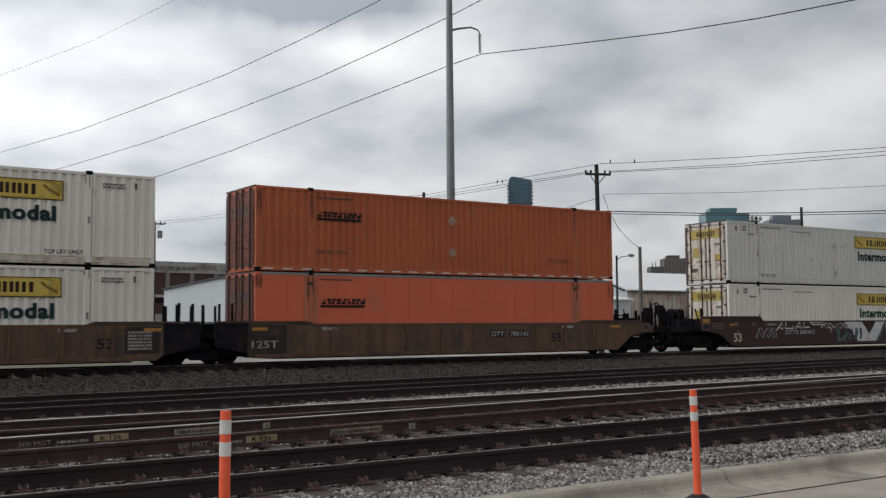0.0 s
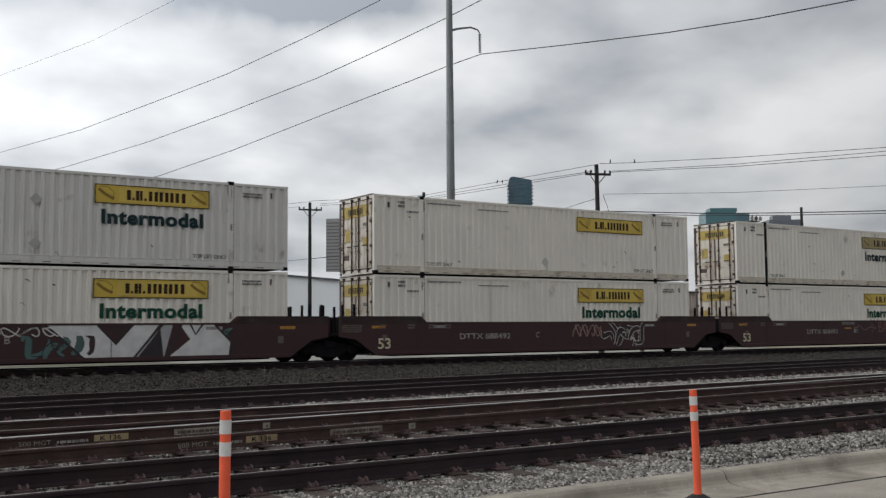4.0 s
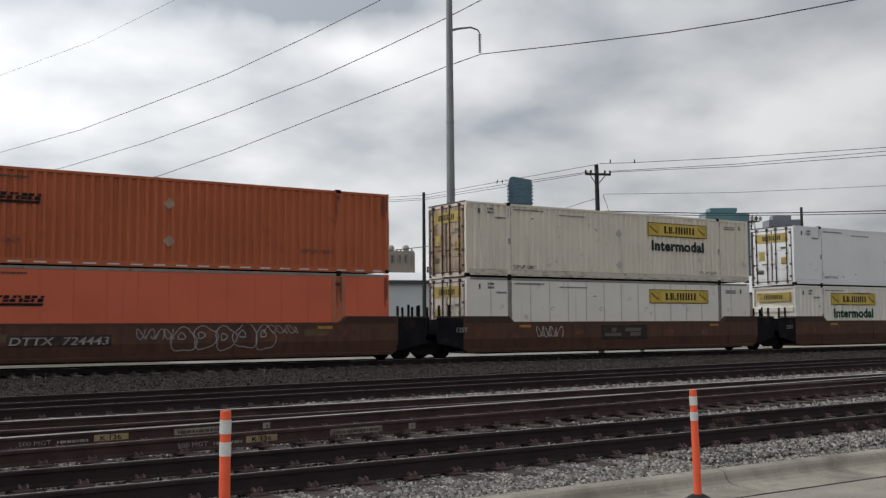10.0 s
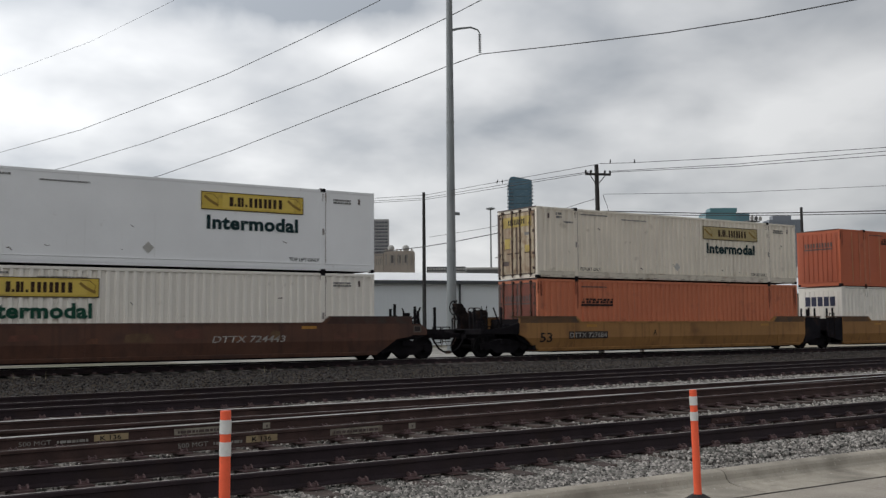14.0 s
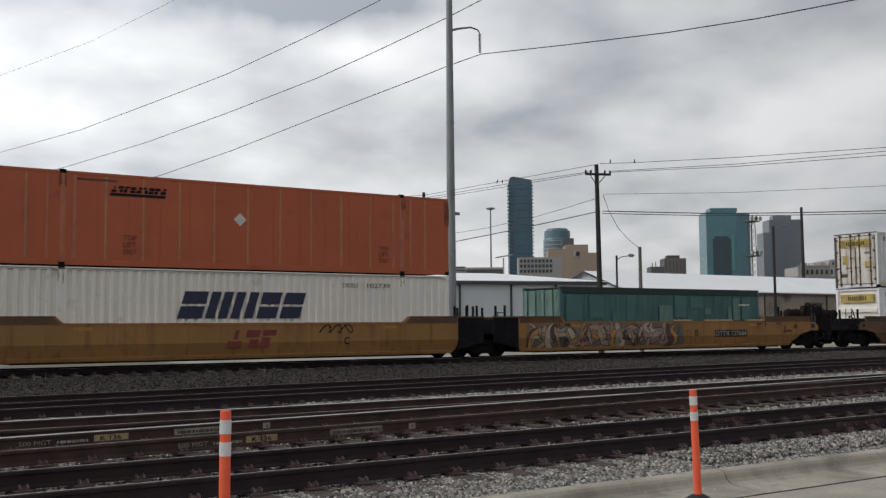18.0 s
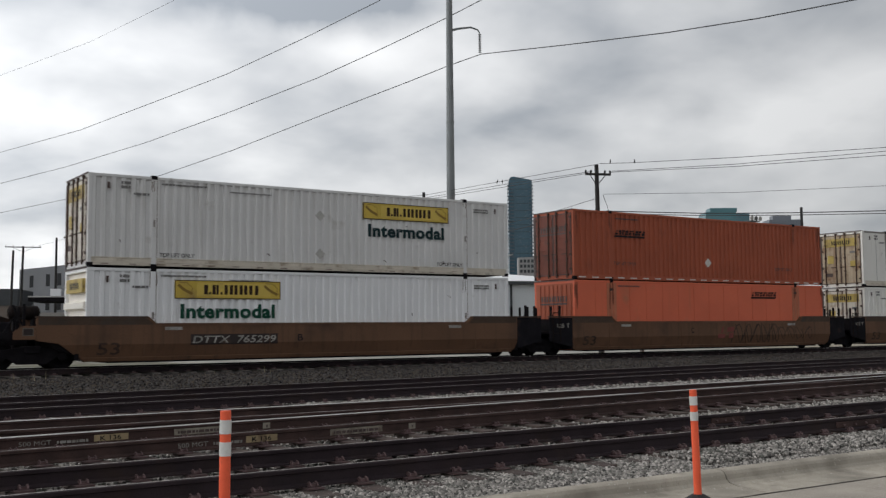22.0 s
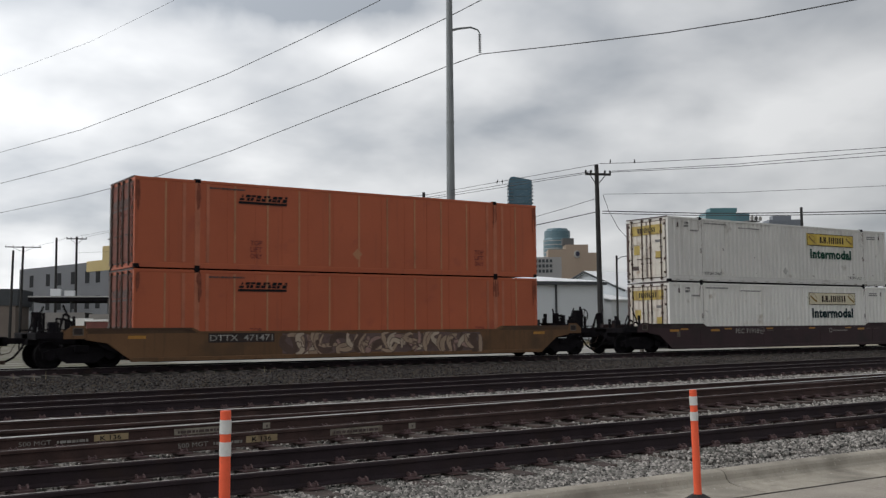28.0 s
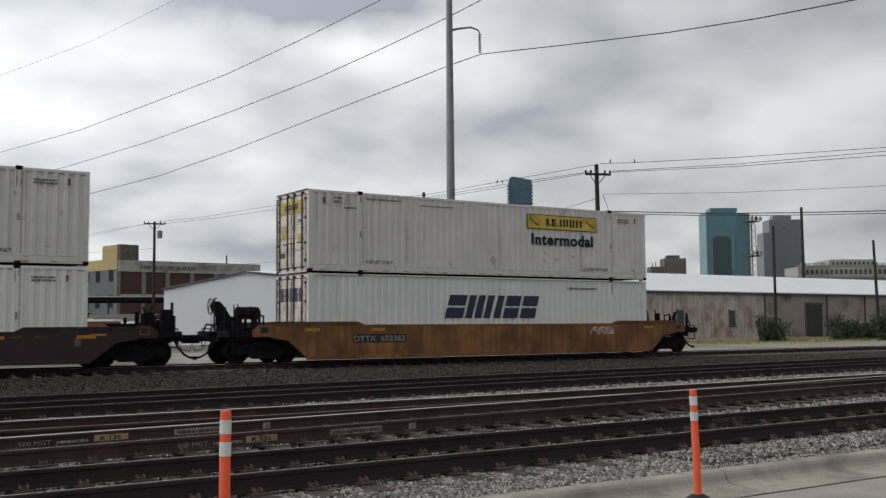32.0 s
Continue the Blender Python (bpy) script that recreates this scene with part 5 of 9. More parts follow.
def brake_end(th, sgn, high, tank=True):
    """The hand brake and air gear on the deck of a coupler end."""
    before = set(th.children)
    steel = GEAR_RUST if th["label"].startswith(("ochre", "brown", "orange", "tan", "dull")) else BLACK_STEEL
    bm = bmesh.new()
    prism(bm, [(sgn * 9.62, 1.06), (sgn * 9.62, 1.5), (sgn * 9.95, 1.62), (sgn * 10.25, 2.05), (sgn * 10.5, 2.08), (sgn * 10.5, 1.8), (sgn * 10.36, 1.5), (sgn * 10.36, 1.06)], -0.72, -0.44)
    box(bm, sgn * 10.42 - 0.11, sgn * 10.42 + 0.11, -0.8, -0.38, 1.78, 2.12, 0.03)
    st = part("brake_stand", bm, steel, th, "grimy hand-brake stand on a slanted bracket")
    bm = bmesh.new()
    torus(bm, (sgn * 10.6, -0.62, 1.95), 0.27, 0.02, 20, 6, "x")
    for k in range(4):
        a = k * math.pi / 2 + 0.4
        tube(bm, (sgn * 10.6, -0.62, 1.95), (sgn * 10.6, -0.62 + 0.27 * math.cos(a), 1.95 + 0.27 * math.sin(a)), 0.014, n=5)
    tube(bm, (sgn * 10.4, -0.62, 1.95), (sgn * 10.64, -0.62, 1.95), 0.03, n=8)
    part("brake_wheel", bm, BLACK_STEEL, st)
    bm = bmesh.new()
    pipe(bm, [(sgn * 10.36, -0.9, 1.06), (sgn * 10.36, -0.9, 2.22), (sgn * 10.36, -0.72, 2.22)], 0.03, 6)
    part("stand_post", bm, BLACK_STEEL, th)
    bm = bmesh.new()
    for k in range(12):
        tube(bm, (sgn * 10.58, -0.64, 1.7 - 0.055 * k), (sgn * 10.58, -0.60, 1.66 - 0.055 * k), 0.012, n=4)
    part("brake_chain", bm, ROD_STEEL, st)
    if tank:
        bm = bmesh.new()
        lathe(bm, [(-0.48, 0.06), (-0.46, 0.14), (-0.40, 0.22), (0.40, 0.22), (0.46, 0.14), (0.48, 0.06)], (sgn * 9.2, -0.75, 1.72), 18, "x")
        tk = part("air_reservoir", bm, steel, th, "dark cylindrical air reservoir")
        for dx in (-0.28, 0.28):
            bm = bmesh.new(); torus(bm, (sgn * 9.2 + dx, -0.75, 1.72), 0.228, 0.014, 18, 5, "x"); part("strap", bm, BLACK_STEEL, tk)
            bm = bmesh.new(); box(bm, sgn * 9.2 + dx - 0.05, sgn * 9.2 + dx + 0.05, -0.88, -0.62, 0.98, 1.53); part("saddle", bm, BLACK_STEEL, tk)
    else:
        # a boxy reservoir behind a hoop of pipe
        bm = bmesh.new(); box(bm, sgn * 9.25 - 0.3, sgn * 9.25 + 0.3, -0.95, -0.45, 0.98, 1.86, 0.10)
        part("equipment_box", bm, steel, th, "rounded dark equipment box")
        bm = bmesh.new()
        pipe(bm, [(sgn * 8.92, -1.05, 1.0), (sgn * 8.92, -1.05, 1.86), (sgn * 9.0, -1.05, 1.95), (sgn * 9.5, -1.05, 1.95), (sgn * 9.58, -1.05, 1.86), (sgn * 9.58, -1.05, 1.0)], 0.022, 6)
        part("pipe_hoop", bm, ROD_STEEL, th)
    bm = bmesh.new()
    for yy in (-1.44, -1.12):
        tube(bm, (sgn * 10.72, yy, 0.6), (sgn * 10.72, yy, 1.98), 0.02, n=6)
    for z in (0.62, 0.95, 1.28, 1.6):
        tube(bm, (sgn * 10.72, -1.44, z), (sgn * 10.72, -1.12, z), 0.016, n=6)
    part("corner_ladder", bm, BLACK_STEEL, th)
    if sgn < 0:
        turn_over([ob for ob in th.children if ob not in before])


def low_end(th, sgn, high, stand=True):
    """A coupler end with little on its deck: low covers, posts and, on some, a square brake box with its wheel."""
    bm = bmesh.new()
    prism(bm, [(sgn * 8.95, high), (sgn * 8.8, high + 0.10), (sgn * 9.75, high + 0.10), (sgn * 9.6, high)], -1.1, -0.5)
    part("deck_cover", bm, BLACK_STEEL, th)
    for xx, yy, zz in ((9.95, -0.7, 0.42), (10.3, 0.9, 0.5)):
        bm = bmesh.new(); box(bm, sgn * xx - 0.045, sgn * xx + 0.045, yy - 0.045, yy + 0.045, 1.0, high + zz); part("guide_post", bm, BLACK_STEEL, th)
    bm = bmesh.new(); box(bm, sgn * 10.72 - 0.16, sgn * 10.72 + 0.16, -0.85, -0.5, 1.08, high + (0.62 if stand else 0.55), 0.02)
    st = part("brake_stand", bm, BLACK_STEEL, th, "square black brake box")
    bm = bmesh.new(); tube(bm, (sgn * 10.95, -0.6, 1.0), (sgn * 10.95, -0.6, high + 0.78), 0.05, n=6); part("stand_post", bm, BLACK_STEEL, th)
    if stand:
        bm = bmesh.new()
        torus(bm, (sgn * 10.98, -0.75, high + 0.4), 0.27, 0.02, 20, 6, "x")
        for k in range(4):
            a = k * math.pi / 2 + 0.4
            tube(bm, (sgn * 10.98, -0.75, high + 0.4), (sgn * 10.98, -0.75 + 0.27 * math.cos(a), high + 0.4 + 0.27 * math.sin(a)), 0.014, n=5)
        tube(bm, (sgn * 10.8, -0.75, high + 0.4), (sgn * 11.0, -0.75, high + 0.4), 0.03, n=8)
        part("brake_wheel", bm, BLACK_STEEL, st)


def post_end(th):
    """A bare coupler end: upright and leaning posts in a row over the deck and the drawbar."""
    for x0, x1, zt, w in ((9.98, 9.95, 1.92, 0.035), (10.2, 10.6, 1.78, 0.03), (10.73, 10.70, 1.96, 0.04), (10.93, 10.94, 1.97, 0.045), (11.1, 11.33, 1.95, 0.03), (11.5, 11.5, 1.93, 0.04)):
        bm = bmesh.new()
        tube(bm, (x0, -1.0, 0.95), (x1, -1.0, zt), w, n=6)
        part("guide_post", bm, BLACK_STEEL, th)
    bm = bmesh.new(); box(bm, 9.9, 11.55, -1.12, -0.88, 0.92, 1.04, 0.02); part("draft_sill", bm, BLACK_STEEL, th)
    bm = bmesh.new(); tube(bm, (9.2, -0.9, 1.0), (9.2, -0.9, 1.86), 0.03, n=6); box(bm, 9.2, 9.6, -1.1, -0.7, 1.0, 1.66, 0.03); part("valve_box", bm, BLACK_STEEL, th)


def ladder_gap(th, sgn):
    bm = bmesh.new()
    for xx in (9.0, 9.38):
        tube(bm, (sgn * xx, -1.47, 0.5), (sgn * xx, -1.47, 1.75), 0.022, n=6)
    for z in (0.6, 0.9, 1.2, 1.5, 1.72):
        tube(bm, (sgn * 9.0, -1.47, z), (sgn * 9.38, -1.47, z), 0.016, n=6)
    part("side_ladder", bm, GEAR_RUST, th)


SPRAY_WHITE = mat("white_spray_paint", (0.60, 0.59, 0.58), 0.6, 0, 0.12, 3, 40, 0)
SPRAY_GREY = mat("pale_grey_spray_paint", (0.34, 0.335, 0.34), 0.6, 0, 0.15, 2, 40, 0)
SPRAY_TAN = mat("tan_spray_paint", (0.35, 0.25, 0.175), 0.6, 0, 0.2, 2, 40, 0)
SPRAY_PINK = mat("dull_pink_spray_paint", (0.30, 0.19, 0.16), 0.6, 0, 0.2, 2, 40, 0)
SPRAY_ROSE = mat("faded_rose_spray_paint", (0.17, 0.085, 0.075), 0.6, 0, 0.25, 2, 40, 0)
SPRAY_TEAL = mat("dull_teal_spray_paint", (0.07, 0.13, 0.125), 0.6, 0, 0.2, 2, 40, 0)
SPRAY_GOLD = mat("gold_spray_paint", (0.40, 0.20, 0.05), 0.6, 0, 0.2, 2, 40, 0)
SPRAY_SAND = mat("sand_spray_paint", (0.43, 0.34, 0.255), 0.6, 0, 0.2, 2, 40, 0)
SPRAY_DUSK = mat("dark_brown_spray_paint", (0.085, 0.05, 0.038), 0.6, 0, 0.25, 2, 40, 0)
SPRAY_STONE = mat("stone_grey_spray_paint", (0.29, 0.225, 0.17), 0.6, 0, 0.25, 2, 40, 0)
SPRAY_MUD = mat("mud_brown_spray_ground", (0.155, 0.115, 0.085), 0.65, 0, 0.3, 1.5, 40, 0)
SPRAY_SLATE = mat("slate_green_spray_paint", (0.085, 0.095, 0.085), 0.65, 0, 0.25, 2, 40, 0)
SPRAY_DARK = mat("dark_spray_outline", (0.025, 0.02, 0.022), 0.6, 0, 0.2, 3, 40, 0)
YF = -1.475          # the painted face of the side wall


def big_letters(car):
    """A broad white roller-painted field broken by dark wedges."""
    u = lambda x: 8.25 + 1.15 * (x - 8.75) - HALF
    for k, q in enumerate((((8.75, 1.32), (10.05, 1.32), (10.55, 0.72), (11.0, 1.32), (11.75, 1.32), (11.0, 0.26), (9.75, 0.26)), ((11.0, 0.26), (11.85, 0.26), (12.1, 1.32), (11.85, 1.32)), ((11.95, 0.26), (13.75, 0.26), (13.8, 0.7), (13.3, 1.32), (12.3, 1.32), (12.6, 0.85)))):
        bm = bmesh.new(); quad(bm, [(u(x), z) for x, z in q], YF - 0.004 - 0.0005 * k)
        part("graffiti_fill", bm, SPRAY_WHITE if k != 1 else SPRAY_GREY, car)
    for q in (((8.72, 1.33), (9.25, 0.8), (9.75, 0.26)), ((10.05, 1.32), (10.55, 0.72), (11.0, 1.32)), ((10.35, 1.32), (10.55, 1.05), (10.8, 1.32)), ((11.75, 1.32), (11.4, 0.8), (11.0, 0.26)), ((12.35, 1.32), (12.15, 0.75), (11.9, 0.26)), ((13.3, 1.32), (13.8, 0.75), (13.75, 0.26)), ((12.6, 1.32), (12.75, 1.0), (12.95, 1.32))):
        bm = bmesh.new(); ribbon(bm, [(u(x), z) for x, z in q], 0.07, YF - 0.007)
        part("graffiti_outline", bm, SPRAY_DARK, car)
    bm = bmesh.new(); quad(bm, ((u(11.1), 0.26), (u(11.85), 0.26), (u(11.75), 1.2)), YF - 0.0065); part("graffiti_outline", bm, SPRAY_DARK, car)


CARS, BOXES = [], []
FAINT = mat("faint_dark_brown_paint", (0.045, 0.026, 0.018), 0.75, 0, 0.35, 3, 40, 0)
FADED_PATCH = [mat("faded_patch_" + n, rgb, 0.75, 0, 0.3, 2, 30, 0, stain=((0.075, 0.034, 0.022), 0.34, 2.2)) for n, rgb in (("orange_brown", (0.17, 0.065, 0.03)), ("tan", (0.13, 0.08, 0.04)), ("dull_red", (0.12, 0.045, 0.03)))]
LOW, UPP = 0.21, 3.135


def mark(car, body, u, z, w, h, material=None, slant=0.0, plate=False):
    if plate:
        bm = bmesh.new(); quad(bm, ((u - HALF - 0.06, z - 0.05), (u - HALF + w + 0.06, z - 0.05), (u - HALF + w + 0.06, z + h + 0.05), (u - HALF - 0.06, z + h + 0.05)), YF - 0.003)
        part("stencil_panel", bm, PANEL_DARK, car)
    letter("car_lettering", body, u - HALF, YF - 0.006, z, w, h, CAR_INK if material in (None, WHITE_INK) else material, car, slant)


def load(u0, upper=None, lower=None):
    """Sets a pair of containers into the well whose boxes begin at u0."""
    for base, spec in ((LOW, lower), (UPP, upper)):
        if spec:
            label, paint, style, fam, opts = spec
            BOXES.append(container("box", label, u0 + HALF, base, paint, style, fam, opts))


def build_train():
    J, O = "off-white corrugated container with yellow sign", "orange corrugated container with white dashes"
    top, low = " stacked on top", " in a well car"
    c = well_car("tan-brown ribbed well car unit, dusty", -5.5 + HALF, "tan", "share", "share", 1.33, 1.42, 0.22, True)
    mark(c, "53", 14.35, 0.58, 0.5, 0.32, INK)
    bm = bmesh.new(); quad(bm, ((15.2 - HALF, 0.42), (16.3 - HALF, 0.42), (16.3 - HALF, 1.25), (15.2 - HALF, 1.25)), YF - 0.003); part("stencil_panel", bm, PANEL_DARK, c)
    bars(c, 15.3 - HALF, 0.5, 0.75, 0.65, YF - 0.006, CAR_INK, 6)
    CARS.append(c)
    load(-5.5, (J + top, WHITE_FLEET, "corr", "j", ()), (J + low, WHITE_FLEET, "corr", "j", ()))
    c = well_car("tan-brown ribbed well car unit, dusty", 14.1 + HALF, "tan", "truck", "coupler", 1.33, 1.42, 0.22, True)
    bm = bmesh.new(); quad(bm, ((-0.35 - HALF, 0.26), (1.05 - HALF, 0.26), (1.05 - HALF, 1.3), (-0.35 - HALF, 1.3)), YF - 0.003); part("stencil_panel", bm, PANEL_DARK, c)
    mark(c, "125T", -0.2, 0.52, 0.95, 0.25)
    mark(c, "53", 12.6, 0.58, 0.5, 0.32, INK)
    mark(c, "DTTX 786142", 9.65, 0.82, 1.8, 0.18, SPRAY_GREY, 0.15, True)
    CARS.append(c)
    low_end(c, 1, 1.42, False)
    load(14.1, (O + top, ORANGE_DARK, "corr", "s", ("diamonds2",)), ("bright orange smooth-sided container with faded posts" + low, ORANGE_BRIGHT, "plate", "s", ("tan_posts", "grey_top")))
    # maroon three-unit car
    for u0, ltr, lk, rk, seed in ((37.45, "B", "coupler", "share", 1), (57.0, "C", "truck", "share", 2), (76.4, "A", "truck", "coupler", 3)):
        c = well_car("maroon well car unit with white spray graffiti", u0 + HALF, "maroon", lk, rk)
        CARS.append(c)
        mark(c, "53", 0.05, 0.42, 0.52, 0.38, CREAM_SIGN)
        if ltr == "B":
            brake_end(c, -1, 1.52)
            mark(c, "DTTX 888492", 3.7, 0.72, 2.2, 0.2, SPRAY_GREY)
            mark(c, "B", 7.1, 0.78, 0.16, 0.22)
            graffiti(c, 7.6 - HALF, 9.6 - HALF, 0.28, 1.0, YF, 5, [SPRAY_TEAL, CAR_PAINT["maroon"], SPRAY_TEAL], SPRAY_DARK, 6)
            big_letters(c)
            graffiti(c, 13.4 - HALF, 14.9 - HALF, 0.3, 1.2, YF, 15, [SPRAY_TEAL, CAR_PAINT["maroon"]], SPRAY_DARK, 4)
            # angular white strokes along the top of the side
            for q in (((3.05, 0.92), (3.45, 1.3), (3.5, 0.95), (3.2, 1.1)), ((3.75, 1.3), (3.7, 1.0), (4.25, 1.0), (4.3, 1.12)), ((4.45, 0.98), (4.75, 1.31), (4.95, 1.0), (4.55, 1.12)), ((5.1, 1.31), (5.05, 1.05), (5.5, 1.05)), ((5.6, 1.3), (5.75, 1.18), (6.6, 1.18)), ((5.5, 1.31), (6.7, 1.31))):
                bm = bmesh.new(); ribbon(bm, [(a - HALF, b) for a, b in q], 0.07, YF - 0.006); part("graffiti_stroke", bm, SPRAY_WHITE, c)
            scrawl(c, 1.6 - HALF, 3.0 - HALF, 0.55, 1.05, YF, 7, SPRAY_GREY, 0.03, 3)
            scrawl(c, 6.4 - HALF, 8.6 - HALF, 0.98, 1.25, YF, 8, SPRAY_WHITE, 0.035, 4)
        elif ltr == "C":
            mark(c, "DTTX 888492", 3.6, 0.72, 2.4, 0.22)
            mark(c, "C", 7.25, 0.74, 0.18, 0.22)
            scrawl(c, 9.2 - HALF, 10.7 - HALF, 0.75, 1.25, YF, 9, SPRAY_PINK, 0.05, 4)
            graffiti(c, 10.8 - HALF, 13.2 - HALF, 0.32, 1.30, YF, 12, [CAR_PAINT["maroon"], CAR_PAINT["dark"]], SPRAY_WHITE, 7)
        else:
            mark(c, "DTTX 888492", 4.7, 0.72, 2.4, 0.22)
            mark(c, "A", 8.4, 0.74, 0.18, 0.22)
            letter("graffiti_lettering", "BANS!", 10.5 - HALF, YF - 0.006, 0.76, 1.85, 0.54, SPRAY_ROSE, c, 0.0, -0.012)
            bm = bmesh.new(); ribbon(bm, [(8.6 - HALF + 0.12 * j, 0.98 + 0.16 * math.sin(0.75 * j) * (1 - j / 16)) for j in range(15)], 0.045, YF - 0.006); part("graffiti_stroke", bm, SPRAY_ROSE, c)
            bm = bmesh.new(); ribbon(bm, [(9.85 - HALF, 1.2), (10.32 - HALF, 0.98), (9.9 - HALF, 0.8)], 0.04, YF - 0.0065); part("graffiti_stroke", bm, SPRAY_ROSE, c)
            # stencilled rows, a boxed mark and small plates along the side
            for u, z, w, h, n in ((7.45, 1.16, 1.05, 0.15, 2), (12.92, 1.14, 0.3, 0.1, 1), (13.35, 1.06, 0.55, 0.18, 3), (14.0, 1.1, 0.16, 0.2, 2), (14.75, 1.15, 0.26, 0.09, 1), (15.15, 1.15, 0.3, 0.09, 1), (15.9, 1.15, 0.22, 0.09, 1), (16.4, 0.98, 1.1, 0.28, 4)):
                bars(c, u - HALF, z, w, h, YF - 0.006, CAR_INK, n)
            bm = bmesh.new(); ribbon(bm, [(8.43 - HALF, 0.78), (8.72 - HALF, 0.78), (8.72 - HALF, 1.02), (8.43 - HALF, 1.02), (8.43 - HALF, 0.76)], 0.035, YF - 0.006); part("stencil_frame", bm, CAR_INK, c)
            bars(c, 8.5 - HALF, 0.83, 0.15, 0.13, YF - 0.006, CAR_INK, 2)
            bm = bmesh.new(); quad(bm, ((7.68 - HALF, 0.95), (8.2 - HALF, 0.95), (8.2 - HALF, 1.02), (7.68 - HALF, 1.02)), YF - 0.006); part("reflective_strip", bm, REFLECT_AMBER, c)
            post_end(c)
        for k in range(4):
            bars(c, (0.1, 1.3, 2.2, 2.9)[k] - HALF, 1.12, 0.3, 0.2, YF - 0.006, STENCIL, 2)
        bars(c, -1.4 - HALF, 1.0, 0.8, 0.3, YF - 0.006, STENCIL, 4)
    load(37.45, (J + top, WHITE_GREY, "corr", "j", ("placard2",)), (J + low, WHITE_FLEET, "corr", "j", ("green",)))
    load(57.0, (J + ", no wording," + top, WHITE_FLEET, "corr", "j", ("no_word",)), (J + low, WHITE_FLEET, "corr", "j", ("green",)))
    load(76.4, (J + ", one dark post," + top, WHITE_FLEET, "corr", "j", ("dark_post", "faded_sign")), (J + ", worn wording," + low, WHITE_FLEET, "corr", "j", ("green", "worn_word")))
    # red-brown three-unit car
    for u0, lk, rk, k in ((100.06, "coupler", "truck", 0), (119.65, "share", "truck", 1), (139.13, "share", "coupler", 2)):
        c = well_car("red-brown well car unit, grimy, with a white scrawl", u0 + HALF, "redbrown", lk, rk, lean=0.22)
        CARS.append(c)
        if k == 0:
            brake_end(c, -1, 1.52)
            mark(c, "DTTX  724443", 3.2, 0.72, 2.9, 0.24, WHITE_INK, 0.2, True)
            bubbles(c, 8.1 - HALF, 11.6 - HALF, 0.42, 1.3, YF, 21, SPRAY_GREY, 0.03, 5)
            scrawl(c, 11.2 - HALF, 12.4 - HALF, 1.0, 1.3, YF, 25, SPRAY_GREY, 0.022, 3)
            scrawl(c, 6.9 - HALF, 8.1 - HALF, 0.85, 1.2, YF, 22, SPRAY_GREY, 0.025, 4)
        elif k == 1:
            scrawl(c, 3.2 - HALF, 4.6 - HALF, 0.75, 1.2, YF, 23, SPRAY_WHITE, 0.022, 4)
            bm = bmesh.new(); quad(bm, ((6.65 - HALF, 0.62), (9.3 - HALF, 0.62), (9.3 - HALF, 1.22), (6.65 - HALF, 1.22)), YF - 0.003); part("stencil_panel", bm, PANEL_DARK, c)
            slanted_name(c, 6.85 - HALF, 0.76, 2.2, 0.34, YF - 0.006, STENCIL, False, 2)
            mark(c, "125T", -0.6, 0.98, 0.5, 0.18)
        else:
            mark(c, "125T", -0.95, 0.98, 0.5, 0.18)
            mark(c, "DTTX 724443", 10.0, 0.72, 2.6, 0.22, WHITE_INK, 0.2)
        rng = random.Random(70 + k)
        for q in range(9):
            xx, zz, w, hh = -7.6 + 1.7 * q + rng.uniform(-0.4, 0.4), rng.uniform(0.74, 0.9), rng.uniform(0.35, 1.1), rng.uniform(0.15, 0.32)
            bm = bmesh.new()
            quad(bm, ((xx, zz), (xx + w, zz + rng.uniform(-0.05, 0.05)), (xx + w * 0.95, zz + hh), (xx + w * 0.4, zz + hh * rng.uniform(0.9, 1.2)), (xx + 0.05, zz + hh * 0.9)), YF - 0.002)
            part("paint_patch", bm, FADED_PATCH[q % 3], c)
    load(100.06, (O + top, ORANGE_DARK, "corr", "s", ("diamonds2",)), ("bright orange smooth-sided container with faded posts" + low, ORANGE_BRIGHT, "plate", "s", ("grey_top", "tan_posts")))
    load(119.65, (J + top, WHITE_DIRTY, "corr", "j", ("placard2", "rusty_door")), ("white panel-sided container with yellow fleet sign" + low, WHITE_FLEET, "plate", "j", ("no_word", "grey_top", "grey_post")))
    load(139.13, ("clean white smooth-sided container with yellow fleet sign" + top, WHITE_CLEAN, "plate_smooth", "j", ("two_lift_words",)), (J + low, WHITE_FLEET, "corr", "j", ("sign_low", "slat_door", "green")))
    # ochre three-unit car
    for u0, lk, rk, k in ((162.8, "coupler", "truck", 0), (182.46, "share", "truck", 1), (202.05, "share", "coupler", 2)):
        c = well_car("ochre-yellow well car unit with dirty lower side", u0 + HALF, "ochre", lk, rk, dark_left=True, lean=0.3)
        CARS.append(c)
        if k == 0:
            mark(c, "53", -0.05, 0.55, 0.62, 0.38, INK)
            mark(c, "DTTX 727684", 1.5, 0.72, 2.0, 0.2, WHITE_INK, 0, True)
            mark(c, "A", 6.2, 0.78, 0.2, 0.24, INK)
            brake_end(c, -1, 1.52, False)
        elif k == 1:
            slanted_name(c, 7.25 - HALF, 0.55, 1.75, 0.58, YF - 0.006, RED_INK, False, 3)
            scrawl(c, 10.6 - HALF, 11.9 - HALF, 1.0, 1.3, YF, 31, INK, 0.04, 3)
            mark(c, "C", 11.6, 0.6, 0.22, 0.26, INK)
            ladder_gap(c, -1)
        else:
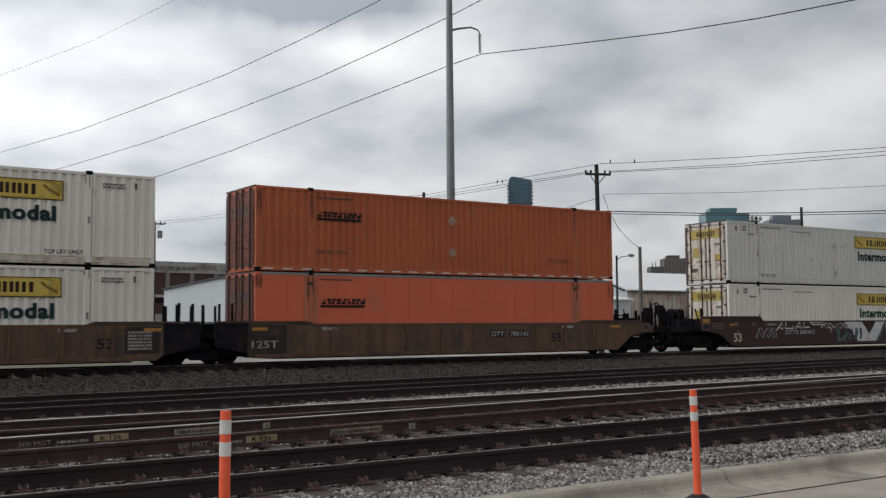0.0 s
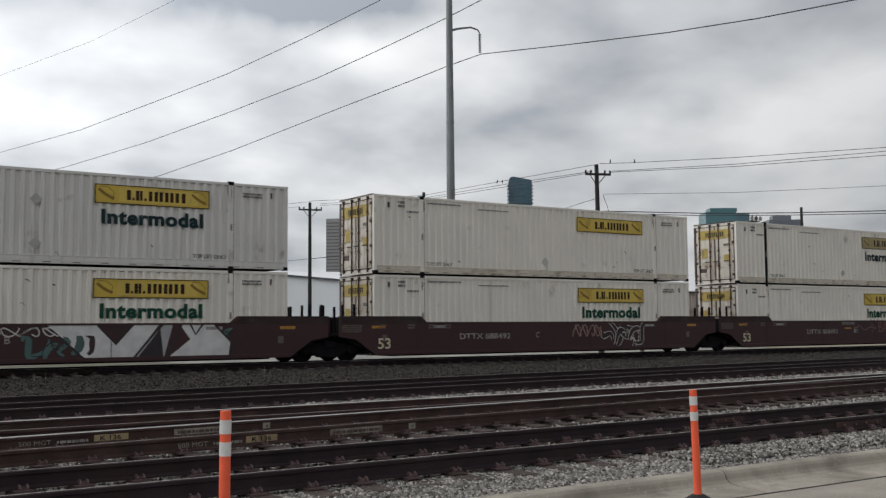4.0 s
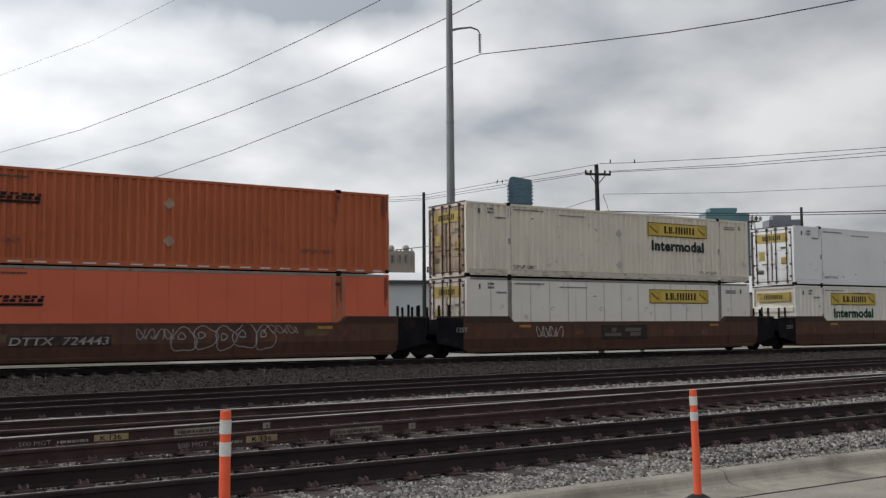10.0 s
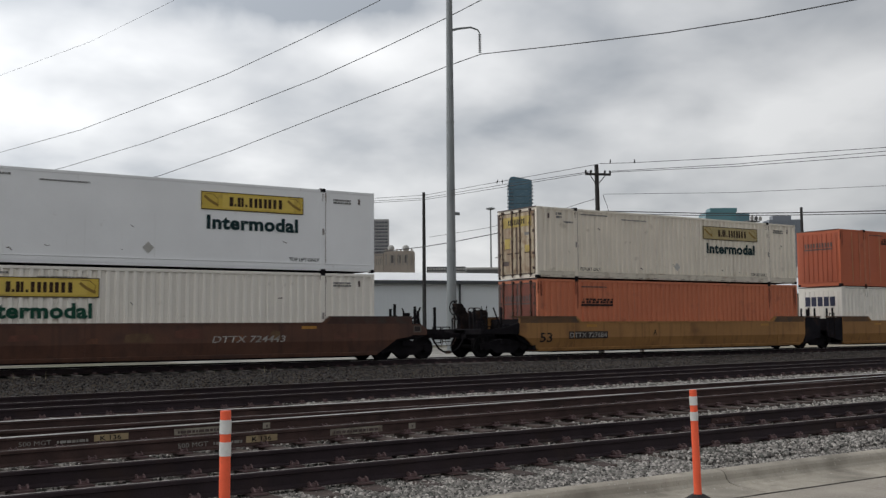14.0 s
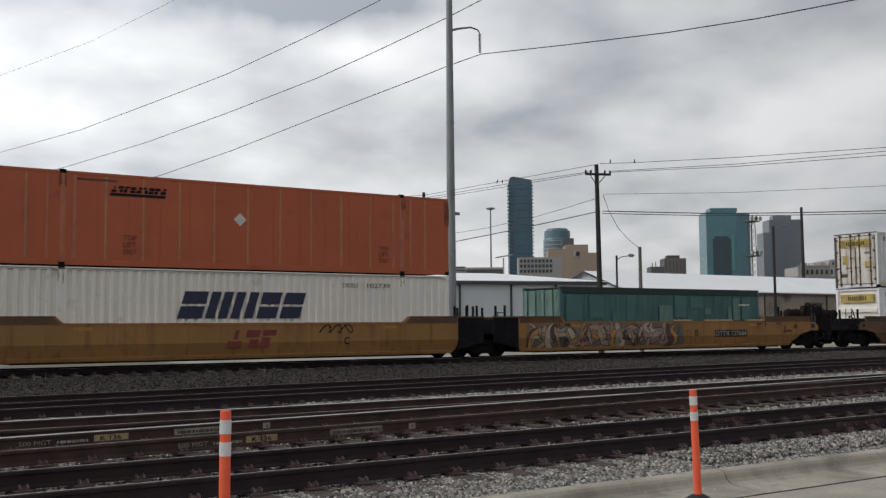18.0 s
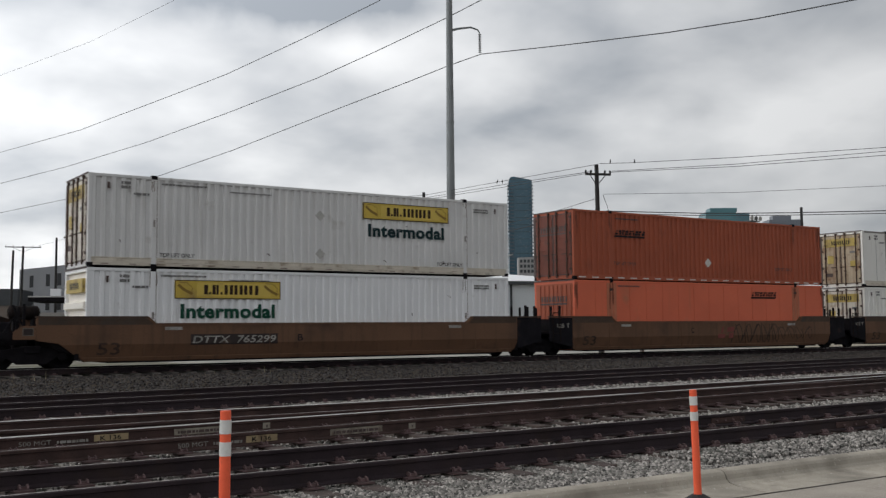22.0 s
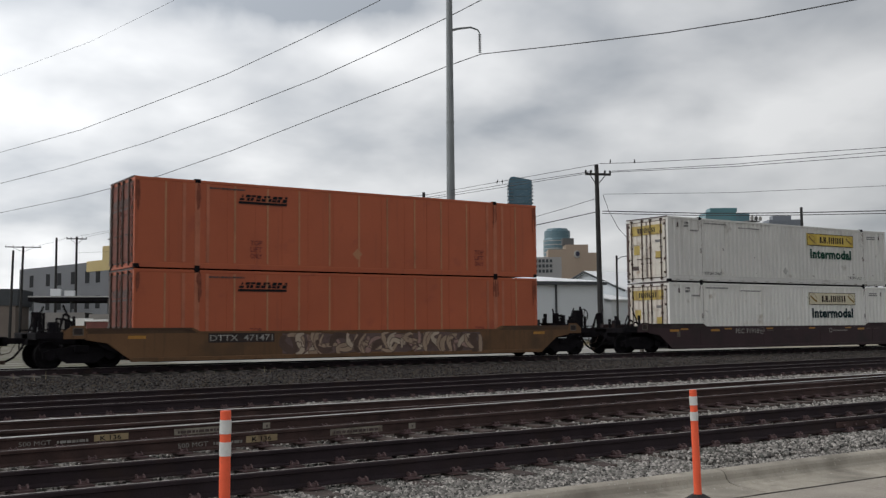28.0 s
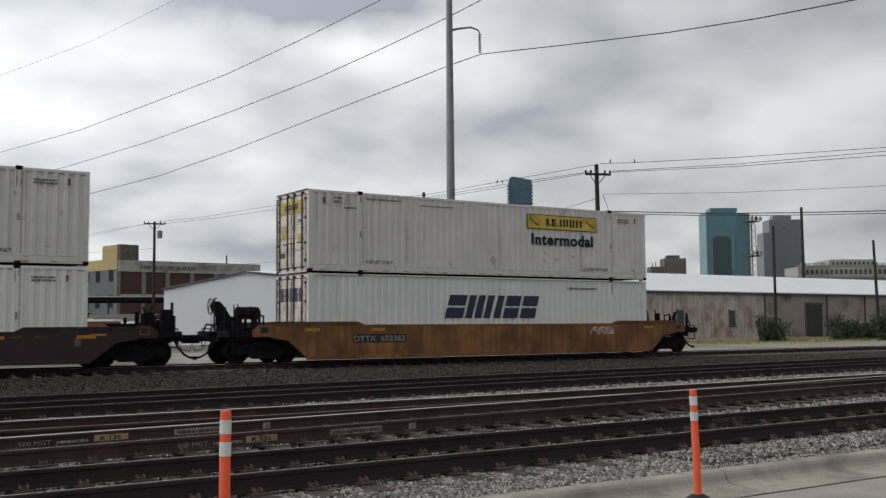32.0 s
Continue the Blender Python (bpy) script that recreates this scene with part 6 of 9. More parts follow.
            graffiti(c, 0.2 - HALF, 8.4 - HALF, 0.28, 1.30, YF, 37, [SPRAY_TAN, SPRAY_STONE, SPRAY_DUSK, SPRAY_TAN, SPRAY_GOLD, SPRAY_SAND, SPRAY_STONE, SPRAY_PINK], SPRAY_DARK, 46, SPRAY_MUD)
            graffiti(c, 7.9 - HALF, 8.75 - HALF, 0.30, 1.28, YF, 38, [SPRAY_SLATE, SPRAY_MUD], SPRAY_SLATE, 6, SPRAY_SLATE)
            bm = bmesh.new(); ribbon(bm, [(9.2 - HALF + 0.15 * math.cos(0.35 * j), 0.84 + 0.13 * math.sin(0.35 * j)) for j in range(19)], 0.03, YF - 0.006); part("graffiti_stroke", bm, SPRAY_DUSK, c)
            rust = mat("rust_run_patch", (0.10, 0.04, 0.02), 0.8, 0, 0.3, 3, 30, 0.1)
            for u, z, w, hh in ((13.6, 1.18, 0.5, 0.1), (14.3, 1.12, 0.14, 0.22), (15.1, 1.2, 0.35, 0.08), (15.6, 0.82, 0.7, 0.12), (15.7, 0.78, 0.12, 0.4), (16.4, 1.0, 0.3, 0.22), (12.2, 0.3, 0.9, 0.06)):
                bm = bmesh.new(); quad(bm, ((u - HALF, z), (u - HALF + w, z + 0.02), (u - HALF + w * 0.9, z + hh), (u - HALF + 0.03, z + hh * 0.9)), YF - 0.003)
                part("paint_patch", bm, rust, c)
            mark(c, "B", 9.6, 0.72, 0.22, 0.26, INK)
            mark(c, "DTTX 727684", 10.95, 0.7, 2.05, 0.22, WHITE_INK, 0, True)
            brake_end(c, 1, 1.52)
            ladder_gap(c, -1)
            # pale strips put the sunlight on the coaming's top edge into the colour
            for a, b in ((8.4, 9.4), (10.3, 12.1), (13.1, 14.3)):
                bm = bmesh.new(); box(bm, a - HALF, b - HALF, -1.5, -1.36, 1.372, 1.435, 0.012); part("sill_guide", bm, SPRAY_SAND, c, "pale strip of painted sunlight along the top edge")
    load(162.8, (J + ", rust-streaked doors," + top, WHITE_DIRTY, "corr", "j", ("rusty_door", "faded_sign")), ("faded orange corrugated container" + low, ORANGE_FADED, "corr", "s", ()))
    load(182.46, ("orange-red panel container with tan side posts" + top, ORANGE_RED, "plate", "s", ("tan", "diamond_mid")), ("white corrugated container with navy fleet name" + low, WHITE_FLEET, "corr", "w", ("number",)))
    BOXES.append(short_container("green forty-foot container, sheen painted in patches, alone in a rail well", 204.1 + 6.096, LOW))
    # brown three-unit car
    for u0, lk, rk, k in ((225.72, "coupler", "share", 0), (245.27, "truck", "share", 1), (264.9, "truck", "coupler", 2)):
        c = well_car("brown well car unit, weathered, with dark lettering", u0 + HALF, "brown", lk, rk, lean=0.3)
        CARS.append(c)
        mark(c, "53", 0.3, 0.40, 0.7, 0.38, FAINT)
        if k == 0:
            brake_end(c, -1, 1.52)
            mark(c, "DTTX  765299", 3.3, 0.72, 2.9, 0.24, WHITE_INK, 0.2, True)
            mark(c, "B", 7.0, 0.76, 0.2, 0.22, INK)
        elif k == 1:
            mark(c, "125 T", -1.1, 1.12, 0.65, 0.17)
            mark(c, "C", 6.6, 0.85, 0.18, 0.22, INK)
            slanted_name(c, 8.3 - HALF, 0.6, 1.1, 0.5, YF - 0.006, RED_INK, False, 2)
            scrawl(c, 9.3 - HALF, 12.5 - HALF, 0.35, 1.25, YF, 41, FAINT, 0.05, 5)
            scrawl(c, 12.3 - HALF, 15.0 - HALF, 0.5, 1.1, YF, 44, FAINT, 0.035, 4)
            ladder_gap(c, -1)
        else:
            mark(c, "125 T", -1.1, 1.12, 0.65, 0.17)
            scrawl(c, 3.2 - HALF, 4.8 - HALF, 0.8, 1.15, YF, 42, INK_FADED, 0.04, 4)
            mark(c, "DTTX 765299", 9.9, 0.72, 2.5, 0.22, WHITE_INK, 0, True)
            ladder_gap(c, -1)
    load(225.72, ("white corrugated container with yellow fleet sign" + top, WHITE_DULL, "corr", "j", ("placard2",)), (J + low, WHITE_CLEAN, "corr", "j", ("sign_low", "green", "slat_door")))
    load(245.27, (O + top, ORANGE_DEEP, "corr", "s", ("diamond_low",)), ("bright orange smooth-sided container with tan posts" + low, ORANGE_BRIGHT, "plate", "s", ("name_far", "tan_posts")))
    load(264.9, ("white panel-sided container with rusty doors and yellow sign" + top, WHITE_PANEL, "plate", "j", ("no_word", "grey_top", "two_lift_words", "rusty_door", "grey_post")), (J + low, WHITE_PANEL, "corr", "j", ("green",)))
    # three single cars
    c = well_car("dull amber well car with low sides and pale graffiti", 288.38 + HALF, "amber", "coupler", "coupler", 1.10, 1.22, 0.20)
    CARS.append(c)
    mark(c, "DTTX  471471", 2.45, 0.78, 2.2, 0.2, WHITE_INK, 0, True)
    graffiti(c, 5.0 - HALF, 13.2 - HALF, 0.25, 1.02, YF, 51, [SPRAY_SAND, SPRAY_TAN, SPRAY_PINK, SPRAY_TAN, SPRAY_DUSK], SPRAY_DUSK, 44, mat("mauve_spray_ground", (0.13, 0.085, 0.075), 0.65, 0, 0.2, 2, 40, 0))
    low_end(c, 1, 1.22)
    load(288.38, ("orange-red panel container with tan side posts" + top, ORANGE_RED, "plate", "s", ("tan",)), ("orange-red panel container with tan posts" + low, ORANGE_RED, "plate", "s", ("tan",)))
    c = well_car("dark maroon well car with low sides and amber reflectors", 311.97 + HALF, "dark", "coupler", "coupler", 1.13, 1.26, 0.18)
    CARS.append(c)
    mark(c, "FEC 71918", 4.05, 0.8, 1.6, 0.22)
    for u in (0.45, 3.3, 6.17, 9.32, 12.17, 16.2):
        bm = bmesh.new(); quad(bm, ((u - HALF, 0.985), (u - HALF + 0.48, 0.985), (u - HALF + 0.48, 1.05), (u - HALF, 1.05)), YF - 0.006); part("reflective_strip", bm, REFLECT_AMBER, c)
    bm = bmesh.new(); ribbon(bm, [(5.87 - HALF + 0.15 * math.cos(a * math.pi / 8), 0.92 + 0.15 * math.sin(a * math.pi / 8)) for a in range(17)], 0.028, YF - 0.006); part("stencil_ring", bm, CAR_INK, c)
    bars(c, 5.77 - HALF, 0.87, 0.2, 0.09, YF - 0.006, CAR_INK, 2)
    bm = bmesh.new(); ribbon(bm, [(11.0 - HALF + 0.1 * math.cos(a * math.pi / 6), 0.9 + 0.1 * math.sin(a * math.pi / 6)) for a in range(13)], 0.03, YF - 0.006); part("stencil_ring", bm, CAR_INK, c)
    bars(c, 11.15 - HALF, 0.86, 1.2, 0.08, YF - 0.006, CAR_INK)
    bars(c, 6.2 - HALF, 0.9, 0.5, 0.05, YF - 0.006, STENCIL)
    low_end(c, 1, 1.26, False)
    for u in (7.6, 8.2, 13.9, 14.6):
        bars(c, u - HALF, 0.95, 0.35, 0.05, YF - 0.006, STENCIL)
    load(311.97, (J + top, WHITE_GREY, "corr", "j", ("green",)), ("white corrugated container with pale fleet sign" + low, WHITE_PANEL, "corr", "j", ("cream_sign",)))
    c = well_car("orange-brown rust-stained last well car of the train", 335.56 + HALF, "orange", "coupler", "coupler", 1.29, 1.40, 0.12)
    CARS.append(c)
    mark(c, "DTTX  652362", 1.7, 0.7, 2.1, 0.2, WHITE_INK, 0, True)
    scrawl(c, 12.8 - HALF, 14.0 - HALF, 0.85, 1.15, YF, 61, SPRAY_WHITE, 0.035, 3)
    brake_end(c, -1, 1.40)
    load(335.56, (J + ", greyed," + top, WHITE_GREY, "corr", "j", ()), ("white corrugated container with navy fleet name" + low, WHITE_SOFT, "corr", "w", ()))


build_train()
for car in CARS:
    if "red-brown" in car["label"]:
        fold_marks(car, 0.22)
    elif car["label"].startswith(("ochre", "brown")):
        fold_marks(car, 0.3)
MAIN_Y = 32.30 + CW / 2


# ---- ground ----
def ground_height(x, y):
    """The yard lies low at the near tracks and rises to the main line's bed."""
    if y < 7.55:
        return -0.405
    if y < 8.1:
        return -0.405 + 0.022 * (y - 7.55) / 0.55
    if y < 11.0:
        return -0.383
    if y < 12.0:
        return -0.383 - 0.022 * (y - 11.0)
    if y < 21.5:
        return -0.405
    if y < 27.5:
        return -0.405 + 0.175 * (y - 21.5) / 6.0
    if y < 36.5:
        return -0.23
    if y < 41:
        return -0.23 - 0.25 * (y - 36.5) / 4.5
    return -0.48


def strip(name, label, xs, ys, zf, material, category):
    me = bpy.data.meshes.new(name)
    v = [(x, y, zf(x, y)) for y in ys for x in xs]
    n = len(xs)
    f = [(j * n + i, j * n + i + 1, (j + 1) * n + i + 1, (j + 1) * n + i) for j in range(len(ys) - 1) for i in range(n - 1)]
    me.from_pydata(v, [], f)
    me.materials.append(material)
    return tagged(new(name, me), label, category, kind="structure")


def bumpy(x, y):
    return ground_height(x, y) + 0.02 * noise.noise((x * 1.3, y * 1.3, 0)) + 0.012 * noise.noise((x * 4, y * 4, 3))


FAR_X = [-2500, -400, -120]
strip("ground", "pale gravel and concrete yard reaching the horizon", FAR_X + [0, 120, 400, 3500], [-1500, -200, 3.0, 7.0, 21.5, 36.5, 41, 60, 120, 400, 4500],
      lambda x, y: -0.52 if y < 30 else -0.50, YARD, "ground")
strip("ballast", "grey crushed-stone ballast under the near tracks", [-40, -10] + [i * 0.5 for i in range(-4, 80)] + [60, 120, 200], [7.32, 7.4] + [7.8 + 0.4 * i for i in range(35)],
      lambda x, y: bumpy(x, y) - (0.2 if y < 7.35 else 0), BALLAST, "ballast")
strip("ballast_bank", "dark dusty ballast shoulder of the main line", [-200, -60, -20] + [i * 1.0 for i in range(0, 80)] + [110, 200, 400], [21.4] + [21.9 + 0.6 * i for i in range(25)] + [36.9, 38, 41.2],
      lambda x, y: bumpy(x, y) + 0.004, BALLAST_DARK, "ballast")


strip("apron", "pale grey gravel apron behind the main line", [17, 19, 24, 30, 40, 50, 60, 61.9], [41.3, 43, 50, 60, 72], lambda x, y: -0.49 if 18 < x else -0.51, mat("pale_gravel_apron", (0.30, 0.29, 0.265), 0.95, 0, 0.25, 0.6, 8, 0.3, stain=((0.20, 0.20, 0.16), 0.18, 0.3), speck=((0.42, 0.41, 0.38), 0.12, 0.5), spec=0.1), "ground")
strip("dirt_lot", "bare tan dirt between the main line and the long warehouse", [62, 66, 80, 110, 150, 230], [41.3, 43, 55, 66, 80.5], lambda x, y: -0.49 if x > 63 else -0.51, DIRT, "ground")


def stones(name, label, count, area, size, material, seed, slope=0.0, lift=0.015):
    """Loose stones as one mesh of jittered blocks."""
    rng = np.random.default_rng(seed)
    x0, x1, y0, y1 = area
    c = np.stack([rng.uniform(x0, x1, count), rng.uniform(y0, y1, count), np.zeros(count)], 1)
    c[:, 1] = y0 + slope * np.minimum(c[:, 0], 36) + (c[:, 1] - y0) * (y1 - y0 - slope * np.minimum(c[:, 0], 36)) / (y1 - y0)
    c[:, 2] = [ground_height(a, b) + lift for a, b, _ in c]
    s = rng.uniform(size * 0.5, size * 1.25, (count, 1, 1)) * rng.uniform(0.6, 1.2, (count, 1, 3))
    corners = np.array([(a, b, d) for a in (-0.5, 0.5) for b in (-0.5, 0.5) for d in (-0.5, 0.5)])
    v = corners[None] * s * rng.uniform(0.62, 1.15, (count, 8, 1))
    ang = rng.uniform(0, math.pi, (count, 3))
    for k, (i, j) in enumerate(((0, 1), (1, 2), (0, 2))):
        ca, sa = np.cos(ang[:, k])[:, None], np.sin(ang[:, k])[:, None]
        a, b = v[:, :, i].copy(), v[:, :, j].copy()
        v[:, :, i], v[:, :, j] = ca * a - sa * b, sa * a + ca * b
    v = (v + c[:, None, :]).reshape(-1, 3)
    q = np.array([(0, 1, 3, 2), (4, 6, 7, 5), (0, 4, 5, 1), (2, 3, 7, 6), (0, 2, 6, 4), (1, 5, 7, 3)])
    f = (q[None] + 8 * np.arange(count)[:, None, None]).reshape(-1, 4)
    me = bpy.data.meshes.new(name)
    me.vertices.add(len(v)); me.vertices.foreach_set("co", v.ravel())
    me.loops.add(f.size); me.loops.foreach_set("vertex_index", f.ravel().astype(np.int32))
    me.polygons.add(len(f)); me.polygons.foreach_set("loop_start", np.arange(0, f.size, 4, dtype=np.int32))
    me.update(calc_edges=True)
    me.materials.append(material)
    return tagged(new(name, me), label, "gravel", kind="stuff")


stones("ballast_stones", "loose pale grey crushed stones beside the near track", 52000, (1.5, 19, 7.42, 9.0), 0.034, STONE, 1)
stones("ballast_stones", "crushed stones spilled over the tie ends", 5200, (8.8, 19, 7.9, 8.8), 0.036, STONE, 6, 0.0, 0.05)
stones("ballast_stones", "loose grey stones between the near rails and tracks", 26000, (1.5, 30, 9.0, 14.2), 0.044, STONE, 2)
stones("ballast_stones", "pale stones between the yard tracks", 9000, (10, 48, 14.0, 21.5), 0.075, STONE, 3)
stones("ballast_stones", "pale stones beyond the middle yard track", 30000, (9, 52, 16.9, 19.9), 0.065, STONE, 5, 0.0, 0.04)
stones("ballast_stones", "dark dusty stones on the main line shoulder", 100000, (2, 62, 21.95, 31.6), 0.042, STONE_DARK, 4, 0.095)


# ---- tracks ----
def rail_profile(h=0.17):
    return [(-0.07, -h), (0.07, -h), (0.07, -h + 0.015), (0.014, -h + 0.035), (0.010, -0.045), (0.036, -0.035), (0.036, -0.006), (0.028, 0.0), (-0.028, 0.0), (-0.036, -0.006), (-0.036, -0.035), (-0.010, -0.045), (-0.014, -h + 0.035), (-0.07, -h + 0.015)]


def line_track(label, x0, x1, yc, slope, top, shiny, tie_span, spacing=0.56, web=None, wood=None):
    """A track along x whose centre lies at yc + slope * x, its rail tops at height top."""
    th = thing("railway_track", label, "railway track", "parallel yard tracks", "structure")
    ang = math.atan(slope)
    for s, bright in zip((-1, 1), shiny):
        y_off = s * 0.7525 / math.cos(ang)
        bm = bmesh.new()
        ring0, ring1 = [], []
        for a, b in rail_profile():
            ring0.append(bm.verts.new((x0, yc + slope * x0 + y_off + a, top + b)))
            ring1.append(bm.verts.new((x1, yc + slope * x1 + y_off + a, top + b)))
        n = len(ring0)
        for i in range(n):
            bm.faces.new((ring0[i], ring0[(i + 1) % n], ring1[(i + 1) % n], ring1[i]))
        rail = part("rail", bm, web or RAIL_WEB, th, "rust-brown steel rail with worn bright head")
        bm = bmesh.new()
        edge = [[bm.verts.new((x, yc + slope * x + y_off + d, top + z)) for x in (x0, x1)] for d, z in (((-0.038, -0.005), (-0.03, 0.004), (0.024, 0.004)) if bright else ((-0.02, 0.004), (0.016, 0.004)))]
        for (p, q), (p2, q2) in zip(edge, edge[1:]):
            bm.faces.new((p, q, q2, p2))
        part("running_surface", bm, RAIL_HEAD if bright else RAIL_DULL, rail)
    rng = random.Random(int(yc * 10))
    tie = shared("tie", lambda bm: box(bm, -0.115, 0.115, -1.3, 1.3, -0.17, 0.0, 0.012))
    clip = shared("clip", clip_mesh)
    a, b = tie_span
    n = int((b - a) / spacing)
    for i in range(n):
        x = a + i * spacing + rng.uniform(-0.03, 0.03)
        t = part("tie", tie, wood or TIE_WOOD, th)
        t.location = (x, yc + slope * x + rng.uniform(-0.04, 0.04), top - 0.185 - rng.uniform(0, 0.015))
        t.rotation_euler.z = ang + rng.uniform(-0.02, 0.02)
        for s in (-1, 1):
            c = part("rail_clip", clip, CLIP_STEEL, th)
            c.location = (x, yc + slope * x + s * 0.7525, top - 0.17)
            c.rotation_euler.z = ang
    # the ties beyond, joined
    bm = bmesh.new()
    spans = ((x0, a - spacing), (b, x1))
    for p, q in spans:
        x = p
        while x < q:
            box(bm, x - 0.115, x + 0.115, yc + slope * x - 1.3, yc + slope * x + 1.3, top - 0.35, top - 0.185)
            x += spacing
    if bm.verts:
        tagged(part("far_ties", bm, wood or TIE_WOOD, th), kind="stuff")
    return th


def clip_mesh(bm):
    """Tie plate with an elastic clip on each side of the rail base."""
    box(bm, -0.09, 0.09, -0.17, 0.17, -0.014, 0.002)
    for s in (-1, 1):
        for d in (-0.035, 0.035):
            pts = [(d, s * 0.055, 0.026), (d, s * 0.085, 0.046), (d, s * 0.115, 0.040), (d, s * 0.13, 0.012)]
            pipe(bm, pts, 0.011, 5)
        box(bm, -0.05, 0.05, s * 0.10 - 0.012, s * 0.10 + 0.012, 0.0, 0.035)


line_track("near yard track, dull rails on dark ties", -14, 60, 9.57, 0.022, -0.15, (0, 0), (0.5, 22))
line_track("yard track diverging to a turnout, chalk-marked rails", -14, 34, 12.65, 0.10, -0.15, (0, 1), (0.5, 24), web=RAIL_BROWN)
line_track("yard track with one bright rail", -20, 90, 15.30, 0.022, -0.15, (0, 1), (1.0, 26), web=RAIL_BROWN)
line_track("far yard track running off at an angle", -20, 110, 19.0, 0.09, -0.15, (0, 0), (2.0, 34))


def turnout_rail():
    """The outer rail of the far turnout on its long dark ties."""
    th = bpy.data.objects["railway_track.003"]
    bm = bmesh.new()
    x0, x1 = -20, 110
    rings = [[bm.verts.new((x, 21.62 + 0.095 * x + a, -0.15 + b)) for a, b in rail_profile()] for x in (x0, x1)]
    n = len(rings[0])
    for i in range(n):
        bm.faces.new((rings[0][i], rings[0][(i + 1) % n], rings[1][(i + 1) % n], rings[1][i]))
    rail = part("rail", bm, RAIL_WEB, th)
    bm = bmesh.new()
    bm.faces.new([bm.verts.new((x, 21.62 + 0.095 * x + d, -0.146)) for x, d in ((x0, -0.027), (x1, -0.027), (x1, 0.027), (x0, 0.027))])
    part("running_surface", bm, RAIL_DULL, rail)
    tie = shared("long_tie", lambda bm: box(bm, -0.115, 0.115, 0.0, 1.75, -0.17, 0.0, 0.012))
    for i in range(56):
        x = 2.0 + 0.56 * i
        t = part("tie", tie, TIE_WOOD, th)
        t.location = (x, 20.35 + 0.09 * x, -0.34)
        t.rotation_euler.z = 0.09


turnout_rail()
# the main line's ties are a paler grey than the yard's
line_track("main line track on a ballast bank under the train", -260, 420, MAIN_Y, 0.0, 0.0, (1, 1), (3.0, 62), 0.6, wood=TIE_PALE)


def rail_marks():
    """Paint-stick marks and pale tags on the webs of the chalk-marked track."""
    tan = mat("tan_rail_tag", (0.34, 0.26, 0.15), 0.8, 0, 0.2, 5, 50, 0.1, stain=((0.15, 0.10, 0.06), 0.2, 6))
    pale = mat("pale_rail_tag", (0.30, 0.27, 0.22), 0.8, 0, 0.2, 5, 50, 0.1, stain=((0.12, 0.09, 0.07), 0.22, 6))
    th = bpy.data.objects["railway_track.001"]
    ang = math.atan(0.10)

    def web(off, x):
        return 12.65 + 0.10 * x + off

    for off, x0, w, kind in ((0.7525, 3.78, 0.46, "tan"), (0.7525, 4.88, 0.80, "pale"), (0.7525, 6.24, 0.12, "pale"), (-0.7525, 5.30, 0.45, "tan"), (-0.7525, 6.56, 0.86, "pale"), (-0.7525, 7.88, 0.12, "pale")):
        bm = bmesh.new()
        box(bm, 0, w, -0.006, 0.0, -0.13, -0.045)
        tag = part("rail_tag", bm, tan if kind == "tan" else pale, th, "tan paper tag on the rail web" if kind == "tan" else "pale paint patch on the rail web")
        tag.location = (x0, web(off, x0) - 0.018, -0.15)
        tag.rotation_euler.z = ang
        if kind == "tan":
            body = "K 136"
            t = part("tag_lettering", text_mesh(body, 0.28, 0.06), INK, th)
            t.location = (x0 + 0.08, web(off, x0 + 0.08) - 0.028, -0.27)
            t.rotation_euler.z = ang
        else:
            t = bars(th, 0.05, -0.115, max(w - 0.1, 0.03), 0.06, -0.009, INK_FADED)
            t.location = tag.location
            t.rotation_euler.z = ang
    for off, x0 in ((0.7525, 2.84), (-0.7525, 4.38)):
        q = bars(th, 0.47, -0.125, 0.40, 0.055, -0.002, CAR_INK)
        q.location, q.rotation_euler.z = (x0, web(off, x0) - 0.02, -0.15), ang
        t = part("chalk_lettering", text_mesh("500 MGT", 0.40, 0.055, 0.0, 0.0), CAR_INK, th)
        t.location = (x0, web(off, x0) - 0.02, -0.275)
        t.rotation_euler.z = ang


rail_marks()


def rail_joint(x, off, w):
    """A bolted joint bar on the web of the near track's rail."""
    th = bpy.data.objects["railway_track"]
    bm = bmesh.new(); box(bm, -w / 2, w / 2, -0.03, -0.012, -0.135, -0.05, 0.005)
    bar = part("joint_bar", bm, RAIL_BROWN, th, "brown bolted joint bar")
    bar.location, bar.rotation_euler.z = (x, 9.57 + 0.022 * x + off, -0.15), math.atan(0.022)
    for k in range(4):
        bm = bmesh.new(); lathe(bm, [(-0.055, 0.016), (-0.03, 0.018)], (-0.36 * w + 0.24 * w * k, 0, -0.093), 6, "y")
        part("bolt", bm, CLIP_STEEL, bar)


rail_joint(12.16, 0.7525, 0.75)
rail_joint(13.2, -0.7525, 1.1)

# ---- kerb and road ----
KERB_PROF = [(7.45, -0.62), (7.45, -0.335), (7.43, -0.312), (7.36, -0.299), (7.27, -0.301), (7.225, -0.313), (7.198, -0.340), (7.180, -0.385), (7.145, -0.415), (7.05, -0.436), (6.66, -0.452), (6.66, -0.62)]


